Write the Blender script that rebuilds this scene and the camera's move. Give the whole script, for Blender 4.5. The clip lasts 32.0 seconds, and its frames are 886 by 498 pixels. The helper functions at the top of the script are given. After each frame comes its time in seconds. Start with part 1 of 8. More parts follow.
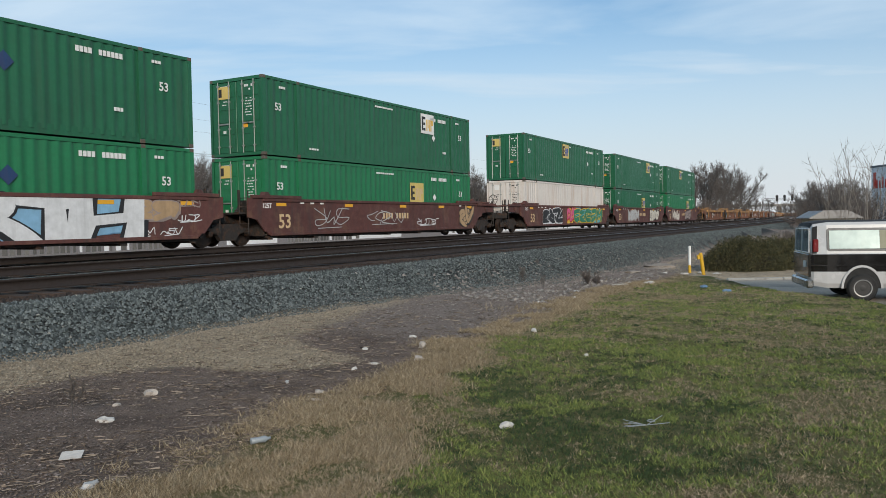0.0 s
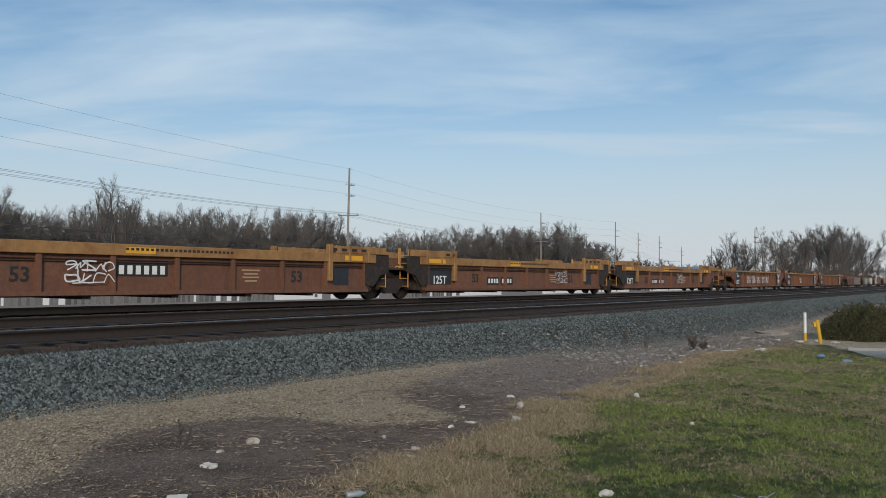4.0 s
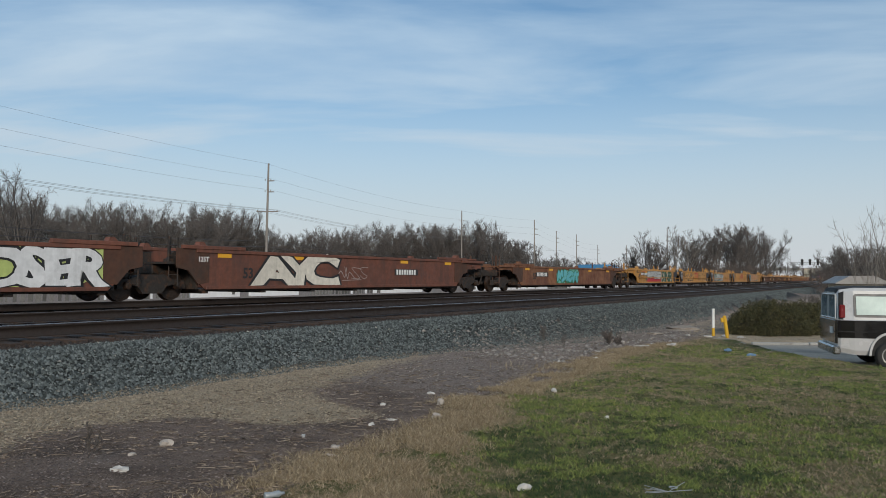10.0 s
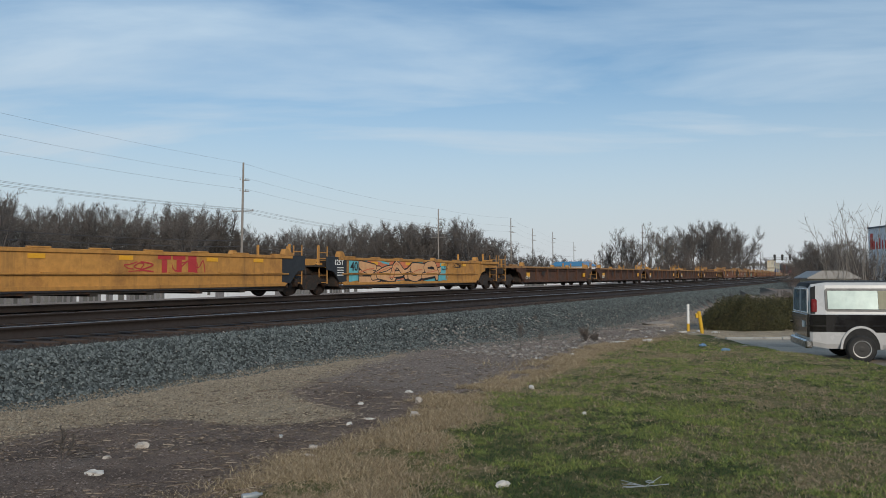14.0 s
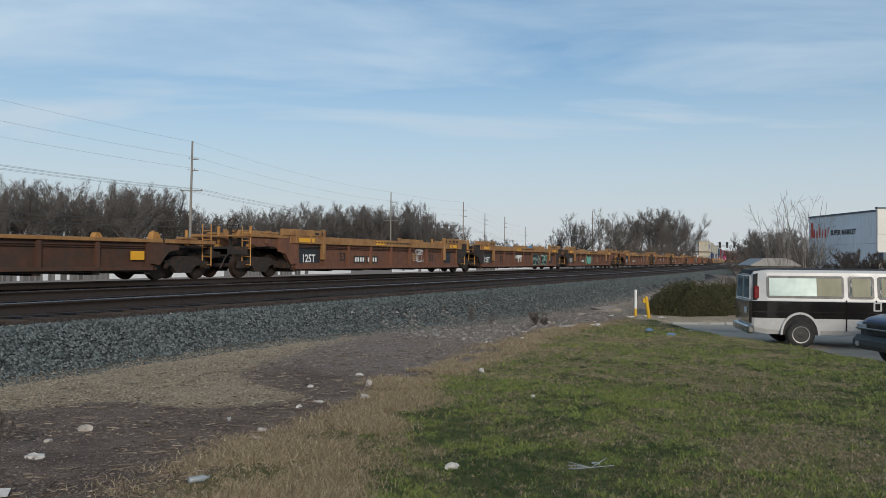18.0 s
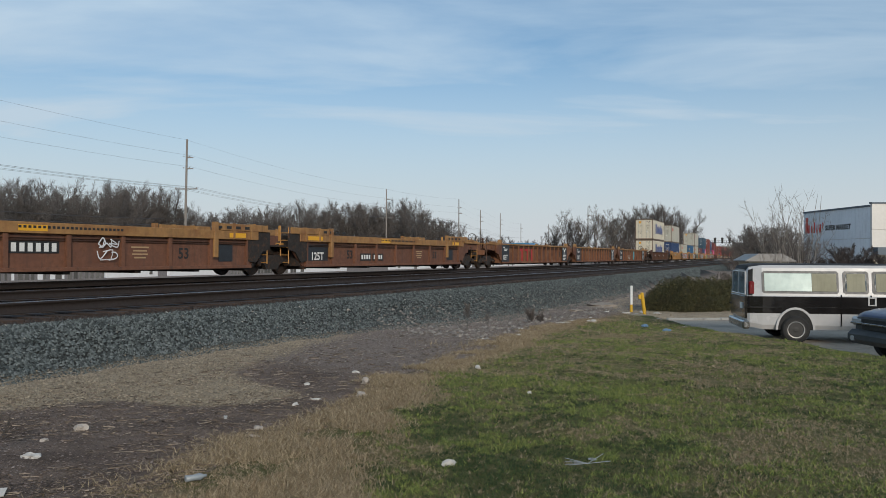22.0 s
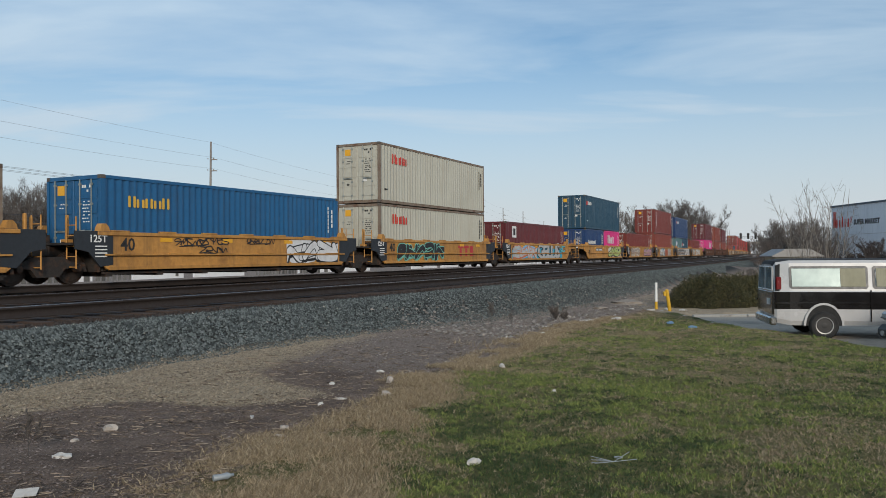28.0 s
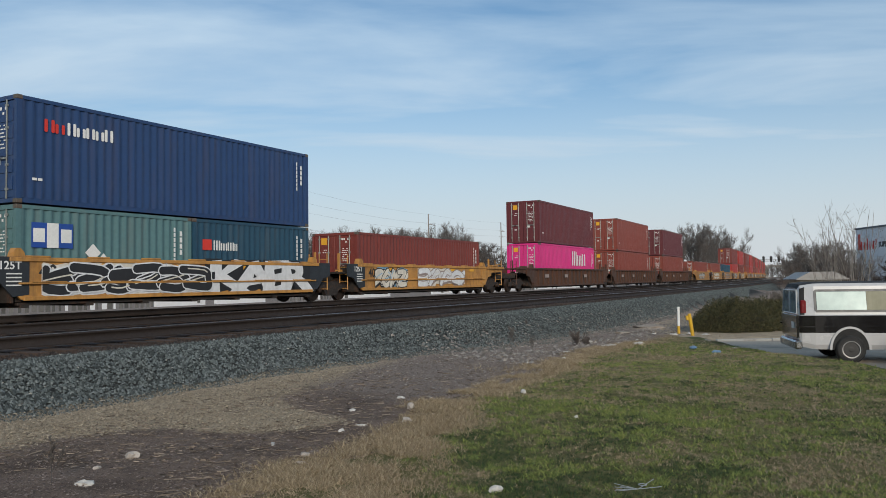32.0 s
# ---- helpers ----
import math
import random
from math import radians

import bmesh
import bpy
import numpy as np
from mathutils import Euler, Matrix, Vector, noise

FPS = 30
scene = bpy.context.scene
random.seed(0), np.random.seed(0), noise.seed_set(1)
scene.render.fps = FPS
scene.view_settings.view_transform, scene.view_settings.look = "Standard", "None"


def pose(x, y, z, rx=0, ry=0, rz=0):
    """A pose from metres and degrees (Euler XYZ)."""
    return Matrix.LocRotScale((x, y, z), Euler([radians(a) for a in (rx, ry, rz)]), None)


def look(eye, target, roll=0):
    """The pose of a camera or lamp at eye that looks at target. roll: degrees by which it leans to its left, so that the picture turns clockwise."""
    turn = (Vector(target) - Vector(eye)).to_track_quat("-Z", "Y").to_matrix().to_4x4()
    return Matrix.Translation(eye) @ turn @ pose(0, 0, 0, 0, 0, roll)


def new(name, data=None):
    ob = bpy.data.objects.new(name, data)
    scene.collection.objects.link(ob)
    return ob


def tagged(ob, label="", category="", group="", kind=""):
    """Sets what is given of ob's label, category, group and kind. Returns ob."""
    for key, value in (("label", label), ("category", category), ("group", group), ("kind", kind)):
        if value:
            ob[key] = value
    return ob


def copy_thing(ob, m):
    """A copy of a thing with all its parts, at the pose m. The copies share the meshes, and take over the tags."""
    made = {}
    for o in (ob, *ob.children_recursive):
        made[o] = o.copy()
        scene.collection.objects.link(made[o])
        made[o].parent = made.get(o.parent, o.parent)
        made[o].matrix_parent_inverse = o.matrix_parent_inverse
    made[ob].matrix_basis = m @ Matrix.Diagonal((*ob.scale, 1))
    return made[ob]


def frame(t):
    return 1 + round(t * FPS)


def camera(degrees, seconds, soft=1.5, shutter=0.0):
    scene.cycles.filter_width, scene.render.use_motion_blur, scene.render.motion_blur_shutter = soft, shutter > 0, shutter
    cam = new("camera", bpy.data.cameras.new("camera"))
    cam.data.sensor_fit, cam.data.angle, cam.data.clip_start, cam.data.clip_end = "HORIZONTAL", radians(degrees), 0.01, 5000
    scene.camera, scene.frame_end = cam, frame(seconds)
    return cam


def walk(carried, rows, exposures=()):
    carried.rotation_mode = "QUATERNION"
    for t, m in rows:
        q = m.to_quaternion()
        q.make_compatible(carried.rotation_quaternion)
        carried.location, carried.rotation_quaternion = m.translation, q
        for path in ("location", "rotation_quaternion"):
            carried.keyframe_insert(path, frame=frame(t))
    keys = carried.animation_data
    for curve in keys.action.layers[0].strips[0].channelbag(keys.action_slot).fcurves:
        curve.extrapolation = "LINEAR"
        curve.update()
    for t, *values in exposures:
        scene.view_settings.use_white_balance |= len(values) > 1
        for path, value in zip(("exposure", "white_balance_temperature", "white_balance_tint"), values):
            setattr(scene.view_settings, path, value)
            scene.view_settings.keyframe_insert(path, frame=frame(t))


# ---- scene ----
from functools import lru_cache

random.seed(7)

# ---------------------------------------------------------------- camera
EYE = 1.65
cam = camera(58.4, 32.0, soft=0.42)
# seconds, then the three turns of the camera, which is held in one spot and turned
PATH = [
    (0.0, 87.985, 1.003, 1.209),
    (0.5, 87.905, 1.168, 1.025),
    (1.0, 88.554, 1.113, 1.019),
    (1.5, 89.678, 1.050, 1.408),
    (2.0, 90.652, 1.236, 2.529),
    (2.5, 91.285, 0.728, 4.373),
    (3.0, 91.730, 0.260, 6.545),
    (3.5, 91.991, -0.025, 7.458),
    (4.0, 92.209, -0.341, 8.449),
    (4.5, 92.512, -0.671, 9.407),
    (6.5, 92.725, -1.069, 10.203),
    (7.0, 92.658, -1.128, 9.171),
    (7.5, 92.586, -1.044, 7.050),
    (8.0, 92.587, -0.968, 5.952),
    (8.5, 92.526, -0.772, 4.815),
    (9.0, 92.369, -0.535, 4.010),
    (9.5, 92.228, -0.458, 3.351),
    (10.0, 92.047, -0.357, 2.747),
    (10.5, 91.902, -0.229, 2.314),
    (11.0, 91.818, -0.039, 1.913),
    (11.5, 91.750, 0.004, 1.446),
    (12.0, 91.835, -0.020, 1.196),
    (12.5, 91.878, -0.049, 1.062),
    (13.0, 91.862, -0.066, 1.199),
    (13.5, 91.871, 0.156, 0.815),
    (14.0, 91.925, 0.156, 1.088),
    (14.5, 91.758, 0.036, 1.793),
    (16.5, 91.976, -0.741, 2.855),
    (17.0, 91.624, -0.714, 2.436),
    (17.5, 90.885, -0.527, -1.435),
    (18.0, 90.740, -0.503, -2.380),
    (18.5, 90.869, -0.610, -3.101),
    (19.0, 90.915, -0.714, -3.563),
    (19.5, 90.930, -0.703, -3.880),
    (20.0, 90.898, -0.535, -4.060),
    (20.5, 90.857, -0.378, -4.036),
    (21.0, 90.514, -0.303, -3.545),
    (21.5, 90.334, -0.372, -3.002),
    (22.0, 90.530, -0.205, -2.685),
    (22.5, 90.964, -0.104, -2.230),
    (23.0, 91.788, 0.050, -1.997),
    (23.5, 92.402, 0.339, -1.411),
    (24.0, 92.663, 0.338, -0.425),
    (24.5, 92.681, 0.205, 0.277),
    (25.0, 92.423, 0.117, 0.453),
    (25.5, 92.027, 0.148, 0.339),
    (27.5, 90.629, 0.305, -0.790),
    (28.0, 90.446, 0.407, -1.026),
    (28.5, 90.402, 0.650, -1.203),
    (29.0, 90.499, 0.706, -1.123),
    (29.5, 90.732, 0.830, -1.113),
    (30.0, 91.030, 0.784, -0.885),
    (30.5, 91.370, 0.787, -0.177),
    (31.0, 91.794, 0.855, 0.408),
    (31.5, 92.196, 0.860, 0.580),
    (32.0, 92.295, 0.779, 0.418),
]
walk(cam, [(t, pose(0, 0, EYE, rx, ry, rz)) for t, rx, ry, rz in PATH],
     [(0.0, 0.02), (1.5, 0.0), (3.0, -0.12), (4.0, -0.21), (7.0, -0.23), (12.0, -0.22), (20.0, -0.21), (22.0, -0.22), (23.0, -0.27), (24.0, -0.26), (25.0, -0.24), (28.0, -0.16), (30.0, -0.16), (31.0, -0.18), (32.0, -0.14)])

# ---------------------------------------------------------------- sky and sun
SUN_AZ, SUN_EL = 168.0, 20.0          # degrees, clockwise from +y; behind the camera, veiled by thin cloud
world = bpy.data.worlds.new("sky")
scene.world = world
world.use_nodes = True


def sky_nodes():
    nt = world.node_tree
    nt.nodes.clear()
    N, L = nt.nodes.new, nt.links.new
    out, bg = N("ShaderNodeOutputWorld"), N("ShaderNodeBackground")
    sky = N("ShaderNodeTexSky")
    sky.sky_type, sky.sun_disc = "NISHITA", False
    sky.sun_elevation, sky.sun_rotation = radians(SUN_EL), radians(SUN_AZ)
    sky.air_density, sky.dust_density, sky.ozone_density = 1.0, 0.6, 2.0
    coord = N("ShaderNodeTexCoord")
    sep = N("ShaderNodeSeparateXYZ")
    L(coord.outputs["Generated"], sep.inputs[0])
    # thin high cloud: the direction is divided by its height, so that the veils lie in one flat layer
    hgt = N("ShaderNodeMath"); hgt.operation = "ADD"; hgt.inputs[1].default_value = 0.10
    L(sep.outputs["Z"], hgt.inputs[0])
    hmax = N("ShaderNodeMath"); hmax.operation = "MAXIMUM"; hmax.inputs[1].default_value = 0.05
    L(hgt.outputs[0], hmax.inputs[0])
    dx = N("ShaderNodeMath"); dx.operation = "DIVIDE"
    dy = N("ShaderNodeMath"); dy.operation = "DIVIDE"
    L(sep.outputs["X"], dx.inputs[0]); L(hmax.outputs[0], dx.inputs[1])
    L(sep.outputs["Y"], dy.inputs[0]); L(hmax.outputs[0], dy.inputs[1])
    comb = N("ShaderNodeCombineXYZ")
    L(dx.outputs[0], comb.inputs[0]); L(dy.outputs[0], comb.inputs[1])
    mapp = N("ShaderNodeMapping")
    mapp.inputs["Rotation"].default_value = (0, 0, radians(12))
    mapp.inputs["Scale"].default_value = (0.42, 0.95, 1)
    L(comb.outputs[0], mapp.inputs[0])
    n1 = N("ShaderNodeTexNoise")
    n1.inputs["Scale"].default_value, n1.inputs["Detail"].default_value = 1.15, 7
    n1.inputs["Roughness"].default_value, n1.inputs["Distortion"].default_value = 0.52, 0.35
    L(mapp.outputs[0], n1.inputs["Vector"])
    ramp = N("ShaderNodeMapRange")
    ramp.inputs["From Min"].default_value, ramp.inputs["From Max"].default_value = 0.40, 0.64
    ramp.inputs["To Min"].default_value, ramp.inputs["To Max"].default_value = 0.14, 0.80
    L(n1.outputs["Fac"], ramp.inputs["Value"])
    # haze that thickens towards the horizon
    haze = N("ShaderNodeMapRange")
    haze.inputs["From Min"].default_value, haze.inputs["From Max"].default_value = -0.02, 0.36
    haze.inputs["To Min"].default_value, haze.inputs["To Max"].default_value = 1.0, 0.0
    haze.interpolation_type = "SMOOTHSTEP"
    L(sep.outputs["Z"], haze.inputs["Value"])
    mx = N("ShaderNodeMath"); mx.operation = "MAXIMUM"
    L(ramp.outputs[0], mx.inputs[0]); L(haze.outputs[0], mx.inputs[1])
    cl = N("ShaderNodeMixRGB")
    cl.inputs[1].default_value = (5.35, 6.75, 7.95, 1)       # veil, lit through
    cl.inputs[2].default_value = (5.62, 5.95, 6.25, 1)       # haze low down
    L(haze.outputs[0], cl.inputs[0])
    tint = N("ShaderNodeMixRGB"); tint.blend_type = "MULTIPLY"; tint.inputs[0].default_value = 1
    tint.inputs[2].default_value = (SKY_GAIN[0], SKY_GAIN[1], SKY_GAIN[2], 1)
    L(sky.outputs[0], tint.inputs[1])
    mix = N("ShaderNodeMixRGB")
    L(mx.outputs[0], mix.inputs[0]); L(tint.outputs[0], mix.inputs[1]); L(cl.outputs[0], mix.inputs[2])
    L(mix.outputs[0], bg.inputs[0])
    bg.inputs[1].default_value = 0.122
    L(bg.outputs[0], out.inputs[0])


SKY_GAIN = (0.55, 0.82, 0.955)
sky_nodes()

sun = new("sun", bpy.data.lights.new("sun", "SUN"))
sun.data.energy, sun.data.angle, sun.data.color = 3.0, radians(12), (1.0, 0.88, 0.74)
_a, _e = radians(SUN_AZ), radians(SUN_EL)
sun.matrix_world = look((math.sin(_a) * math.cos(_e) * 50, math.cos(_a) * math.cos(_e) * 50, math.sin(_e) * 50), (0, 0, 0))

# ---------------------------------------------------------------- the line of the railway
LAT, DIR0, BEND, BEND2 = 19.8186, 0.505636, -0.00054021, 1.1095e-6
RAIL_Z = 0.8835                        # top of the rails
CEN = 1.30                             # from the loads' near side to the middle of the train's track
NV, AV = Vector((-math.cos(DIR0), math.sin(DIR0))), Vector((math.sin(DIR0), math.cos(DIR0)))


def heading(s):
    s = min(max(s, -60.0), 420.0)
    return DIR0 + BEND * s + BEND2 * s * s / 2 + 2.2e-6 * max(s - 260.0, 0.0) ** 2


_S = np.arange(-1100.0, 1701.0, 1.0)
_H = np.array([heading(v) for v in _S])
_i0 = int(np.argmin(abs(_S)))
_X = np.concatenate([[0], np.cumsum((np.sin(_H[1:]) + np.sin(_H[:-1])) / 2)])
_Y = np.concatenate([[0], np.cumsum((np.cos(_H[1:]) + np.cos(_H[:-1])) / 2)])
_X += -LAT * math.cos(DIR0) - _X[_i0]
_Y += LAT * math.sin(DIR0) - _Y[_i0]


def on_line(s, off=0.0):
    """A place s metres along the line and off metres behind the loads' near side."""
    h = np.interp(s, _S, _H)
    return (float(np.interp(s, _S, _X)) - math.cos(h) * off, float(np.interp(s, _S, _Y)) + math.sin(h) * off, float(h))


_A = _X * AV[0] + _Y * AV[1]
_W = _X * NV[0] + _Y * NV[1]


def across(x, y):
    """How far across (towards the train's near side = LAT) and along the line a place lies; arrays or numbers."""
    a = x * AV[0] + y * AV[1]
    w = x * NV[0] + y * NV[1]
    return w - (np.interp(a, _A, _W) - LAT), a


def smooth(lo, hi, v):
    u = np.clip((v - lo) / (hi - lo), 0, 1)
    return u * u * (3 - 2 * u)


# ---------------------------------------------------------------- materials
def nodes_of(name):
    m = bpy.data.materials.new(name)
    m.use_nodes = True
    nt = m.node_tree
    return m, nt, nt.nodes["Principled BSDF"]


def noise_at(nt, scale, detail=4, rough=0.6, stretch=(1, 1, 1), vec="Object"):
    co = nt.nodes.new("ShaderNodeTexCoord")
    mp = nt.nodes.new("ShaderNodeMapping")
    mp.inputs["Scale"].default_value = stretch
    nt.links.new(co.outputs[vec], mp.inputs[0])
    n = nt.nodes.new("ShaderNodeTexNoise")
    n.inputs["Scale"].default_value, n.inputs["Detail"].default_value, n.inputs["Roughness"].default_value = scale, detail, rough
    nt.links.new(mp.outputs[0], n.inputs["Vector"])
    return n.outputs["Fac"]


def remap(nt, v, lo, hi, a=0.0, b=1.0):
    r = nt.nodes.new("ShaderNodeMapRange")
    r.inputs["From Min"].default_value, r.inputs["From Max"].default_value = lo, hi
    r.inputs["To Min"].default_value, r.inputs["To Max"].default_value = a, b
    nt.links.new(v, r.inputs["Value"])
    return r.outputs[0]


def blend(nt, fac, a, b, how="MIX"):
    m = nt.nodes.new("ShaderNodeMixRGB")
    m.blend_type = how
    for k, v in ((0, fac), (1, a), (2, b)):
        if hasattr(v, "links"):
            nt.links.new(v, m.inputs[k])
        elif k == 0:
            m.inputs[0].default_value = v
        else:
            m.inputs[k].default_value = (*v, 1)
    return m.outputs[0]


def surf(name, base, rough=0.6, metal=0.0, grain=(30, 0.15), stain=None, streak=None, bump=(60, 0.1), vary=0.0, coat=0.0):
    """A painted, dirty or natural surface. stain: colour, scale, from, to; streak: colour, amount; vary: how far pieces differ."""
    m, nt, p = nodes_of(name)
    col = blend(nt, remap(nt, noise_at(nt, grain[0]), 0.3, 0.7), tuple(c * (1 - grain[1]) for c in base), tuple(min(1, c * (1 + grain[1])) for c in base))
    big = remap(nt, noise_at(nt, grain[0] * 0.06, 5), 0.3, 0.7)
    col = blend(nt, big, col, blend(nt, 0.5, col, tuple(c * 0.72 for c in base)))
    if stain:
        c, sc, lo, hi = stain
        col = blend(nt, remap(nt, noise_at(nt, sc, 8, 0.68), lo, hi), col, c)
    if streak:
        c, amount = streak
        v = remap(nt, noise_at(nt, 3.0, 6, 0.7, (1.0, 1.0, 0.08)), 0.50, 0.72, 0.0, amount)
        col = blend(nt, v, col, c)
    if vary:
        oi = nt.nodes.new("ShaderNodeObjectInfo")
        col = blend(nt, 1.0, col, blend(nt, oi.outputs["Random"], (1 - vary,) * 3, (1 + vary,) * 3), "MULTIPLY")
    nt.links.new(col, p.inputs["Base Color"])
    nt.links.new(remap(nt, noise_at(nt, grain[0] * 0.3), 0.3, 0.7, max(0.03, rough - 0.12), min(1, rough + 0.12)), p.inputs["Roughness"])
    p.inputs["Metallic"].default_value = metal
    if coat:
        p.inputs["Coat Weight"].default_value = coat
    if bump:
        b = nt.nodes.new("ShaderNodeBump")
        b.inputs["Strength"].default_value, b.inputs["Distance"].default_value = bump[1], 0.02
        nt.links.new(noise_at(nt, bump[0], 5), b.inputs["Height"])
        nt.links.new(b.outputs[0], p.inputs["Normal"])
    return m


def island(name, dark, light, rough=0.85, third=None):
    """For joined small pieces: each one its own shade."""
    m, nt, p = nodes_of(name)
    g = nt.nodes.new("ShaderNodeNewGeometry")
    r = nt.nodes.new("ShaderNodeValToRGB")
    r.color_ramp.elements[0].color, r.color_ramp.elements[1].color = (*dark, 1), (*light, 1)
    if third:
        e = r.color_ramp.elements.new(0.5)
        e.color = (*third, 1)
    nt.links.new(g.outputs["Random Per Island"], r.inputs[0])
    nt.links.new(blend(nt, remap(nt, noise_at(nt, 25), 0.3, 0.7, 0, 0.5), r.outputs[0], tuple(c * 0.6 for c in dark)), p.inputs["Base Color"])
    p.inputs["Roughness"].default_value = rough
    return m


RUST = (0.10, 0.045, 0.022)
GRIME = (0.035, 0.030, 0.027)
M = {}


def materials():
    M["fresh_green_box"] = surf("fresh_green_container_paint", (0.010, 0.150, 0.058), 0.45, grain=(8, 0.10), streak=(GRIME, 0.25), bump=(20, 0.03))
    M["green_box"] = surf("green_container_paint", (0.010, 0.108, 0.048), 0.45, grain=(8, 0.10), streak=(GRIME, 0.35), bump=(20, 0.03))
    M["white_box"] = surf("white_container_paint", (0.62, 0.58, 0.54), 0.55, grain=(8, 0.06), streak=((0.36, 0.20, 0.10), 0.55), bump=(20, 0.03))
    M["matson_box"] = surf("ivory_container_paint", (0.62, 0.57, 0.45), 0.5, grain=(8, 0.06), streak=((0.30, 0.22, 0.14), 0.25), bump=(20, 0.03))
    M["beige_box"] = surf("pale_grey_container_paint", (0.46, 0.45, 0.38), 0.5, grain=(8, 0.06), streak=((0.25, 0.17, 0.10), 0.30), bump=(20, 0.03))
    M["blue_box"] = surf("blue_container_paint", (0.010, 0.095, 0.230), 0.45, grain=(8, 0.10), streak=(GRIME, 0.30), bump=(20, 0.03))
    M["navy_box"] = surf("navy_container_paint", (0.014, 0.045, 0.135), 0.45, grain=(8, 0.10), streak=((0.10, 0.06, 0.04), 0.25), bump=(20, 0.03))
    M["teal_box"] = surf("teal_container_paint", (0.014, 0.058, 0.100), 0.5, grain=(8, 0.10), streak=((0.12, 0.12, 0.11), 0.30), bump=(20, 0.03))
    M["grey_teal_box"] = surf("faded_teal_container_paint", (0.085, 0.175, 0.185), 0.6, grain=(8, 0.10), streak=((0.16, 0.12, 0.09), 0.30), bump=(20, 0.03))
    M["pink_box"] = surf("magenta_container_paint", (0.62, 0.030, 0.200), 0.45, grain=(8, 0.08), bump=(20, 0.03))
    M["red_box"] = surf("brick_red_container_paint", (0.180, 0.034, 0.025), 0.5, grain=(8, 0.12), streak=(GRIME, 0.25), bump=(20, 0.03))
    M["orange_box"] = surf("orange_red_container_paint", (0.225, 0.048, 0.031), 0.5, grain=(8, 0.12), streak=(GRIME, 0.2), bump=(20, 0.03))
    M["maroon_box"] = surf("maroon_container_paint", (0.120, 0.022, 0.025), 0.5, grain=(8, 0.12), streak=(GRIME, 0.2), bump=(20, 0.03))
    M["bright_red_box"] = surf("red_container_paint", (0.36, 0.035, 0.030), 0.5, grain=(8, 0.12), bump=(20, 0.03))
    M["brown_car"] = surf("oxide_red_wagon_paint", (0.095, 0.034, 0.028), 0.7, grain=(6, 0.25), stain=((0.16, 0.085, 0.055), 1.3, 0.52, 0.75), streak=(GRIME, 0.6), bump=(40, 0.15), vary=0.12)
    M["orange_car"] = surf("weathered_orange_wagon_paint", (0.158, 0.068, 0.038), 0.7, grain=(6, 0.30), stain=((0.115, 0.050, 0.032), 1.1, 0.46, 0.70), streak=(GRIME, 0.5), bump=(40, 0.15), vary=0.12)
    M["rust_car"] = surf("rusty_orange_wagon_paint", (0.205, 0.090, 0.040), 0.7, grain=(6, 0.25), stain=((0.115, 0.042, 0.022), 0.9, 0.40, 0.62), streak=(GRIME, 0.4), bump=(40, 0.15), vary=0.10)
    M["yellow_car"] = surf("ochre_yellow_wagon_paint", (0.45, 0.220, 0.052), 0.6, grain=(6, 0.18), stain=((0.22, 0.10, 0.03), 1.2, 0.52, 0.75), streak=(GRIME, 0.45), bump=(40, 0.10), vary=0.10)
    M["yellow_top"] = surf("yellow_rail_paint", (0.315, 0.168, 0.060), 0.65, grain=(6, 0.2), stain=((0.20, 0.085, 0.03), 1.6, 0.48, 0.70), streak=(GRIME, 0.4), bump=(40, 0.10))
    M["red_car"] = surf("red_brown_wagon_paint", (0.155, 0.056, 0.034), 0.7, grain=(6, 0.25), stain=((0.085, 0.040, 0.030), 1.0, 0.48, 0.70), streak=(GRIME, 0.45), bump=(40, 0.15), vary=0.10)
    M["dark_car"] = surf("dark_brown_wagon_paint", (0.085, 0.036, 0.020), 0.75, grain=(6, 0.3), stain=((0.045, 0.028, 0.020), 1.0, 0.46, 0.66), streak=(GRIME, 0.5), bump=(40, 0.15), vary=0.10)
    M["pale_frame"] = surf("rust_stained_pale_frame", (0.20, 0.155, 0.115), 0.6, grain=(8, 0.12), stain=((0.12, 0.06, 0.035), 3.0, 0.46, 0.66), bump=(30, 0.1))
    M["casting"] = surf("grimy_corner_casting", (0.10, 0.085, 0.07), 0.7, grain=(8, 0.2), stain=(RUST, 5, 0.5, 0.7), bump=(30, 0.1))
    M["black_panel"] = surf("black_stencil_panel", (0.022, 0.026, 0.032), 0.6, grain=(9, 0.2), bump=(40, 0.05))
    M["steel_dark"] = surf("grimy_cast_steel", (0.030, 0.025, 0.022), 0.75, 0.2, grain=(12, 0.3), stain=(RUST, 4, 0.52, 0.72), bump=(60, 0.25))
    M["wheel_steel"] = surf("worn_wheel_steel", (0.055, 0.040, 0.032), 0.5, 0.6, grain=(12, 0.25), stain=(RUST, 5, 0.5, 0.7), bump=(50, 0.1))
    M["white_mark"] = surf("white_stencil_paint", (0.72, 0.72, 0.70), 0.6, grain=(20, 0.08), bump=None)
    M["black_mark"] = surf("black_stencil_paint", (0.020, 0.020, 0.020), 0.6, grain=(20, 0.1), bump=None)
    M["yellow_mark"] = surf("yellow_reflector", (0.72, 0.36, 0.02), 0.4, grain=(20, 0.08), bump=None)
    M["sign_yellow"] = surf("pale_yellow_sign", (0.58, 0.44, 0.13), 0.5, grain=(20, 0.08), bump=None)
    M["blue_mark"] = surf("blue_lettering_paint", (0.015, 0.065, 0.30), 0.5, grain=(20, 0.08), bump=None)
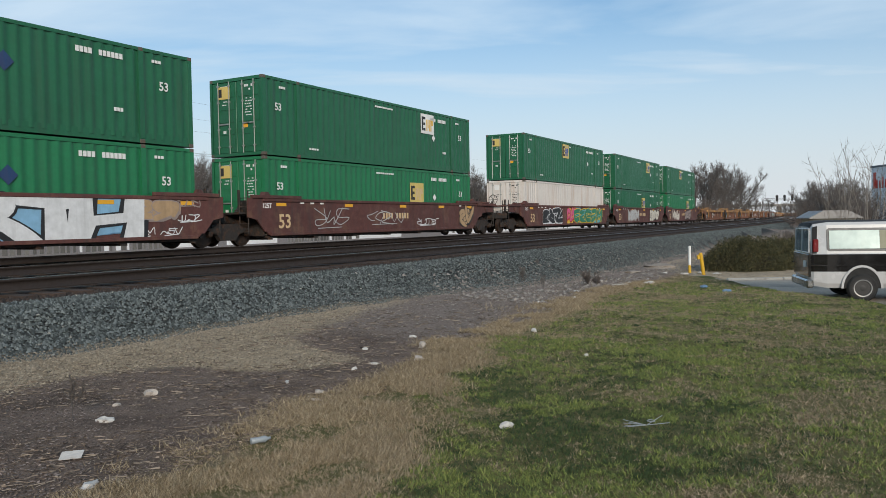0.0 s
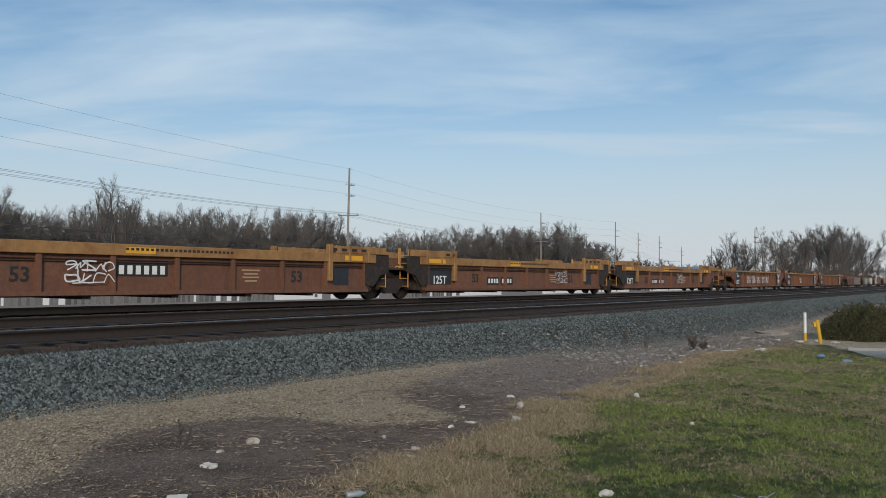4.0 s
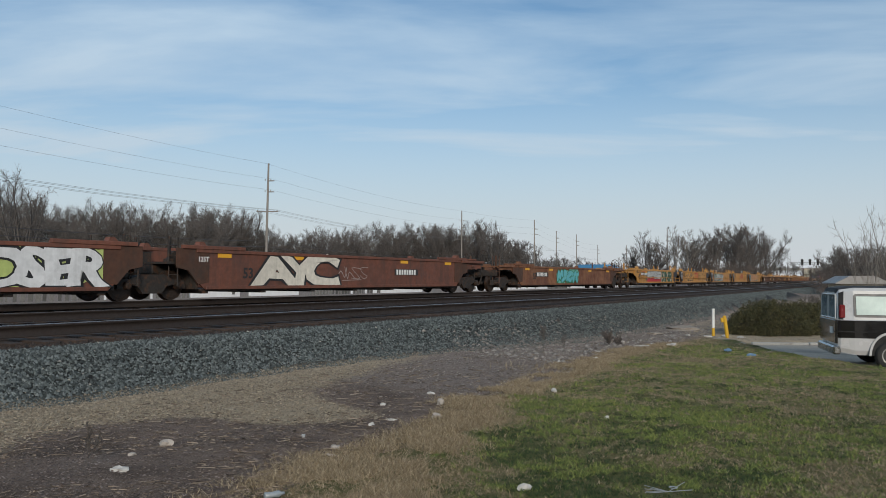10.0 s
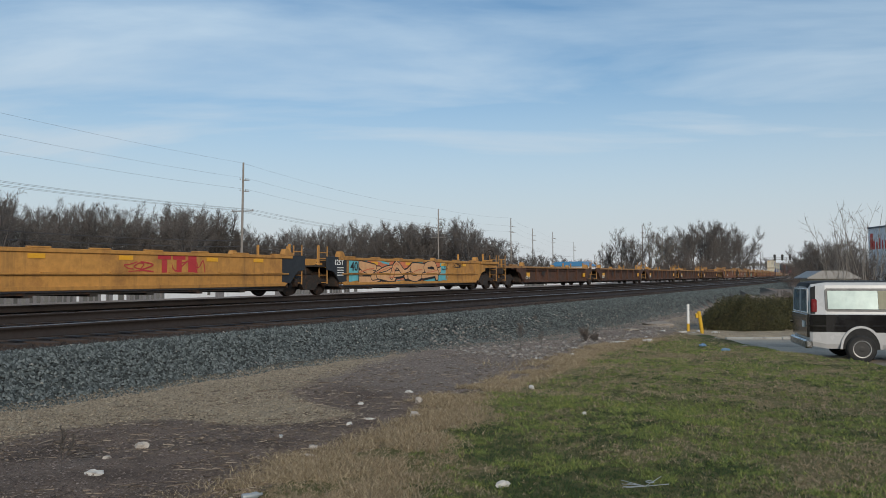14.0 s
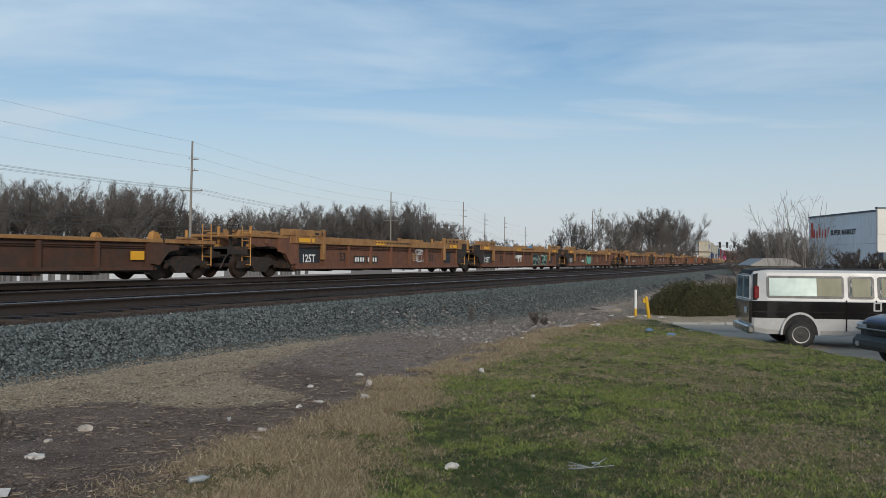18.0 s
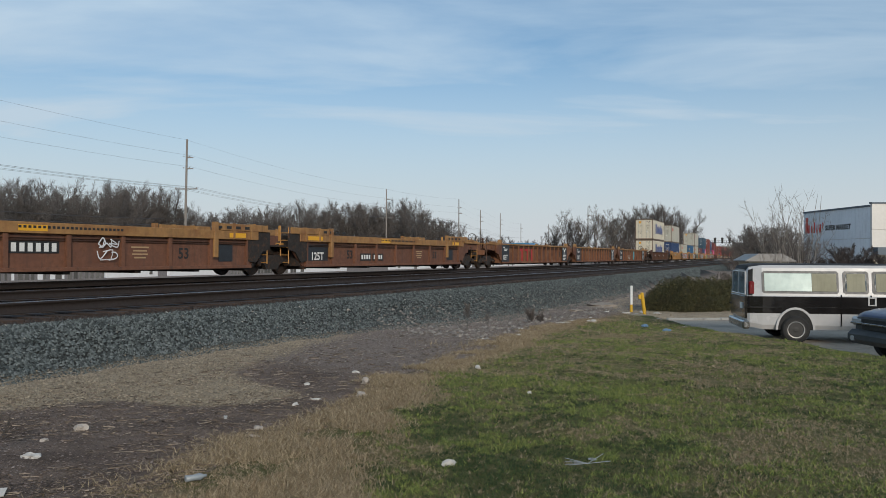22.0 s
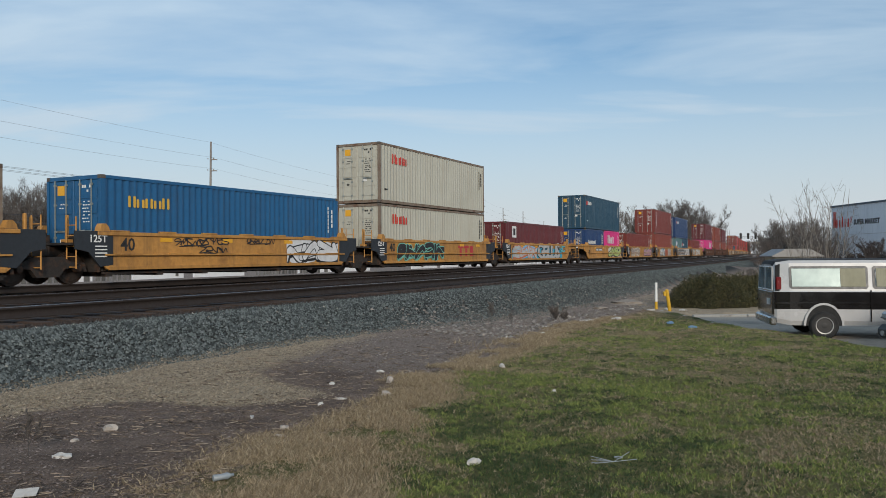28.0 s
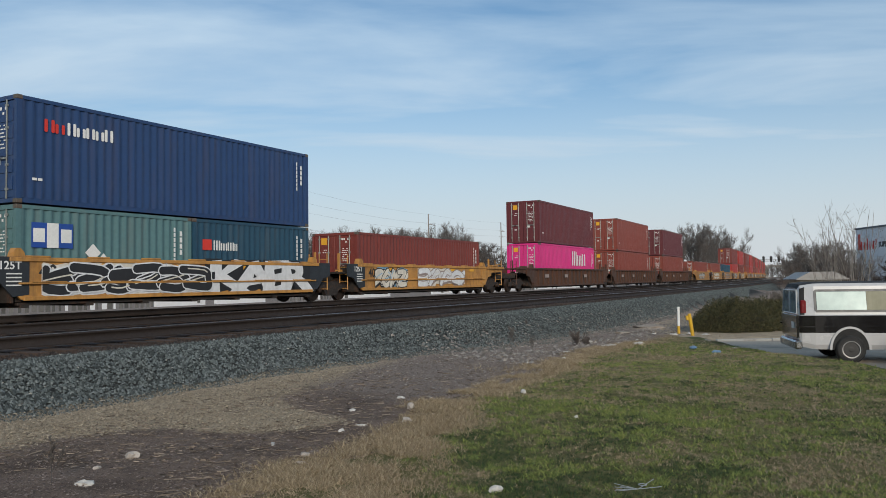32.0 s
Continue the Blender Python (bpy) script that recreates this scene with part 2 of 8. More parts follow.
    M["red_mark"] = surf("red_lettering_paint", (0.60, 0.035, 0.020), 0.5, grain=(20, 0.08), bump=None)
    M["gold_mark"] = surf("gold_lettering_paint", (0.65, 0.38, 0.05), 0.5, grain=(20, 0.08), bump=None)
    M["cream_mark"] = surf("faded_cream_stencil_paint", (0.58, 0.42, 0.24), 0.6, grain=(20, 0.12), bump=None)
    M["lock_rod"] = surf("galvanised_lock_rod", (0.30, 0.32, 0.30), 0.45, 0.5, grain=(20, 0.15), bump=None)
    for k, c in {"silver": (0.42, 0.43, 0.43), "cream": (0.62, 0.58, 0.50), "sky": (0.06, 0.38, 0.55), "lime": (0.44, 0.52, 0.17), "pink": (0.60, 0.10, 0.22),
                 "mint": (0.16, 0.42, 0.34), "red": (0.42, 0.035, 0.04), "black": (0.018, 0.018, 0.020), "white": (0.66, 0.67, 0.68), "aqua": (0.12, 0.42, 0.48),
                 "ltblue": (0.22, 0.42, 0.60), "coral": (0.55, 0.17, 0.08), "yellow": (0.65, 0.42, 0.04), "green": (0.03, 0.20, 0.11), "bottle": (0.022, 0.085, 0.050), "tan": (0.40, 0.27, 0.15), "fade": (0.30, 0.24, 0.22), "ochre": (0.47, 0.25, 0.075), "pewter": (0.21, 0.20, 0.18), "rose": (0.52, 0.30, 0.38), "peach": (0.60, 0.33, 0.16)}.items():
        M["spray_" + k] = surf("spray_paint_" + k, c, 0.6, grain=(5, 0.15), streak=(GRIME, 0.2), bump=None)


materials()


# ---------------------------------------------------------------- mesh helpers
def box(bm, x0, x1, y0, y1, z0, z1, bevel=0.0):
    vs = [bm.verts.new(v) for v in ((x0, y0, z0), (x1, y0, z0), (x1, y1, z0), (x0, y1, z0), (x0, y0, z1), (x1, y0, z1), (x1, y1, z1), (x0, y1, z1))]
    fs = [bm.faces.new([vs[i] for i in q]) for q in ((3, 2, 1, 0), (4, 5, 6, 7), (0, 1, 5, 4), (1, 2, 6, 5), (2, 3, 7, 6), (3, 0, 4, 7))]
    if bevel:
        es = list({e for f in fs for e in f.edges})
        bmesh.ops.bevel(bm, geom=es, offset=bevel, segments=1, affect="EDGES")


def prism(bm, pts, y0, y1):
    """A flat outline in x and z, given thickness in y."""
    a = [bm.verts.new((x, y0, z)) for x, z in pts]
    b = [bm.verts.new((x, y1, z)) for x, z in pts]
    n = len(pts)
    bm.faces.new(a)
    bm.faces.new(b[::-1])
    for i in range(n):
        bm.faces.new((a[i], b[i], b[(i + 1) % n], a[(i + 1) % n]))


def rod(bm, p, q, r=0.02, n=6, r2=None):
    p, q = Vector(p), Vector(q)
    t = (q - p).to_track_quat("Z", "Y").to_matrix()
    r2 = r if r2 is None else r2
    rings = []
    for c, rr in ((p, r), (q, r2)):
        rings.append([bm.verts.new(c + t @ Vector((math.cos(2 * math.pi * i / n) * rr, math.sin(2 * math.pi * i / n) * rr, 0))) for i in range(n)])
    for i in range(n):
        bm.faces.new((rings[0][i], rings[0][(i + 1) % n], rings[1][(i + 1) % n], rings[1][i]))
    bm.faces.new(rings[0][::-1])
    bm.faces.new(rings[1])


def lathe(bm, prof, axis="Y", n=20, c=(0, 0, 0), caps=True):
    """A turned shape: prof is (along the axis, radius) pairs."""
    rings = []
    for d, r in prof:
        ring = []
        for i in range(n):
            u, v = math.cos(2 * math.pi * i / n) * r, math.sin(2 * math.pi * i / n) * r
            p = {"Y": (u, d, v), "Z": (u, v, d), "X": (d, u, v)}[axis]
            ring.append(bm.verts.new((p[0] + c[0], p[1] + c[1], p[2] + c[2])))
        rings.append(ring)
    for a, b in zip(rings[:-1], rings[1:]):
        for i in range(n):
            bm.faces.new((a[i], a[(i + 1) % n], b[(i + 1) % n], b[i]))
    if caps:
        bm.faces.new(rings[0][::-1])
        bm.faces.new(rings[-1])


def mesh_of(bm, name, mat, smooth_faces=False):
    bmesh.ops.recalc_face_normals(bm, faces=bm.faces)
    me = bpy.data.meshes.new(name)
    bm.to_mesh(me)
    bm.free()
    if mat:
        me.materials.append(mat)
    if smooth_faces:
        me.polygons.foreach_set("use_smooth", [True] * len(me.polygons))
    return me


def part(name, bm, material, parent, label="", m=None, smooth_faces=False):
    """Links a bmesh, or a mesh that is shared, as one object under parent."""
    me = mesh_of(bm, name, material, smooth_faces) if isinstance(bm, bmesh.types.BMesh) else bm
    ob = new(name, me)
    ob.parent = parent
    if m is not None:
        ob.matrix_basis = m
    if label:
        tagged(ob, label)
    return ob


def thing(name, label, category, group="", kind="", m=None):
    ob = new(name)
    ob.empty_display_size = 0.2
    if m is not None:
        ob.matrix_basis = m
    return tagged(ob, label, category, group, kind)


def solid(name, bm, material, label, category="", kind="", m=None, smooth_faces=False, group=""):
    ob = new(name, mesh_of(bm, name, material, smooth_faces))
    if m is not None:
        ob.matrix_basis = m
    return tagged(ob, label, category, group, kind)


def raw(name, verts, faces, material, smooth_faces=False):
    """A mesh from arrays; faces all of one size."""
    me = bpy.data.meshes.new(name)
    verts, faces = np.asarray(verts, np.float32), np.asarray(faces, np.int32)
    k = faces.shape[1]
    me.vertices.add(len(verts))
    me.vertices.foreach_set("co", verts.ravel())
    me.loops.add(faces.size)
    me.loops.foreach_set("vertex_index", faces.ravel())
    me.polygons.add(len(faces))
    me.polygons.foreach_set("loop_start", np.arange(0, faces.size, k, dtype=np.int32))
    if smooth_faces:
        me.polygons.foreach_set("use_smooth", np.ones(len(faces), bool))
    me.update(calc_edges=True)
    if material:
        me.materials.append(material)
    return me


@lru_cache(None)
def letters(text, size, mat, bold=0.018):
    """Raised lettering in the built-in font, facing -y, its left foot at the origin."""
    cu = bpy.data.curves.new("letters", "FONT")
    cu.body, cu.size, cu.extrude, cu.resolution_u, cu.offset = text, size, 0.002, 2, size * bold
    tmp = bpy.data.objects.new("letters", cu)
    scene.collection.objects.link(tmp)
    bpy.context.view_layer.update()
    me = bpy.data.meshes.new_from_object(tmp)
    bpy.data.objects.remove(tmp)
    me.transform(pose(0, 0, 0, 90, 0, 0))
    me.materials.clear()
    me.materials.append(M[mat])
    return me

# ---------------------------------------------------------------- ground
def lawn_edge(a):
    """How far towards the line the dry grass reaches, by the way along it."""
    return np.interp(a, (-30, 2, 4, 4.7, 5.6, 6.1, 7, 8, 9.2, 10.6, 12.2, 14.5, 19.8, 25, 30, 40), (4.2, 4.3, 4.45, 4.5, 4.9, 4.72, 4.7, 4.97, 5.45, 5.5, 5.65, 6.1, 7.0, 7.2, 7.0, 6.6))


def green_edge(a):
    """How far the green turf itself reaches."""
    return np.interp(a, (-30, 2, 4.8, 5.6, 6.8, 7.4, 8.0, 8.6, 9.5, 10.2, 11.7, 14, 18.5, 24, 27, 40), (2.2, 2.3, 3.0, 3.45, 3.8, 4.1, 4.2, 4.6, 4.9, 5.0, 5.15, 5.35, 6.15, 6.7, 6.3, 6.0))


def tan_edge(a):
    """Where the tan gravel at the foot of the bank begins."""
    return np.interp(a, (0, 2.9, 3.3, 4, 4.7, 5.4, 6.0, 6.5, 6.75, 7.05, 7.7, 8.0, 8.3, 8.8, 9.8, 11, 12.5, 15, 20, 40), (6.0, 6.4, 6.5, 7.3, 7.85, 8.0, 7.7, 7.4, 6.3, 5.75, 5.7, 6.1, 6.95, 7.7, 7.95, 8.2, 8.8, 9.1, 9.3, 9.3))


def base_z(x, y):
    e, a = across(x, y)
    z = -0.45 * smooth(10, 28, a) + 0.03 * np.sin(x * 0.9 + 1) * np.cos(y * 0.7) * smooth(2, 6, a)
    lot = smooth(8.6, 9.2, x - 0.0) * smooth(27.9, 27.6, y)
    z = z * (1 - lot) + (-0.66) * lot
    far_lot = smooth(13, 16, x) * smooth(1.0, -4.0, e)
    return z * (1 - far_lot) + (-0.66) * far_lot


def ground_z(x, y):
    e, a = across(x, y)
    b = base_z(x, y)
    top = RAIL_Z - 0.225
    top = top - 0.075
    rise = smooth(9.2, 10.80, e) * smooth(25.2, 23.2, e)
    z = b + (top - b) * np.minimum(1, rise)
    return z + 0.02 * np.sin(x * 3.1) * np.sin(y * 2.3) * (1 - rise)


def ground_material():
    m, nt, p = nodes_of("ground_soil_gravel_and_grass")
    L, N = nt.links.new, nt.nodes.new
    at = N("ShaderNodeAttribute"); at.attribute_name = "zone"
    sep = N("ShaderNodeSeparateColor")
    L(at.outputs["Color"], sep.inputs[0])

    def edge(v, wob=0.5, sc=2.2):
        n = blend(nt, 0.45, noise_at(nt, sc, 8, 0.7), noise_at(nt, sc * 9, 6, 0.75))
        ad = N("ShaderNodeMath"); ad.operation = "MULTIPLY_ADD"; ad.inputs[1].default_value = wob * 2.2; ad.inputs[2].default_value = -wob * 1.1
        L(n, ad.inputs[0])
        s = N("ShaderNodeMath"); s.operation = "ADD"
        L(v, s.inputs[0]); L(ad.outputs[0], s.inputs[1])
        return remap(nt, s.outputs[0], 0.30, 0.70)
    grain = remap(nt, noise_at(nt, 60, 6, 0.75), 0.3, 0.7)
    big = remap(nt, noise_at(nt, 0.7, 6, 0.65), 0.35, 0.65)
    mid = remap(nt, noise_at(nt, 6, 6, 0.7), 0.35, 0.65)
    dirt = blend(nt, grain, (0.072, 0.050, 0.040), (0.320, 0.240, 0.198))
    dirt = blend(nt, mid, dirt, blend(nt, grain, (0.085, 0.060, 0.046), (0.29, 0.225, 0.18)))
    dirt = blend(nt, remap(nt, noise_at(nt, 1.1, 5, 0.6), 0.45, 0.65), dirt, blend(nt, grain, (0.042, 0.030, 0.024), (0.165, 0.125, 0.10)))
    # drier and paler farther along the bank
    dirt = blend(nt, edge(at.outputs["Alpha"], 0.6), dirt, blend(nt, grain, (0.110, 0.085, 0.072), (0.36, 0.295, 0.25)))
    tan = blend(nt, grain, (0.22, 0.172, 0.118), (0.54, 0.445, 0.32))
    tan = blend(nt, remap(nt, noise_at(nt, 2.5, 7, 0.7), 0.5, 0.75), tan, (0.20, 0.16, 0.12))
    soil = blend(nt, grain, (0.034, 0.044, 0.013), (0.110, 0.125, 0.038))
    dry = blend(nt, grain, (0.14, 0.105, 0.050), (0.34, 0.265, 0.145))
    grass = blend(nt, big, soil, blend(nt, 0.55, soil, dry))
    vor = N("ShaderNodeTexVoronoi"); vor.inputs["Scale"].default_value = 16
    co = N("ShaderNodeTexCoord"); L(co.outputs["Object"], vor.inputs["Vector"])
    # bed below the loose ballast: shaded gaps between stones are painted in near-black
    stone = blend(nt, vor.outputs["Color"], (0.014, 0.017, 0.018), (0.060, 0.070, 0.070))
    stone = blend(nt, remap(nt, vor.outputs["Distance"], 0.25, 0.6), stone, (0.02, 0.02, 0.02))
    stone = blend(nt, big, stone, blend(nt, 0.4, stone, (0.055, 0.055, 0.05)))
    col = blend(nt, edge(sep.outputs["Red"], 0.9), dirt, grass)
    col = blend(nt, edge(sep.outputs["Green"], 0.8), col, tan)
    col = blend(nt, edge(sep.outputs["Blue"], 0.35, 3), col, stone)
    L(col, p.inputs["Base Color"])
    p.inputs["Roughness"].default_value = 0.95
    p.inputs["Specular IOR Level"].default_value = 0.2
    b = N("ShaderNodeBump"); b.inputs["Strength"].default_value, b.inputs["Distance"].default_value = 0.8, 0.05
    L(noise_at(nt, 35, 8, 0.75), b.inputs["Height"]); L(b.outputs[0], p.inputs["Normal"])
    return m


def build_ground():
    def axis(lo, hi, step, out):
        v = list(np.arange(lo, hi + 1e-6, step))
        d = step
        while v[-1] < out:
            d *= 1.22
            v.append(v[-1] + d)
        d = step
        while v[0] > -out:
            d *= 1.22
            v.insert(0, v[0] - d)
        return np.array(v)
    xs, ys = axis(-16, 16, 0.2, 3800), axis(-2, 40, 0.2, 3800)
    X, Y = np.meshgrid(xs, ys)
    Z = ground_z(X, Y)
    n, k = X.shape
    idx = np.arange(n * k).reshape(n, k)
    F = np.stack([idx[:-1, :-1], idx[:-1, 1:], idx[1:, 1:], idx[1:, :-1]], -1).reshape(-1, 4)
    me = raw("ground", np.stack([X, Y, Z], -1).reshape(-1, 3), F, ground_material(), True)
    e, a = across(X.ravel(), Y.ravel())
    ed = lawn_edge(a)
    r = np.clip(0.5 + (ed - 0.25 - e) * 0.9, 0, 1)
    r = np.where(e > 26, np.where(e > 120, 0.75, 0.1), r)
    g = np.clip(0.5 + (e - tan_edge(a)) * 1.3, 0, 1) * np.where(e < 20, 1, 0) * (1 - 0.75 * smooth(12, 16, a))
    bed = (X.ravel() > 8.0) & (Y.ravel() > 27.6) & (e < 9.2) & (e > -20)
    r, g = np.where(bed, 0.1, r), np.where(bed, 0.75, g)
    bl = np.clip(0.5 + (e - 9.45 - 0.20 * smooth(14, 20, a)) * 1.3, 0, 1) * np.clip(0.5 + (25.3 - e), 0, 1)
    g = g * np.where(a > 60, 0.6, 1)
    bedded = (e > 10.98) & (e < 22.5)
    g, bl = np.where(bedded, 0.0, g), np.where(bedded, 0.0, bl)
    c = np.stack([r, g, bl, np.where(bedded, 0.0, smooth(7.8, 11.5, a))], -1).astype(np.float32)
    at = me.color_attributes.new("zone", "FLOAT_COLOR", "POINT")
    at.data.foreach_set("color", c.ravel())
    tagged(new("ground", me), "dirt, gravel and lawn ground beside the railway", "ground", kind="structure")


def build_lot():
    bm = bmesh.new()
    box(bm, 8.75, 140, -60, 27.6, -0.75, -0.56)
    asphalt = surf("worn_pale_concrete", (0.42, 0.355, 0.285), 0.95, grain=(40, 0.25), stain=((0.15, 0.135, 0.12), 0.5, 0.5, 0.7), bump=(80, 0.4))
    solid("parking_lot", bm, asphalt, "worn pale-grey concrete car park below the lawn", "pavement", "structure")
    bm = bmesh.new()
    box(bm, 16.5, 140, 27.75, 110, -0.75, -0.57)
    solid("pavement", bm, asphalt, "pale-grey concrete forecourt before the shop", "pavement", "structure")
    con = surf("weathered_concrete", (0.44, 0.42, 0.38), 0.9, grain=(30, 0.15), stain=((0.20, 0.18, 0.15), 1.5, 0.5, 0.7), bump=(60, 0.3))
    M["concrete"] = con
    bm = bmesh.new()
    for i in range(12):
        box(bm, 9.2 + i * 1.9, 9.2 + i * 1.9 + 1.88, 27.42, 27.62, -0.70, -0.49 + 0.01 * (i % 2), 0.02)
    solid("kerb", bm, con, "pale concrete kerb round the car park", "kerb", "structure")
    bm = bmesh.new()
    for i in range(10):
        box(bm, 8.6, 8.76, 26.0 - i * 4.0, 26.0 - i * 4.0 + 3.97, -0.70, -0.47, 0.02)
    solid("kerb", bm, con, "low concrete kerb at the lawn's edge", "kerb", "structure")


# ---------------------------------------------------------------- railway tracks
TRACKS = ((-8.62, 0.0, "near"), (-4.45, -0.02, "middle"), (0.0, 0.0, "far"))     # offset of the middle from the train's track


def build_tracks():
    railm = surf("brown_rail_steel", (0.029, 0.020, 0.016), 0.7, 0.2, grain=(20, 0.25), bump=(60, 0.1))
    headm = surf("polished_rail_head", (0.40, 0.39, 0.39), 0.34, 0.9, grain=(10, 0.1), bump=None)
    tiem = surf("weathered_tie_wood", (0.046, 0.030, 0.023), 0.9, grain=(14, 0.35), streak=((0.03, 0.024, 0.02), 0.5), bump=(40, 0.5), vary=0.3)
    prof = ((-0.075, -0.18), (-0.075, -0.165), (-0.012, -0.145), (-0.012, -0.045), (-0.037, -0.035), (-0.037, -0.006), (-0.028, 0.0), (0.028, 0.0),
            (0.037, -0.006), (0.037, -0.035), (0.012, -0.045), (0.012, -0.145), (0.075, -0.165), (0.075, -0.18))
    ss = np.concatenate([np.arange(-700, -40, 20.0), np.arange(-40, 160, 2.0), np.arange(160, 420, 6.0), np.arange(420, 1400, 40.0)])
    for off, dz, nm in TRACKS:
        tr = thing("railway_track", "steel rails on dark wooden ties in grey ballast", "railway track", "parallel tracks", "structure")
        for side, cant in ((-0.7525, 0.045), (0.7525, -0.045)):
            V, F, mats = [], [], []
            for j, s in enumerate(ss):
                x, y, h = on_line(s, CEN + off + side)
                for u, v in prof:
                    V.append((x - math.cos(h) * u, y + math.sin(h) * u, RAIL_Z + dz + cant - 0.045 + v))
            k = len(prof)
            for j in range(len(ss) - 1):
                for i in range(k):
                    F.append((j * k + i, j * k + (i + 1) % k, (j + 1) * k + (i + 1) % k, (j + 1) * k + i))
                    mats.append(1 if i in (6,) else 0)
            me = raw("rail", V, F, railm)
            me.materials.append(headm)
            me.polygons.foreach_set("material_index", mats)
            part("rail", me, None, tr)
        bm = bmesh.new()
        box(bm, -0.115, 0.115, -1.3, 1.3, -0.18, 0.0, 0.01)
        tie = mesh_of(bm, "tie", tiem)
        if nm == "near":
            for i in range(290):
                s = -12 + i * 0.5
                x, y, h = on_line(s, CEN + off)
                part("tie", tie, None, tr, m=pose(x, y, RAIL_Z + dz - 0.225 + random.uniform(-0.008, 0.008), 0, 0, 90 - math.degrees(h) + random.uniform(-1.2, 1.2)))
        lo, hi = (133, 330) if nm == "near" else (-20, 330)
        bm = bmesh.new()
        for i in range(int((hi - lo) / 0.55)):
            x, y, h = on_line(lo + i * 0.55, CEN + off)
            n0 = len(bm.verts)
            box(bm, -0.115, 0.115, -1.3, 1.3, -0.18, 0.0)
            bm.verts.ensure_lookup_table()
            mm = pose(x, y, RAIL_Z + dz - 0.225, 0, 0, 90 - math.degrees(h))
            for v in bm.verts[n0:]:
                v.co = mm @ v.co
        t2 = part("ties", bm, tiem, tr)
        tagged(t2, kind="stuff")


# ---------------------------------------------------------------- the train's wagons
@lru_cache(None)
def wheel_mesh():
    bm = bmesh.new()
    lathe(bm, ((-0.07, 0.10), (-0.068, 0.36), (-0.06, 0.40), (-0.055, 0.455), (0.055, 0.46), (0.06, 0.487), (0.085, 0.487), (0.088, 0.44), (0.04, 0.36), (0.03, 0.12), (0.10, 0.10)), "Y", 24)
    return mesh_of(bm, "wheel", M["wheel_steel"])


@lru_cache(None)
def frame_mesh():
    bm = bmesh.new()
    prism(bm, ((-1.25, 0.36), (-1.18, 0.62), (-0.72, 0.66), (-0.45, 0.80), (0.45, 0.80), (0.72, 0.66), (1.18, 0.62), (1.25, 0.36), (0.98, 0.36), (0.86, 0.50), (0.52, 0.44), (0.34, 0.22),
               (-0.34, 0.22), (-0.52, 0.44), (-0.86, 0.50), (-0.98, 0.36)), -0.09, 0.09)
    return mesh_of(bm, "side_frame", M["steel_dark"])


@lru_cache(None)
def spring_mesh():
    bm = bmesh.new()
    for x in (-0.2, 0.0, 0.2):
        lathe(bm, [(0.30 + 0.035 * i, 0.085 if i % 2 else 0.065) for i in range(9)], "Z", 8, (x, 0, 0))
    return mesh_of(bm, "spring_nest", M["steel_dark"])


@lru_cache(None)
def cap_mesh():
    bm = bmesh.new()
    lathe(bm, ((-0.12, 0.06), (-0.11, 0.10), (0.0, 0.13), (0.05, 0.13)), "Y", 12)
    return mesh_of(bm, "bearing_cap", M["wheel_steel"])


@lru_cache(None)
def bolster_mesh():
    bm = bmesh.new()
    box(bm, -0.22, 0.22, -1.0, 1.0, 0.50, 0.76, 0.03)
    for x in (-0.915, 0.915):
        rod(bm, (x, -0.95, 0.46), (x, 0.95, 0.46), 0.085, 8)
    return mesh_of(bm, "bolster", M["steel_dark"])


def add_truck(car, x):
    t = part("truck", bolster_mesh(), None, car, m=pose(x, 0, 0))
    for sy in (-1, 1):
        part("side_frame", frame_mesh(), None, t, m=pose(0, sy * 1.0, 0))
        part("spring_nest", spring_mesh(), None, t, m=pose(0, sy * 0.98, 0))
        for wx in (-0.915, 0.915):
            part("wheel", wheel_mesh(), None, t, m=pose(wx, sy * 0.755, 0.46, 0, 0, 180 if sy > 0 else 0))
            part("bearing_cap", cap_mesh(), None, t, m=pose(wx, sy * 1.10, 0.46, 0, 0, 180 if sy > 0 else 0))


# kind: length of the box it carries, well bottom and top, ribs a side, rib depth, side colour, top chord colour, panel colour
KINDS = {
    "maroon53": dict(box=16.15, zb=0.37, zt=1.68, ribs=0, side="brown_car", top="brown_car", ledge=False, raised=True, end="brown_car"),
    "band53": dict(box=16.15, zb=0.33, zt=1.66, ribs=9, rib="orange_car", lift=0.27, side="orange_car", top="yellow_top", ledge=False, raised=True, end="steel_dark", band=0.30),
    "rib53": dict(box=16.15, zb=0.33, zt=1.66, ribs=15, rib="rust_car", side="rust_car", top="yellow_top", ledge=False, raised=False, end="rust_car", panel=True),
    "plain53": dict(box=16.15, zb=0.36, zt=1.60, ribs=0, side="red_car", top="red_car", ledge=False, raised=True, end="dark_car", caps=True),
    "ochre53": dict(box=16.15, zb=0.36, zt=1.45, ribs=0, side="rust_car", top="rust_car", ledge=False, raised=True, end="dark_car"),
    "yellow40": dict(box=12.19, zb=0.42, zt=1.52, ribs=0, side="yellow_car", top="yellow_car", ledge=True, raised=False, end="black_panel", caps=True),
    "low40": dict(box=12.19, zb=0.36, zt=1.32, ribs=7, side="dark_car", top="yellow_top", ledge=False, raised=False, end="dark_car"),
    "brown53": dict(box=16.15, zb=0.33, zt=1.52, ribs=18, side="dark_car", top="dark_car", ledge=False, raised=False, end="dark_car"),
}
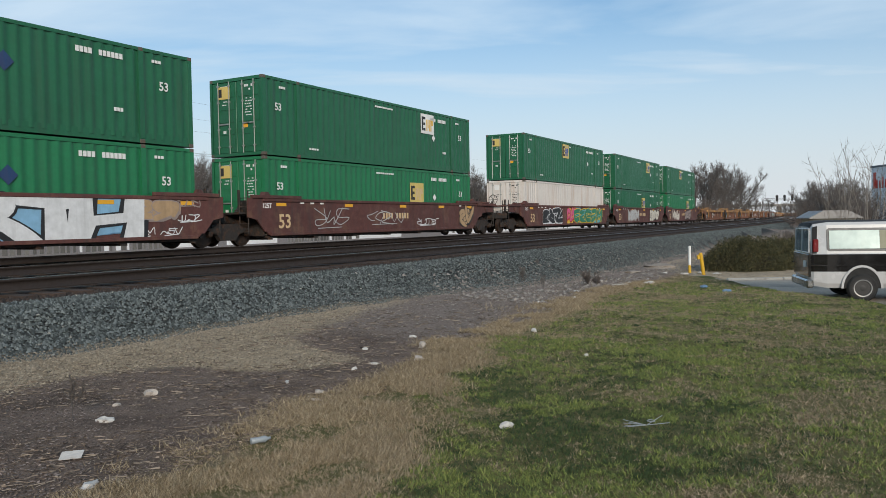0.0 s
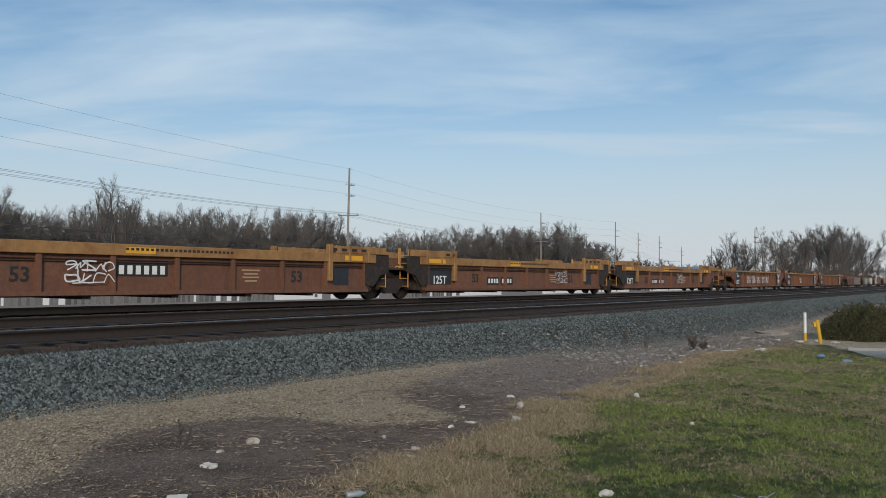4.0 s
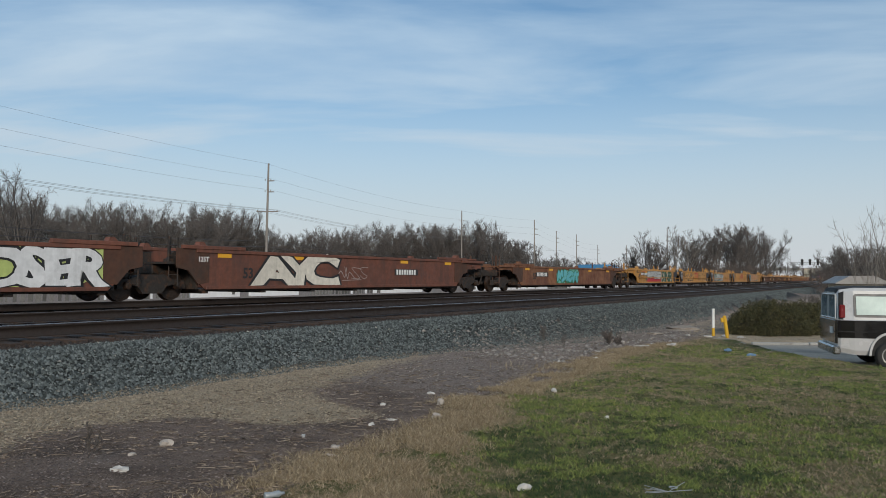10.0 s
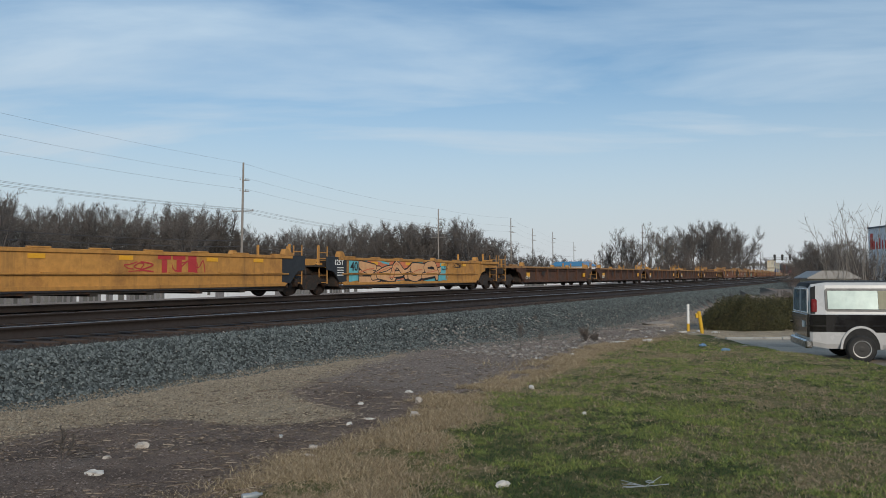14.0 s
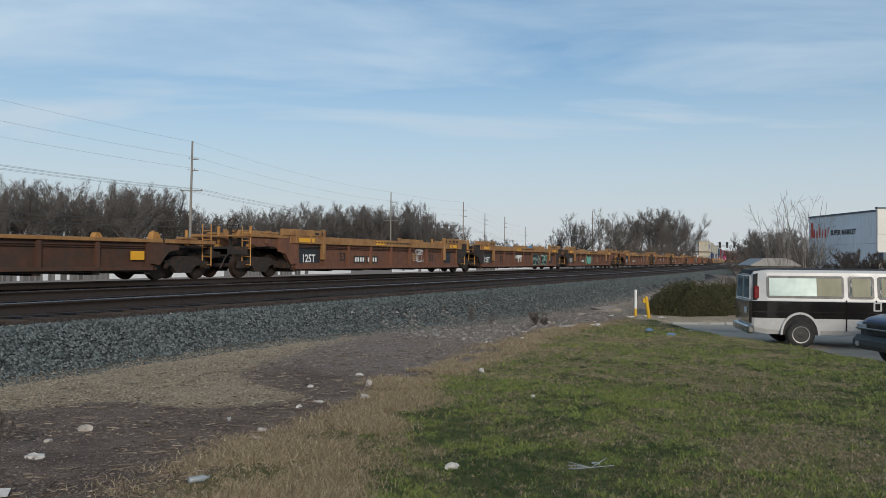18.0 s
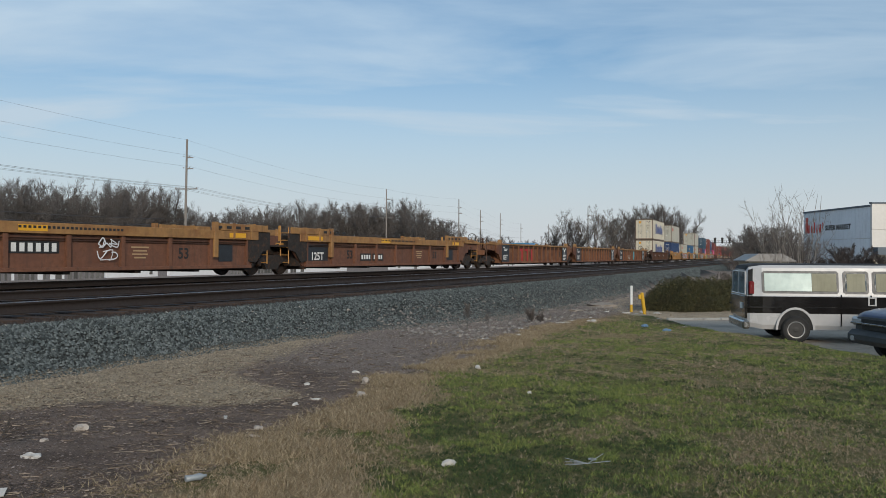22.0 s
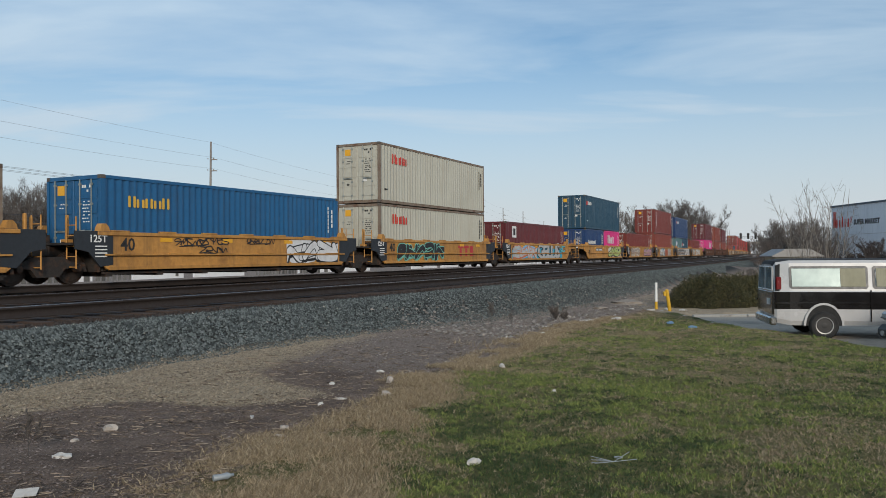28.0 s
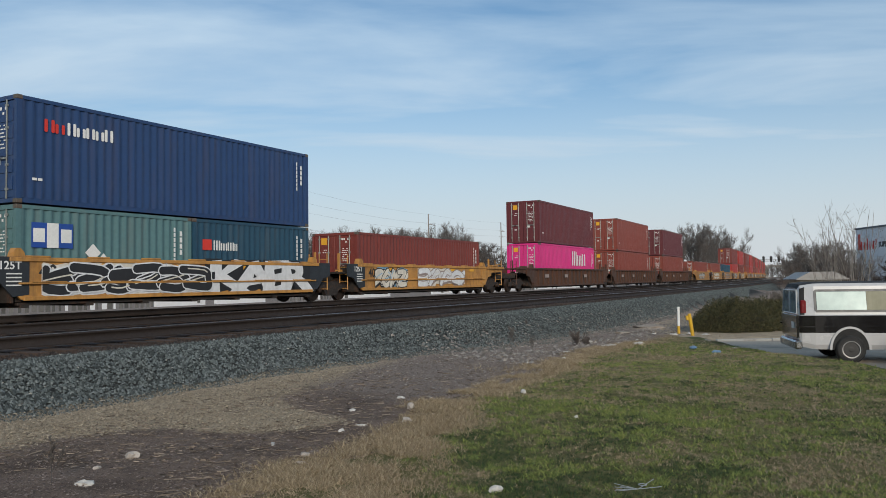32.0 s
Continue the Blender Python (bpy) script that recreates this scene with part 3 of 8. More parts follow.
NAMES = {"maroon53": "oxide-red smooth-sided well wagon with spray paint", "band53": "weathered orange ribbed well wagon with a yellow top band",
         "rib53": "rusty orange ribbed well wagon with black stencil panels", "plain53": "red-brown smooth-sided well wagon covered in spray paint",
         "ochre53": "low ochre smooth-sided well wagon", "yellow40": "ochre-yellow smooth-sided short well wagon with black ends",
         "low40": "low dark-brown ribbed well wagon with a yellow rail", "brown53": "dark-brown closely ribbed well wagon"}
HALF = 1.45                             # half the width of a wagon


@lru_cache(None)
def side_mesh(kind, sy):
    k = KINDS[kind]
    hw, zb, zt = k["box"] / 2 + 0.12, k["zb"], k["zt"]
    bm = bmesh.new()
    pts = [(-hw + 0.15, zb), (hw - 0.15, zb), (hw + 0.55, 0.98), (hw + 0.75, 1.12), (hw + 0.75, zt), (-hw - 0.75, zt), (-hw - 0.75, 1.12), (-hw - 0.55, 0.98)]
    y0 = sy * (HALF - (0.10 if k["ribs"] else 0.0))
    prism(bm, pts, y0, y0 - sy * 0.08)
    return mesh_of(bm, "well_side", M[k["side"]])


@lru_cache(None)
def chord_mesh(kind, sy, low):
    k = KINDS[kind]
    hw, zb, zt = k["box"] / 2 + 0.12, k["zb"], k["zt"]
    y = sy * HALF
    bm = bmesh.new()
    if low == "top":
        band = k.get("band", 0.10)
        box(bm, -hw - 0.2, hw + 0.2, y - 0.05, y + 0.05, zt - band, zt + 0.012, 0.012)
        if k["raised"]:
            for s in (-1, 1):
                box(bm, min(s * (hw - 1.9), s * (hw + 0.75)), max(s * (hw - 1.9), s * (hw + 0.75)), y - 0.07, y + 0.07, zt + 0.012, zt + k.get("lift", 0.13), 0.012)
            if "lift" in k:
                for s in (-1, 1):
                    x = s * (hw - 2.15)
                    box(bm, x - 0.10, x + 0.10, y - 0.085, y + 0.085, 0.70, zt + 0.31, 0.015)
                    for xx in (s * (hw - 1.2), s * (hw - 0.2)):
                        box(bm, xx - 0.05, xx + 0.05, y - 0.085, y + 0.085, zt - 0.3, zt + 0.29, 0.01)
        if k["ledge"]:
            for i in range(7):
                x = -hw + 0.6 + i * (2 * hw - 1.2) / 6
                box(bm, x - 0.35, x + 0.35, y - 0.045, y + 0.045, zt + 0.012, zt + 0.06, 0.012)
    elif low == "sill":
        box(bm, -hw + 0.2, hw - 0.2, y - 0.05, y + 0.05, zb - 0.03, zb + 0.08, 0.01)
    else:
        box(bm, -hw + 0.05, hw - 0.05, y - 0.085, y + 0.085, zb + 0.40, zb + 0.45, 0.01)
        for i in range(6):
            x = -hw + 0.9 + i * (2 * hw - 1.8) / 5
            box(bm, x - 0.5, x + 0.5, y - 0.10, y + 0.10, zb + 0.451, zb + 0.475)
    return mesh_of(bm, {"top": "top_chord", "sill": "side_sill", "ledge": "side_ledge"}[low], M[k["top"] if low == "top" else k["side"]])


@lru_cache(None)
def rib_mesh(kind):
    k = KINDS[kind]
    bm = bmesh.new()
    w = 0.055 if k["ribs"] > 14 else 0.075
    top = k["zt"] - k.get("band", 0.10)
    prism(bm, ((-w, k["zb"] + 0.08), (w, k["zb"] + 0.08), (w, top), (-w, top)), 0.0, 0.10)
    return mesh_of(bm, "rib", M[k.get("rib", k["side"])])


@lru_cache(None)
def inner_rail_mesh(kind):
    """Two thin rails between the ribs, below the top band."""
    k = KINDS[kind]
    hw, top = k["box"] / 2 + 0.12, k["zt"] - k.get("band", 0.10)
    bm = bmesh.new()
    for dz in (0.10, 0.16):
        box(bm, -hw + 0.2, hw - 0.2, -HALF + 0.03, -HALF + 0.10, top - dz - 0.022, top - dz)
    return mesh_of(bm, "inner_rail", M["dark_car"])


@lru_cache(None)
def floor_mesh(kind):
    k = KINDS[kind]
    hw = k["box"] / 2 + 0.12
    bm = bmesh.new()
    box(bm, -hw + 0.1, hw - 0.1, -1.34, 1.34, 0.27, 0.34)
    for i in range(7):
        x = -hw + 0.3 + i * (2 * hw - 0.6) / 6
        box(bm, x - 0.12, x + 0.12, -1.34, 1.34, 0.20, 0.269)
    return mesh_of(bm, "well_floor", M["steel_dark"])


@lru_cache(None)
def deck_mesh(kind, coupler):
    """The platform over the truck at one end, in +x: well bulkhead, sloped centre beam, deck grating and step."""
    k = KINDS[kind]
    hw, zt = k["box"] / 2 + 0.12, k["zt"]
    reach = 2.75 if coupler else 1.05
    bm = bmesh.new()
    box(bm, hw + 0.01, hw + 0.10, -1.34, 1.34, 0.34, 1.16)
    box(bm, hw + 0.10, hw + reach, -0.45, 0.45, 0.80, 1.12, 0.03)
    box(bm, hw + 0.10, hw + min(reach, 1.3), -1.34, 1.34, 1.13, 1.20)
    prism(bm, ((hw + 0.10, 1.21), (hw + 0.9, 1.21), (hw + 0.6, zt - 0.05), (hw + 0.10, zt - 0.05)), -0.9, -0.78)
    prism(bm, ((hw + 0.10, 1.21), (hw + 0.9, 1.21), (hw + 0.6, zt - 0.05), (hw + 0.10, zt - 0.05)), 0.78, 0.9)
    if coupler:
        box(bm, hw + reach - 0.16, hw + reach, -1.30, 1.30, 0.86, 1.18, 0.02)
        box(bm, hw + reach, hw + reach + 0.62, -0.13, 0.13, 0.74, 0.98, 0.03)
        box(bm, hw + reach + 0.40, hw + reach + 0.62, -0.20, 0.20, 0.70, 1.02, 0.04)
        rod(bm, (hw + reach + 0.1, 0.45, 0.8), (hw + reach + 0.35, 0.4, 0.35), 0.03)
    return mesh_of(bm, "end_platform", M["steel_dark"] if k["end"] != "rust_car" and k["end"] != "orange_car" else M[k["end"]])


@lru_cache(None)
def endplate_mesh(kind, sy, plain=False):
    """The outer plate beside an end platform, sloping over the truck."""
    k = KINDS[kind]
    hw, zt = k["box"] / 2 + 0.12, k["zt"]
    y = sy * (HALF - 0.0)
    bm = bmesh.new()
    prism(bm, ((hw - 0.35, 0.55), (hw + 0.10, 0.50), (hw + 0.50, 0.93), (hw + 0.95, 1.02), (hw + 0.95, zt + 0.02), (hw - 0.35, zt + 0.02)), y + sy * 0.012, y - sy * 0.05)
    return mesh_of(bm, "end_plate", M[k["side"] if plain else k["end"]])


@lru_cache(None)
def endside_mesh(kind, sy):
    """The side carried on over the truck at a coupler end."""
    k = KINDS[kind]
    hw, zt = k["box"] / 2 + 0.12, k["zt"]
    y = sy * (HALF - 0.06)
    bm = bmesh.new()
    prism(bm, ((hw + 0.76, 1.06), (hw + 1.15, 1.20), (hw + 2.55, 1.24), (hw + 2.55, zt - 0.12), (hw + 0.76, zt - 0.04)), y, y - sy * 0.05)
    box(bm, hw + 1.45, hw + 1.75, min(y, y + sy * 0.05), max(y, y + sy * 0.05), 1.30, zt - 0.18, 0.01)
    return mesh_of(bm, "end_side", M[k["side"]])


@lru_cache(None)
def endrail_mesh(kind):
    """The rail, walkway and pads on top of a coupler end."""
    k = KINDS[kind]
    hw, zt = k["box"] / 2 + 0.12, k["zt"]
    bm = bmesh.new()
    for sy in (-1, 1):
        box(bm, hw + 0.3, hw + 2.6, sy * HALF - 0.10, sy * HALF + 0.03, zt - 0.11, zt + 0.02, 0.012)
        box(bm, hw + 0.9, hw + 1.7, sy * HALF - 0.12 - 0.1 * (sy > 0), sy * HALF + 0.02 + 0.1 * (sy < 0), zt + 0.021, zt + 0.11, 0.02)
    for i in range(5):
        box(bm, hw + 0.55 + i * 0.48, hw + 0.75 + i * 0.48, -1.3, 1.3, zt - 0.09, zt - 0.03)
    return mesh_of(bm, "end_rail", M[k["top"]])


@lru_cache(None)
def ladder_mesh(mat):
    bm = bmesh.new()
    for y in (-0.2, 0.2):
        rod(bm, (0, y, 0.45), (0, y, 1.95), 0.022, 6)
    for i in range(5):
        rod(bm, (0, -0.2, 0.5 + i * 0.3), (0, 0.2, 0.5 + i * 0.3), 0.016, 6)
    return mesh_of(bm, "ladder", M[mat])


@lru_cache(None)
def post_mesh(mat, hgt):
    bm = bmesh.new()
    box(bm, -0.035, 0.035, -0.05, 0.05, 1.15, hgt, 0.012)
    box(bm, -0.12, 0.12, -0.12, 0.12, 1.15, 1.30, 0.012)
    return mesh_of(bm, "guide_post", M[mat])


@lru_cache(None)
def brake_mesh():
    bm = bmesh.new()
    box(bm, -0.05, 0.05, -0.05, 0.05, 1.18, 1.9)
    n = 18
    for i in range(n):
        a, b = 2 * math.pi * i / n, 2 * math.pi * (i + 1) / n
        rod(bm, (0.12, math.cos(a) * 0.28, 2.0 + math.sin(a) * 0.28), (0.12, math.cos(b) * 0.28, 2.0 + math.sin(b) * 0.28), 0.02, 5)
    for i in range(3):
        a = math.pi * i / 3
        rod(bm, (0.12, -math.cos(a) * 0.28, 2.0 - math.sin(a) * 0.28), (0.12, math.cos(a) * 0.28, 2.0 + math.sin(a) * 0.28), 0.014, 5)
    return mesh_of(bm, "brake_wheel", M["steel_dark"])


@lru_cache(None)
def saddle_mesh(mat):
    """Pad and corner guide on top of the side at the end of the well."""
    bm = bmesh.new()
    prism(bm, ((-0.16, 0.0), (0.20, 0.0), (0.16, 0.14), (0.06, 0.24), (-0.06, 0.24), (-0.13, 0.12)), -0.12, 0.12)
    return mesh_of(bm, "corner_guide", M[mat])


@lru_cache(None)
def plate_mesh(w, h, mat):
    bm = bmesh.new()
    box(bm, -w / 2, w / 2, -0.002, 0.002, -h / 2, h / 2)
    return mesh_of(bm, "stencil", M[mat])


def stencil(parent, x, z, w, h, mat, y=None, name="stencil"):
    return part(name, plate_mesh(round(w, 3), round(h, 3), mat), None, parent, m=pose(x, (-HALF - 0.012) if y is None else y, z))


def lettering(parent, text, x, z, size, mat, y=None):
    return part("lettering", letters(text, size, mat), None, parent, m=pose(x, (-HALF - 0.012) if y is None else y, z))


def ribbon(V, F, mi, pts, w, k, y, box_in):
    """A painted stroke of even width with round ends and joints, as flat facets."""
    x0, x1, z0, z1 = box_in

    def poly(ps):
        n = len(V)
        V.extend((min(max(px, x0), x1), y, min(max(pz, z0), z1)) for px, pz in ps)
        F.append(tuple(range(n, n + len(ps))))
        mi.append(k)
    for (ax, az), (bx, bz) in zip(pts[:-1], pts[1:]):
        d = math.hypot(bx - ax, bz - az) or 1
        tx, tz = (bx - ax) / d, (bz - az) / d
        a = math.atan2(tz, tx)
        ring = [(bx + math.cos(a + q) * w, bz + math.sin(a + q) * w) for q in (-1.571, -0.785, 0, 0.785, 1.571)]
        ring += [(ax + math.cos(a + q) * w, az + math.sin(a + q) * w) for q in (1.571, 2.356, 3.142, 3.927, 4.712)]
        poly(ring)
        y -= 0.00012
    return y


def bow(pts, n=5):
    """Rounds the corners of a line of points."""
    out = []
    P = [pts[0]] + list(pts) + [pts[-1]]
    for a, b, c, d in zip(P[:-3], P[1:-2], P[2:-1], P[3:]):
        for i in range(n):
            t = i / n
            out.append(tuple(0.5 * (2 * b[q] + (c[q] - a[q]) * t + (2 * a[q] - 5 * b[q] + 4 * c[q] - d[q]) * t * t + (3 * b[q] - a[q] - 3 * c[q] + d[q]) * t ** 3) for q in (0, 1)))
    return out + [pts[-1]]


SHAPES = (((0.1, 0.9), (0.15, 0.1), (0.85, 0.15)), ((0.1, 0.1), (0.3, 0.95), (0.6, 0.4), (0.9, 0.9)), ((0.85, 0.8), (0.4, 0.95), (0.15, 0.6), (0.7, 0.45), (0.75, 0.12), (0.1, 0.1)),
          ((0.15, 0.1), (0.2, 0.9), (0.75, 0.85), (0.75, 0.5), (0.25, 0.5), (0.85, 0.08)), ((0.85, 0.85), (0.3, 0.9), (0.12, 0.5), (0.3, 0.1), (0.88, 0.15)), ((0.1, 0.08), (0.45, 0.95), (0.9, 0.06)),
          ((0.1, 0.92), (0.3, 0.1), (0.55, 0.6), (0.75, 0.1), (0.92, 0.92)), ((0.5, 0.92), (0.15, 0.7), (0.2, 0.2), (0.6, 0.08), (0.88, 0.4), (0.8, 0.8), (0.45, 0.9)), ((0.1, 0.88), (0.9, 0.92), (0.2, 0.12), (0.92, 0.08)))


def turned(rng, sh):
    """A shape, mirrored or upside down and pulled about, so that it stays a mere shape."""
    fu, fv = rng.random() < 0.7, rng.random() < 0.6
    return [((1 - u if fu else u) + rng.uniform(-0.14, 0.14), min(max((1 - v if fv else v) + rng.uniform(-0.14, 0.14), 0.0), 1.0)) for u, v in sh]


def spray(parent, x0, x1, z0, z1, fill, line, seed, cells=5, back=None, y=None):
    """Spray-painted letter-like shapes without words: swollen strokes with a drawn edge and a thrown shade, over a ground of paint."""
    rng = random.Random(seed)
    y = -HALF - 0.012 if y is None else y
    V, F, mi = [], [], []
    cw, h = (x1 - x0) / cells, z1 - z0
    wide = min(cw * 0.17, h * 0.125)
    lim = (x0 - 0.12, x1 + 0.12, z0, z1)
    if back:
        n = cells * 3
        for i in range(n):
            px, pz = x0 + (x1 - x0) * (i + 0.5) / n, z0 + h * rng.uniform(0.35, 0.65)
            y = ribbon(V, F, mi, [(px - cw * 0.3, pz), (px + cw * 0.3, pz + h * rng.uniform(-0.15, 0.15))], h * rng.uniform(0.26, 0.42), 2, y, lim)
    strokes = []
    for c in range(cells):
        lf, wd = x0 + c * cw - cw * 0.26, cw * 1.55
        lean, lo, tall = rng.uniform(-0.15, 0.22), z0 + wide * 1.2, (h - wide * 2.4) * rng.uniform(0.88, 1.0)
        sh = turned(rng, rng.choice(SHAPES))
        for _ in range(1 + c % 2):
            strokes.append(bow([(lf + wd * rng.uniform(-0.1, 0.2), lo + tall * rng.uniform(0.1, 0.4)), (lf + wd * 0.5, lo + tall * rng.uniform(0.3, 0.7)), (lf + wd * rng.uniform(0.8, 1.1), lo + tall * rng.uniform(0.6, 0.95))], 3))
        strokes.append(bow([(lf + (u + lean * (v - 0.5)) * wd * 0.86 + rng.uniform(-0.03, 0.03) * wd, lo + tall * (v + rng.uniform(-0.04, 0.04))) for u, v in sh], 3))
    edge = min(0.05, wide * 0.45)
    for dx, dz, w, k in ((edge * 1.2, -edge * 1.1, wide + edge, 1), (0, 0, wide + edge, 1)):
        for st in strokes:
            y = ribbon(V, F, mi, [(px + dx, pz + dz) for px, pz in st], w, k, y, lim)
    for st in strokes:
        y = ribbon(V, F, mi, st, wide + edge * 0.8, 1, y, lim)
        y = ribbon(V, F, mi, st, wide, 0, y, lim)
    if back:
        for st in strokes[::2]:
            y = ribbon(V, F, mi, [(px - wide * 0.35, pz + wide * 0.35) for px, pz in st[1:5]], wide * 0.16, 2, y, lim)
    me = bpy.data.meshes.new("spray_painting")
    me.from_pydata(V, [], F)
    for k in (fill, line, back or fill):
        me.materials.append(M["spray_" + k])
    me.polygons.foreach_set("material_index", mi)
    return part("spray_painting", me, None, parent, "%s spray-painted shapes with %s outlines" % (fill, line))


@lru_cache(None)
def fat_letter(ch, grow):
    cu = bpy.data.curves.new("letters", "FONT")
    cu.body, cu.size, cu.resolution_u, cu.offset = ch, 1.0, 3, grow
    tmp = bpy.data.objects.new("letters", cu)
    scene.collection.objects.link(tmp)
    bpy.context.view_layer.update()
    me = bpy.data.meshes.new_from_object(tmp)
    bpy.data.objects.remove(tmp)
    return me


for _c in "EARTHYCMLGUSKPZNOI":
    for _g in (0.085, 0.045):
        fat_letter(_c, _g)


def dot(parent, x, z, r, mat):
    """A round splash of paint."""
    bm = bmesh.new()
    prism(bm, [(x + math.cos(a * math.pi / 6) * r, z + math.sin(a * math.pi / 6) * r * 1.15) for a in range(12)], -HALF - 0.0175, -HALF - 0.0165)
    part("paint_dot", bm, M["spray_" + mat], parent)


def paint_cloud(parent, x0, x1, z0, z1, mat, seed, y=None):
    """A patch of sprayed ground colour, one ragged outline."""
    rng = random.Random(seed)
    y = -HALF - 0.010 if y is None else y
    bm = bmesh.new()
    top = [(x0 + (x1 - x0) * i / 14, z1 - rng.uniform(0, 0.16) * (z1 - z0)) for i in range(15)]
    low = [(x1 - (x1 - x0) * i / 14, z0 + rng.uniform(0, 0.16) * (z1 - z0)) for i in range(15)]
    bm.faces.new([bm.verts.new((px, y, pz)) for px, pz in top + low])
    bmesh.ops.triangulate(bm, faces=bm.faces)
    part("paint_patch", bm, M["spray_" + mat], parent)


def logo_bars(parent, x, z, w, h, mat, y=None):
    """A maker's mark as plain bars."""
    y = -HALF - 0.010 if y is None else y
    for dx, dz, bw, bh in ((-0.34, 0.38, 0.30, 0.24), (0.0, 0.38, 0.30, 0.24), (-0.34, -0.12, 0.12, 0.72), (0.0, -0.12, 0.12, 0.72), (0.32, 0.0, 0.20, 0.96)):
        stencil(parent, x + dx * w, z + dz * h, bw * w, bh * h, mat, y=y, name="logo_bar")


def piece(parent, text, x0, x1, z0, z1, fill, line, seed, y=None, outer=None):
    """A sprayed word that can be read: swollen letters with a drawn edge, each one bent a little."""
    rng = random.Random(seed)
    y = -HALF - 0.020 if y is None else y
    ws = (x1 - x0) / len(text)
    layers = ((0.085, line, 0.0, "letter_edge"), (0.045, fill, -0.006, "letter_fill"))
    for grow, mat, dy, nm in (((0.115, outer, 0.004, "letter_halo"),) if outer else ()) + layers:
        for i, ch in enumerate(text):
            me = fat_letter(ch, grow).copy()
            r2 = random.Random(seed + i)
            lean, sw, top, tw = r2.uniform(-0.14, 0.20), r2.uniform(0.04, 0.16), r2.uniform(0.92, 1.05), r2.uniform(0, 6.28)
            xs = [v.co.x for v in me.vertices]
            mid, wd = (min(xs) + max(xs)) / 2, 0.60
            for v in me.vertices:
                u, w = (v.co.x - mid) / wd, v.co.y / 0.72
                px = x0 + (i + 0.5 + u * (1.34 + sw * math.cos(w * 5)) + lean * (w - 0.5) + 0.05 * math.sin(w * 7 + tw)) * ws
                pz = z0 + (z1 - z0) * (0.05 + 0.90 * w * top + 0.045 * math.sin(u * 6 + tw))
                v.co = (px, y + dy - i * 0.0006, min(max(pz, z0 - 0.02), z1 + 0.02))
            me.materials.clear()
            me.materials.append(M["spray_" + mat])
            part(nm, me, None, parent)


def scrawl(parent, x, z, w, h, mat, seed, y=None):
    """A thin sprayed tag: quick loops with no letters in them, and a dash below."""
    rng = random.Random(seed)
    y = -HALF - 0.014 if y is None else y
    V, F, mi = [], [], []
    rows = 2 if h > 0.5 and w < 1.8 else 1
    lim = (x - 0.1, x + w + 0.1, z - 0.05, z + h + 0.05)
    for r in range(rows):
        n = max(3, int(w / (h / rows * 0.75)))
        cw, ch, zz = w / n, h / rows, z + h * (rows - 1 - r) / rows
        for c in range(n):
            pts = [(x + (c - 0.35 + u * 1.7 + 0.12 * (v - 0.5) + rng.uniform(-0.1, 0.1)) * cw, zz + ch * (0.10 + 0.82 * v + rng.uniform(-0.08, 0.08))) for u, v in turned(rng, rng.choice(SHAPES))]
            y = ribbon(V, F, mi, bow(pts, 3), rng.uniform(0.014, 0.022), 0, y, lim)
    y = ribbon(V, F, mi, [(x + w * 0.1, z + 0.02), (x + w * 0.8, z + 0.05)], 0.014, 0, y, lim)
    me = bpy.data.meshes.new("spray_tag")
    me.from_pydata(V, [], F)
    me.materials.append(M["spray_" + mat])
    return part("spray_tag", me, None, parent)


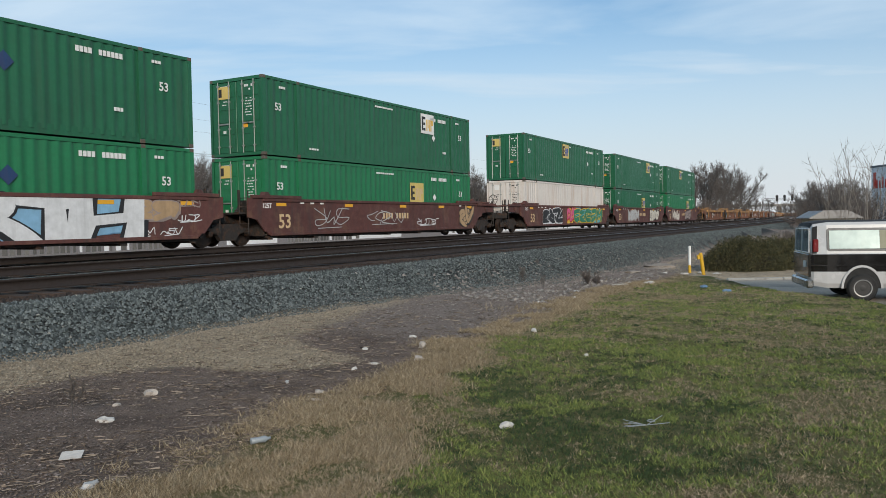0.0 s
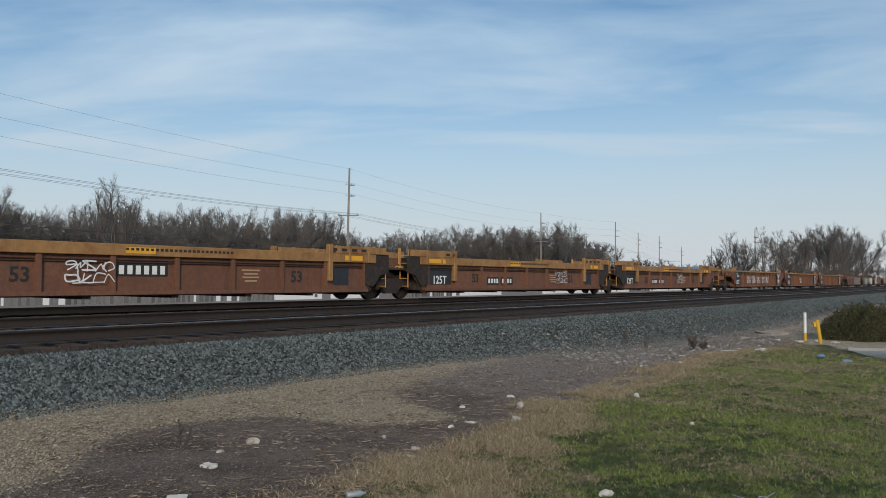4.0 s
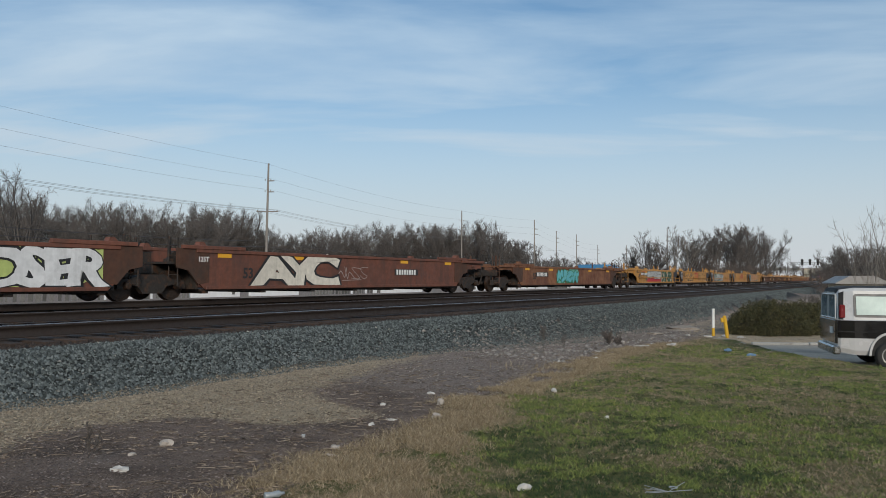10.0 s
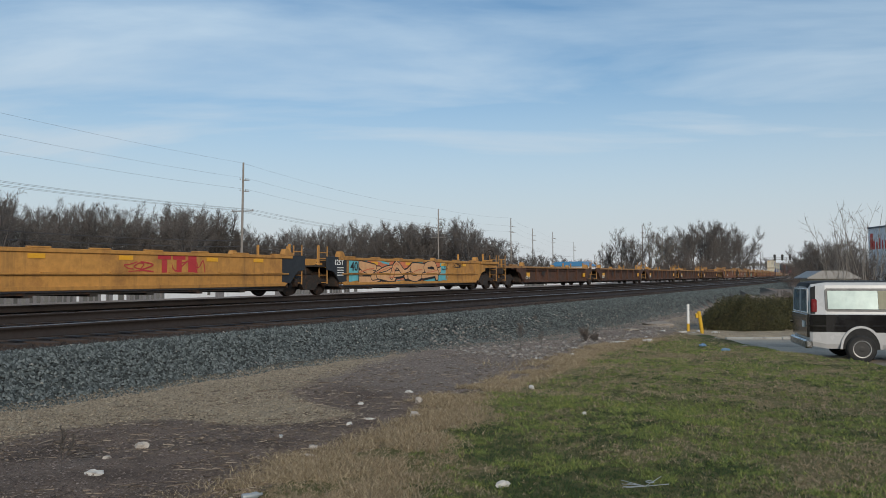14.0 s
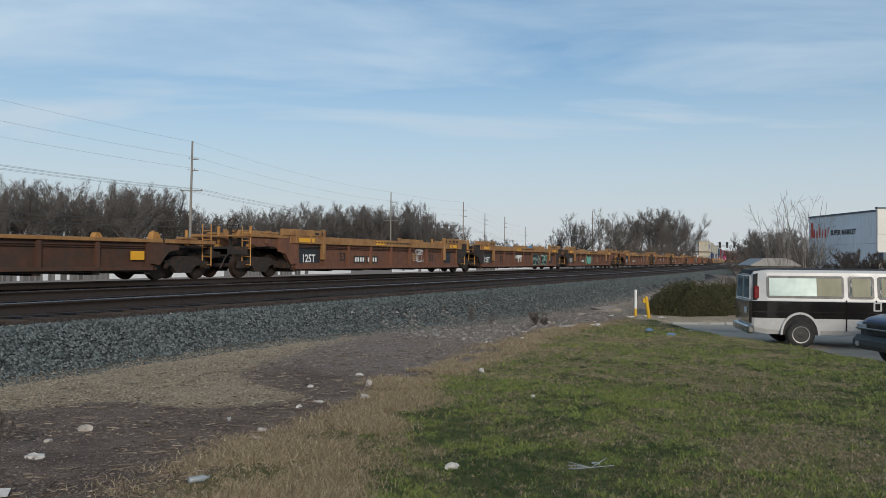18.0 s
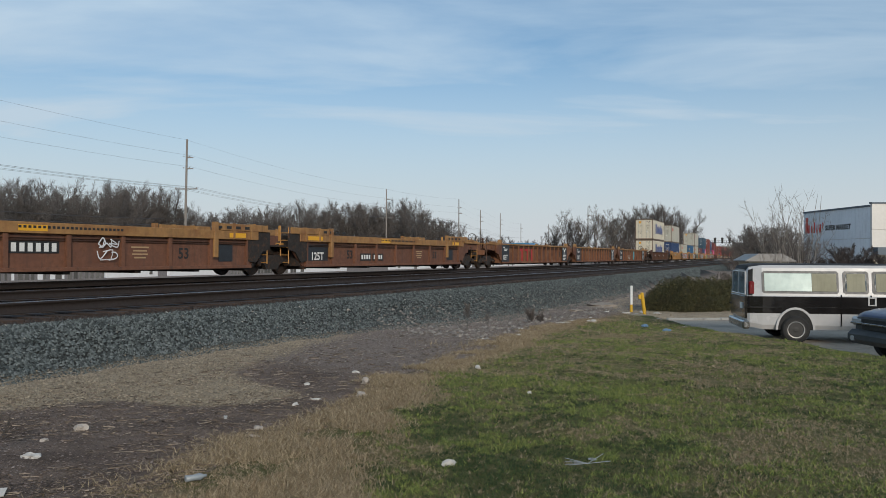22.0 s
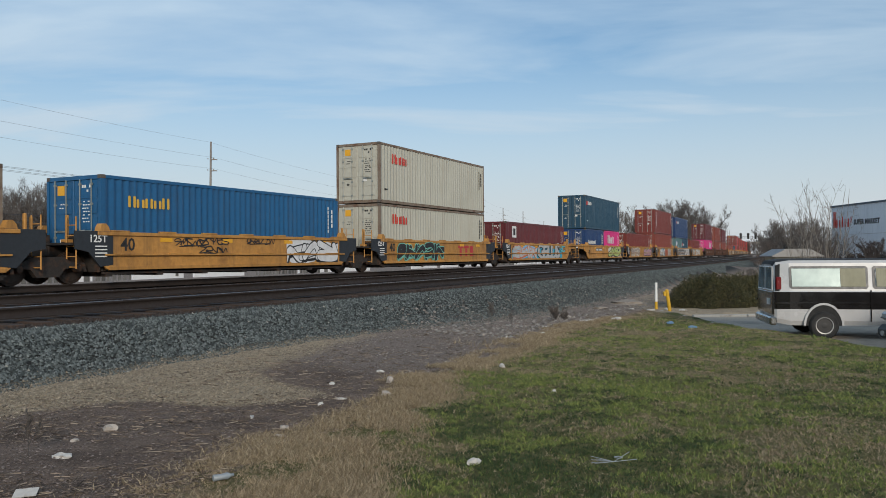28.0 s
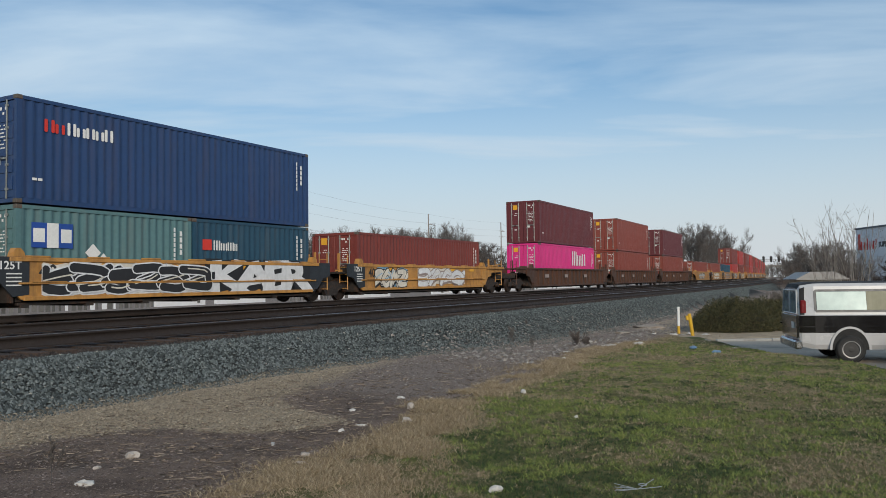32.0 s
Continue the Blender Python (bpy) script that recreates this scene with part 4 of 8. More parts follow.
def build_wagon(kind, length, ends):
    """One unit of an articulated wagon. ends: J where it shares a truck with its neighbour, C where it has a coupler; the shared truck of the far end is its own."""
    k = KINDS[kind]
    car = thing("well_wagon", NAMES[kind], "rail wagon", "wagons of the train")
    gap = (length - k["box"]) / 2
    if ends == "CJ":
        cx = length / 2 - (1.67 if k["box"] > 15 else 1.72) - k["box"] / 2
    elif ends == "JC":
        cx = -(length / 2 - (1.67 if k["box"] > 15 else 1.72) - k["box"] / 2)
    else:
        cx = 0.0
    car["cx"] = cx
    hw = k["box"] / 2 + 0.12
    C = pose(cx, 0, 0)
    for sy in (-1, 1):
        part("well_side", side_mesh(kind, sy), None, car, m=C)
        part("top_chord", chord_mesh(kind, sy, "top"), None, car, m=C)
        part("side_sill", chord_mesh(kind, sy, "sill"), None, car, m=C)
        if k["ledge"]:
            part("side_ledge", chord_mesh(kind, sy, "ledge"), None, car, m=C)
        for i in range(k["ribs"] if sy < 0 else 0):
            x = -hw + 0.35 + i * (2 * hw - 0.7) / (k["ribs"] - 1)
            part("rib", rib_mesh(kind), None, car, m=pose(cx + x, -HALF, 0))
    if k["ribs"] and kind != "brown53":
        part("inner_rail", inner_rail_mesh(kind), None, car, m=C)
    part("well_floor", floor_mesh(kind), None, car, m=C)
    postm = "steel_dark" if kind in ("maroon53", "plain53") else ("yellow_car" if kind in ("yellow40", "low40", "band53") else "dark_car")
    for e, sx in ((ends[0], -1), (ends[1], 1)):
        turn = C @ pose(0, 0, 0, 0, 0, 0 if sx > 0 else 180)
        coupler = e == "C"
        if coupler:
            part("end_rail", endrail_mesh(kind), None, car, m=turn)
            for sy in (-1, 1):
                part("end_side", endside_mesh(kind, sy), None, car, m=turn)
        part("end_platform", deck_mesh(kind, coupler), None, car, m=turn)
        for sy in (-1, 1):
            part("end_plate", endplate_mesh(kind, sy, coupler and kind in ("yellow40", "band53")), None, car, m=turn)
            part("corner_guide", saddle_mesh("yellow_car" if kind in ("yellow40", "low40") else k["top"]), None, car, m=C @ pose(sx * (hw - 0.05), sy * (HALF - 0.12), k["zt"] + 0.012))
        part("ladder", ladder_mesh(postm), None, car, m=C @ pose(sx * (hw + (2.55 if coupler else 0.86)), -1.18, 0.0))
        for sy in (-0.85, 0.75):
            part("guide_post", post_mesh(postm, {"yellow40": 2.0, "low40": 1.7}.get(kind, 2.0)), None, car, m=C @ pose(sx * (hw + (1.9 if coupler else 0.75)), sy, 0))
        if coupler:
            add_truck(car, cx + sx * (hw + 1.55))
            if sx < 0:
                part("brake_wheel", brake_mesh(), None, car, m=C @ pose(sx * (hw + 2.3), -0.2, 0))
    if ends[1] == "J":
        add_truck(car, length / 2)
    return car


# ---------------------------------------------------------------- boxes on the train
@lru_cache(None)
def corrugated(length, height, flat_post):
    """The pressed side of a box: upright folds between rails, facing -y."""
    n = max(8, int(round(length / (0.275 if length < 13 else 0.36))))
    pitch, d = length / n, 0.036
    xs, ys = [], []
    for i in range(n):
        x = -length / 2 + i * pitch
        for fx, fy in ((0.0, 0.0), (0.28, 0.0), (0.42, 1.0), (0.78, 1.0)):
            xs.append(x + fx * pitch)
            ys.append(fy * d)
    xs.append(length / 2)
    ys.append(0.0)
    V = [(x, y, z) for z in (0.15, height - 0.10) for x, y in zip(xs, ys)]
    m = len(xs)
    F = [(i, i + 1, m + i + 1, m + i) for i in range(m - 1)]
    return V, F


@lru_cache(None)
def casting_mesh():
    bm = bmesh.new()
    box(bm, -0.09, 0.09, -0.0815, 0.0815, 0, 0.12, 0.012)
    return mesh_of(bm, "corner_casting", M["casting"])


def build_box(length, height, mat, label, posts=True, marks=()):
    """A shipping container, its doors at -x, standing on z = 0."""
    w = 1.30 if length > 15 else 1.22
    shift = -1.30 + w
    c = thing("container", label, "container", "containers on the train")
    mm = M[mat]
    hl = length / 2
    bm = bmesh.new()
    for sx in (-1, 1):
        for sy in (-1, 1):
            x0, x1 = sorted((sx * hl, sx * (hl - 0.15)))
            y0, y1 = sorted((sy * w, sy * (w - 0.10)))
            box(bm, x0, x1, y0, y1, 0.12, height - 0.12)
    for sy in (-1, 1):
        y0, y1 = sorted((sy * w, sy * (w - 0.06)))
        yb0, yb1 = sorted((sy * (w - 0.03), sy * (w - 0.09)))
        box(bm, -hl + 0.15, hl - 0.15, yb0, yb1, 0.02, 0.16 if length < 15 else 0.30)
        box(bm, -hl + 0.15, hl - 0.15, y0, y1, height - 0.11, height - 0.01)
        if posts and length > 15:
            for sx in (-1, 1):
                box(bm, sx * 6.1 - 0.09, sx * 6.1 + 0.09, y0, y1 if sy > 0 else y1, 0.16, height - 0.11)
    for sx in (-1, 1):
        x0, x1 = sorted((sx * hl, sx * (hl - 0.10)))
        box(bm, x0, x1, -w + 0.1, w - 0.1, 0.02, 0.14)
        box(bm, x0, x1, -w + 0.1, w - 0.1, height - 0.13, height - 0.01)
    pale = mat in ("beige_box", "matson_box", "white_box")
    fm = M["pale_frame"] if pale and mat != "white_box" else mm
    part("frame", bm, fm, c)
    xs = (-hl, hl) if length < 15 else (-hl, -6.1, 6.1, hl)
    for x in xs:
        for sy in (-1, 1):
            for z0, z1 in ((0, 0.12), (height - 0.12, height)):
                y0, y1 = sorted((sy * (w + 0.003), sy * (w - 0.16)))
                a = min(max(x - 0.09, -hl - 0.003), hl - 0.17)
                part("corner_casting", casting_mesh(), None, c, m=pose(a + 0.09, (y0 + y1) / 2, z0))
    V, F = corrugated(round(length - 0.3, 3), height, posts)
    for sy in (-1, 1):
        me = raw("side_panel", V, F, mm)
        part("side_panel", me, None, c, m=pose(0, sy * (w - 0.012), 0, 0, 0, 0 if sy < 0 else 180))
    bm = bmesh.new()
    box(bm, -hl + 0.1, hl - 0.1, -w + 0.06, w - 0.06, height - 0.06, height - 0.02)
    part("roof", bm, mm, c)
    bm = bmesh.new()
    box(bm, -hl + 0.1, hl - 0.1, -w + 0.06, w - 0.06, 0.03, 0.12)
    part("floor", bm, mm, c)
    bm = bmesh.new()
    box(bm, hl - 0.09, hl - 0.04, -w + 0.1, w - 0.1, 0.14, height - 0.13)
    part("end_wall", bm, mm, c)
    for sy in (-1, 1):
        bm = bmesh.new()
        y0, y1 = (-w + 0.11, -0.012) if sy < 0 else (0.012, w - 0.11)
        box(bm, -hl + 0.03, -hl + 0.08, y0, y1, 0.15, height - 0.14, 0.01)
        for i in range(5):
            z = 0.3 + i * (height - 0.6) / 5
            box(bm, -hl + 0.012, -hl + 0.03, y0 + 0.08, y1 - 0.08, z + 0.06, z + (height - 0.6) / 5 - 0.06)
        d = part("door", bm, mm, c)
        for f in (0.27, 0.73):
            y = y0 + (y1 - y0) * f
            bm = bmesh.new()
            rod(bm, (-hl - 0.012, y, 0.12), (-hl - 0.012, y, height - 0.12), 0.02, 6)
            for z in (0.35, 1.0, height - 0.9, height - 0.3):
                box(bm, -hl - 0.03, -hl + 0.012, y - 0.05, y + 0.05, z, z + 0.06)
            y2 = y + (0.34 if f < 0.5 else -0.34)
            box(bm, -hl - 0.045, -hl - 0.030, min(y, y2), max(y, y2), 1.18, 1.23)
            part("lock_rod", bm, M["lock_rod"], d)
        # stencilled notices on the doors
        dark = mat in ("matson_box", "beige_box", "white_box")
        ink = M["black_mark" if dark else "white_mark"]
        bm = bmesh.new()
        yc = (y0 + y1) / 2
        rows = ((0.87, 0.42, 0.085), (0.825, 0.20, 0.07)) + tuple((0.72 - 0.035 * j, 0.30 + 0.05 * (j % 3), 0.035) for j in range(7)) if sy < 0 else ((0.70, 0.30, 0.035), (0.66, 0.22, 0.035), (0.30, 0.16, 0.10))
        for fz, ww, hh in rows:
            n = max(2, int(ww / 0.09))
            for j in range(n):
                if (j * 7 + int(fz * 100)) % 5 == 4:
                    continue
                a = yc - ww / 2 + j * ww / n
                box(bm, -hl + 0.006, -hl + 0.010, a, a + ww / n * 0.74, height * fz, height * fz + hh)
        part("stencil", bm, ink, d)
        bm = bmesh.new()
        if sy > 0:
            box(bm, -hl + 0.005, -hl + 0.009, yc - 0.16, yc + 0.16, height * 0.80, height * 0.80 + 0.30)
        else:
            box(bm, -hl + 0.005, -hl + 0.009, yc + 0.05, yc + 0.27, height * 0.36, height * 0.36 + 0.20)
        part("door_plate", bm, M["yellow_mark" if (sy > 0) == (length < 15) else "white_mark"], d)
        if "green" in mat and sy > 0:
            bm = bmesh.new()
            box(bm, -hl + 0.004, -hl + 0.0045, yc - 0.30, yc + 0.30, height * 0.74, height * 0.74 + 0.46)
            sign = part("door_sign", bm, M["sign_yellow"], d)
            bm = bmesh.new()
            box(bm, -hl + 0.002, -hl + 0.0035, yc + 0.10, yc + 0.25, height * 0.74 + 0.08, height * 0.74 + 0.38)
            part("sign_bar", bm, M["black_mark"], sign)
    c["shift"] = shift
    return c


def word(box_ob, x, z, h, widths, mat, w=1.30, gap=0.12):
    """A maker's lettering as plain upright bars of its size and colour."""
    y = -w - 0.004
    for i, ww in enumerate(widths):
        ww *= h
        top = h * (1.0, 0.74, 0.86, 0.74)[i % 4]
        n = 3 if ww > 0.85 * h else 2
        t = ww / (n * 1.55)
        bm = bmesh.new()
        for q in range(n):
            a = x + (ww - t) * q / (n - 1)
            c = t * 0.25
            prism(bm, ((a + c, z), (a + t - c, z), (a + t, z + c), (a + t, z + top - c), (a + t - c, z + top), (a + c, z + top), (a, z + top - c), (a, z + c)), y - 0.002, y + 0.002)
        part("maker_sign" if i == 0 else "sign_block", bm, M[mat], box_ob)
        x += ww + gap * h


def small_bars(box_ob, x, z, n, w, h, mat="white_mark", half=1.30, up=False):
    bm = bmesh.new()
    for i in range(n):
        a = i * w * 1.25
        if up:
            box(bm, x, x + h, -half - 0.006, -half - 0.002, z - a - w, z - a)
        else:
            box(bm, x + a, x + a + w, -half - 0.006, -half - 0.002, z, z + h)
    part("stencil", bm, M[mat], box_ob)


def diamond(box_ob, x, z, r, half=1.30):
    bm = bmesh.new()
    prism(bm, ((x - r, z), (x, z - r), (x + r, z), (x, z + r)), -half - 0.007, -half - 0.003)
    part("warning_diamond", bm, M["white_mark"], box_ob)


def badge(box_ob, x, z, w, h, ground, blocks, half=1.30):
    """A square maker's badge: a plain field with plain bars."""
    bm = bmesh.new()
    box(bm, x, x + w, -half - 0.006, -half - 0.002, z, z + h)
    b = part("maker_sign", bm, M[ground], box_ob)
    for fx, fw, fz, fh, mat in blocks:
        bm = bmesh.new()
        box(bm, x + fx * w, x + (fx + fw) * w, -half - 0.010, -half - 0.0065, z + fz * h, z + (fz + fh) * h)
        part("sign_bar", bm, M[mat], b)


# ---------------------------------------------------------------- the train: where its joints lie, and what it carries
JOINTS = [0.45, 19.9, 41.5, 63.0, 82.6, 104.2, 125.8, 145.2, 166.6, 188.0, 207.4, 228.9, 250.6, 270.2, 291.6, 315.5, 332.6, 348.2, 363.9, 379.7, 396.8, 414.1, 429.9, 445.4, 460.9, 478.1, 500.1, 520.0, 541.7, 563.6, 583.1, 604.5, 625.7, 644.9, 666.3, 689.9, 707.3, 722.3, 737.8, 753.6, 770.1, 787.6, 803.0, 818.8, 834.3, 851.8, 873.7, 893.3, 914.7]
SPEED = (26.12, 25.60, 25.38, 25.29, 25.25, 25.24, 25.28, 25.10, 25.18, 25.35, 25.42, 25.35, 25.14, 24.84, 24.97, 25.04, 24.87)      # metres a second, every two seconds


def gone(t):
    """How far the train has come since the start."""
    g = np.linspace(0, max(t, 1e-6), 65)
    v = np.interp(g, np.arange(17) * 2.0, SPEED)
    return float(((v[1:] + v[:-1]) / 2).sum() * (g[1] - g[0]))


CONSIST = ([("maroon53", "JJ"), ("maroon53", "JC"), ("maroon53", "CJ"), ("maroon53", "JJ"), ("maroon53", "JC")] + [("band53", e) for e in ("CJ", "JJ", "JC")] + [("rib53", e) for e in ("CJ", "JJ", "JC")]
           + [("plain53", e) for e in ("CJ", "JJ", "JC")] + [("ochre53", "CC")] + [("yellow40", e) for e in ("CJ", "JJ", "JJ", "JJ", "JC")] + [("low40", e) for e in ("CJ", "JJ", "JJ", "JJ", "JC")]
           + [("band53", e) for e in ("CJ", "JJ", "JC")] * 2 + [("rib53", e) for e in ("CJ", "JJ", "JC")] + [("brown53", "CC")] + [("yellow40", e) for e in ("CJ", "JJ", "JJ", "JJ", "JC")] * 2
           + [("brown53", e) for e in ("CJ", "JJ", "JC")])
# the part that is only seen far off
for _k in range(3):
    for _e in ("CJ", "JJ", "JJ", "JJ", "JC"):
        CONSIST.append(("yellow40", _e))
        JOINTS.append(JOINTS[-1] + (17.2 if "C" in _e else 15.7))

WAGONS, LOADS = [], []


def label_53(b, H, seed):
    half = 1.30
    small_bars(b, -7.2, H * 0.86, 3, 0.10, 0.09)
    small_bars(b, 6.5, H * 0.86, 3, 0.10, 0.09)
    part("lettering", letters("53", 0.38, "white_mark"), None, b, m=pose(6.75, -half - 0.005, H * 0.58))
    part("lettering", letters("53", 0.38, "white_mark"), None, b, m=pose(-7.45, -half - 0.005, H * 0.58))
    small_bars(b, -0.9, H * 0.88, 9, 0.13, 0.07)
    small_bars(b, 3.9, H * 0.83, 4, 0.11, 0.16)
    small_bars(b, 4.65, H * 0.83, 6, 0.11, 0.16)
    small_bars(b, -5.5, H * 0.12, 4, 0.12, 0.07)
    if seed > 2:
        diamond(b, 4.2, H * 0.55, 0.17)
    else:
        for x in (1.4, 1.85):
            bm = bmesh.new()
            prism(bm, ((x - 0.27, H * 0.62), (x, H * 0.62 - 0.27), (x + 0.27, H * 0.62), (x, H * 0.62 + 0.27)), -half - 0.007, -half - 0.003)
            part("blue_diamond", bm, M["navy_box"], b)
    small_bars(b, 5.1, H * 0.30, 3, 0.09, 0.11)


def green(seed, sign_x, ground="sign_yellow", low=False, paint="green_box"):
    b = build_box(16.15, 2.89, paint, "green corrugated 53-foot container with stencilled markings")
    label_53(b, 2.89, seed)
    ink = "gold_mark" if ground == "white_mark" else ("cream_mark" if seed == 3 else "blue_mark")
    badge(b, sign_x, 1.75 if not low else 1.30, 1.25, 0.95, ground, ((0.07, 0.11, 0.15, 0.7, "black_mark"), (0.19, 0.15, 0.15, 0.13, "black_mark"), (0.19, 0.13, 0.43, 0.13, "black_mark"), (0.19, 0.15, 0.72, 0.13, "black_mark"),
                                                                      (0.42, 0.07, 0.15, 0.58, ink), (0.52, 0.06, 0.30, 0.43, ink), (0.61, 0.07, 0.15, 0.58, ink), (0.73, 0.07, 0.15, 0.58, ink), (0.81, 0.11, 0.45, 0.28, ink)))
    return b


def plain_box(length, height, mat, label, seed=0):
    b = build_box(length, height, mat, label)
    half = 1.22
    dark = mat in ("matson_box", "beige_box", "white_box")
    k = "black_mark" if dark else "white_mark"
    hl = length / 2
    small_bars(b, hl - 0.75, height * 0.86, 7, 0.13, 0.07, k, half, True)
    small_bars(b, hl - 0.50, height * 0.82, 4, 0.16, 0.10, k, half, True)
    small_bars(b, -hl + 0.45, height * 0.22, 2, 0.13, 0.07, k, half)
    return b


def load(i, b, dx=0.0, z=0.36):
    LOADS.append((i, b, dx, z))


def build_train():
    for i, (kind, ends) in enumerate(CONSIST):
        car = build_wagon(kind, JOINTS[i + 1] - JOINTS[i], ends)
        WAGONS.append(car)
        cx, k = car["cx"], KINDS[kind]
        hw, zt, zb = k["box"] / 2, k["zt"], k["zb"]
        # stencils that every wagon has
        if kind == "maroon53":
            lettering(car, "53", cx - hw + 0.50, 0.62, 0.72, "cream_mark")
            lettering(car, "125T", cx - hw - 0.35, 1.35, 0.24, "white_mark")
            for x in (-7.4, -3.2, 1.0, 4.6, 7.6):
                stencil(car, cx + x, zt - 0.20, 0.55, 0.12, "yellow_mark")
            for j in range(9):
                stencil(car, cx - 0.6 + j * 0.22 + (0.22 if j > 3 else 0), 1.05, 0.14, 0.25, "cream_mark")
            for x in (-6.2, -5.6, -5.0, 6.6):
                stencil(car, cx + x, zt - 0.12, 0.22, 0.10, "white_mark")
        elif kind == "band53":
            yr = -HALF + 0.10 - 0.012
            lettering(car, "53", cx + 4.35, 0.66, 0.52, "black_mark", y=yr)
            lettering(car, "53", cx - 4.6, 0.66, 0.52, "black_mark", y=yr)
            lettering(car, "125T", cx - 7.45, 0.60, 0.46, "white_mark", y=yr)
            stencil(car, cx - 6.9, 0.92, 1.5, 0.72, "black_panel", y=yr + 0.006, name="stencil_panel")
            stencil(car, cx + 6.7, 0.86, 0.75, 0.62, "black_panel", y=yr, name="stencil_panel")
            for x, w in ((-7.3, 1.1), (-1.2, 0.9), (7.2, 0.9)):
                stencil(car, cx + x, zt - 0.15, w, 0.17, "yellow_mark", y=-HALF - 0.056)
            for j in range(24):
                stencil(car, cx - 1.6 + j * 0.15, zt - 0.12, 0.09, 0.07, "black_mark", y=-HALF - 0.060)
            for j in range(4):
                stencil(car, cx - 6.6 + j * 0.5, zt + 0.13, 0.26, 0.10, "black_mark", y=-HALF - 0.076)
                stencil(car, cx + 6.2 + j * 0.5, zt + 0.13, 0.26, 0.10, "black_mark", y=-HALF - 0.076)
            for j, (wv, hv) in enumerate(((0.9, 0.05), (0.7, 0.05), (0.8, 0.05), (0.6, 0.05))):
                stencil(car, cx + 2.7, 1.02 - j * 0.11, wv * 0.8, hv, "spray_tan", y=yr)
            if i % 3 == 2:
                stencil(car, cx - 1.06, 0.98, 1.6, 0.34, "black_mark", y=yr)
                for j in range(6):
                    stencil(car, cx - 1.68 + j * 0.25, 0.98, 0.15, 0.24, "white_mark", y=yr - 0.005)
            else:
                for j, (xx, wv) in enumerate(((-2.9, 1.0), (-1.75, 1.05))):
                    stencil(car, cx + xx, 0.72, wv, 0.34, "black_mark", y=yr)
                    for q in range(4):
                        stencil(car, cx + xx - 0.34 + q * 0.225, 0.72, 0.14, 0.20, "white_mark", y=yr - 0.005)
        elif kind == "rib53":
            stencil(car, cx - hw + 0.72, 0.98, 1.50, 1.16, "black_panel", y=-HALF - 0.012, name="stencil_panel")
            stencil(car, cx + hw - 0.80, 0.98, 1.40, 1.16, "black_panel", y=-HALF - 0.012, name="stencil_panel")
            lettering(car, "125T", cx - hw + 0.15, 0.56, 0.46, "white_mark", y=-HALF - 0.018)
            lettering(car, "53", cx + hw - 2.38, 0.78, 0.55, "black_mark", y=-HALF + 0.086)
            stencil(car, cx + hw - 0.80, 1.25, 0.35, 0.2, "white_mark", y=-HALF - 0.018)
            for x0, zz, ww in ((-1.2, 1.42, 0.24), (-0.42, 1.42, 0.24), (-0.8, 1.0, 0.55), (-0.8, 0.88, 0.9), (-0.85, 0.76, 0.7), (-0.8, 0.64, 0.85), (-0.9, 0.52, 0.5)):
                stencil(car, cx + hw + x0, zz, ww, 0.06 if zz < 1.2 else 0.12, "white_mark", y=-HALF - 0.018)
            for x0, zz, ww in ((0.40, 1.40, 0.3), (0.72, 1.28, 0.7), (0.72, 1.18, 0.5)):
                stencil(car, cx - hw + x0, zz, ww, 0.06, "white_mark", y=-HALF - 0.018)
        elif kind in ("plain53", "ochre53"):
            lettering(car, "53", cx - hw + 1.7, 0.70, 0.50, "black_mark")
            if kind == "plain53":
                lettering(car, "125T", cx - hw - 0.25, 1.22, 0.22, "white_mark")
            for x in (-7.2, -3.6, 3.4, 7.2):
                stencil(car, cx + x, zt - 0.16, 0.6, 0.15, "yellow_mark")
            stencil(car, cx + (3.6 if kind == "plain53" else -5.0), 0.98, 1.9, 0.26, "black_mark")
            for j in range(8):
                stencil(car, cx + (2.85 if kind == "plain53" else -5.75) + j * 0.2, 0.98, 0.13, 0.22, "white_mark", y=-HALF - 0.016)
        elif kind == "yellow40":
            lettering(car, "40", cx - hw + (0.0 if ends[0] == "C" else 0.50), 0.76 if ends[0] == "C" else 0.98, 0.54, "black_mark")
            if ends[0] == "J":
                lettering(car, "125T", cx - hw - 0.62, 1.22, 0.30, "white_mark", y=-HALF - 0.018)
            for j in range(4 if ends[0] == "J" else 0):
                stencil(car, cx - hw - 0.2, 1.10 - j * 0.10, 0.42, 0.035, "white_mark", y=-HALF - 0.018)
            for x in (-3.8, -1.0, 2.4, 4.6):
                stencil(car, cx + x, zt - 0.20, 0.5, 0.13, "yellow_mark")
            if i in (16, 18):
                logo_bars(car, cx + (0.4 if i == 16 else 1.0), 1.15, 1.7, 0.55, "spray_red")
            if i % 5 == 0:
                stencil(car, cx - (4.35 if i == 15 else 2.6), 1.16, 2.1, 0.24, "black_mark", y=-HALF - 0.011, name="stencil_panel")
            for j in range(9 if i % 5 == 0 else 0):
                stencil(car, cx - (5.25 if i == 15 else 3.5) + j * 0.20 + (0.25 if j > 3 else 0), 1.16, 0.13, 0.17, "white_mark", y=-HALF - 0.016)
        elif kind == "low40":
            lettering(car, "40", cx - hw + 3.0, 0.72, 0.5, "black_mark")
            lettering(car, "125-T", cx - hw + 0.25, 0.55, 0.28, "white_mark")
            for x in (-5.4, 5.4):
                stencil(car, cx + x, 0.80, 0.55, 0.28, "yellow_mark", y=-HALF - 0.004)
        elif kind == "brown53":
            for x in (-5.5, -1.5, 3.0):
                stencil(car, cx + x, 1.0, 0.7, 0.22, "fade_mark")
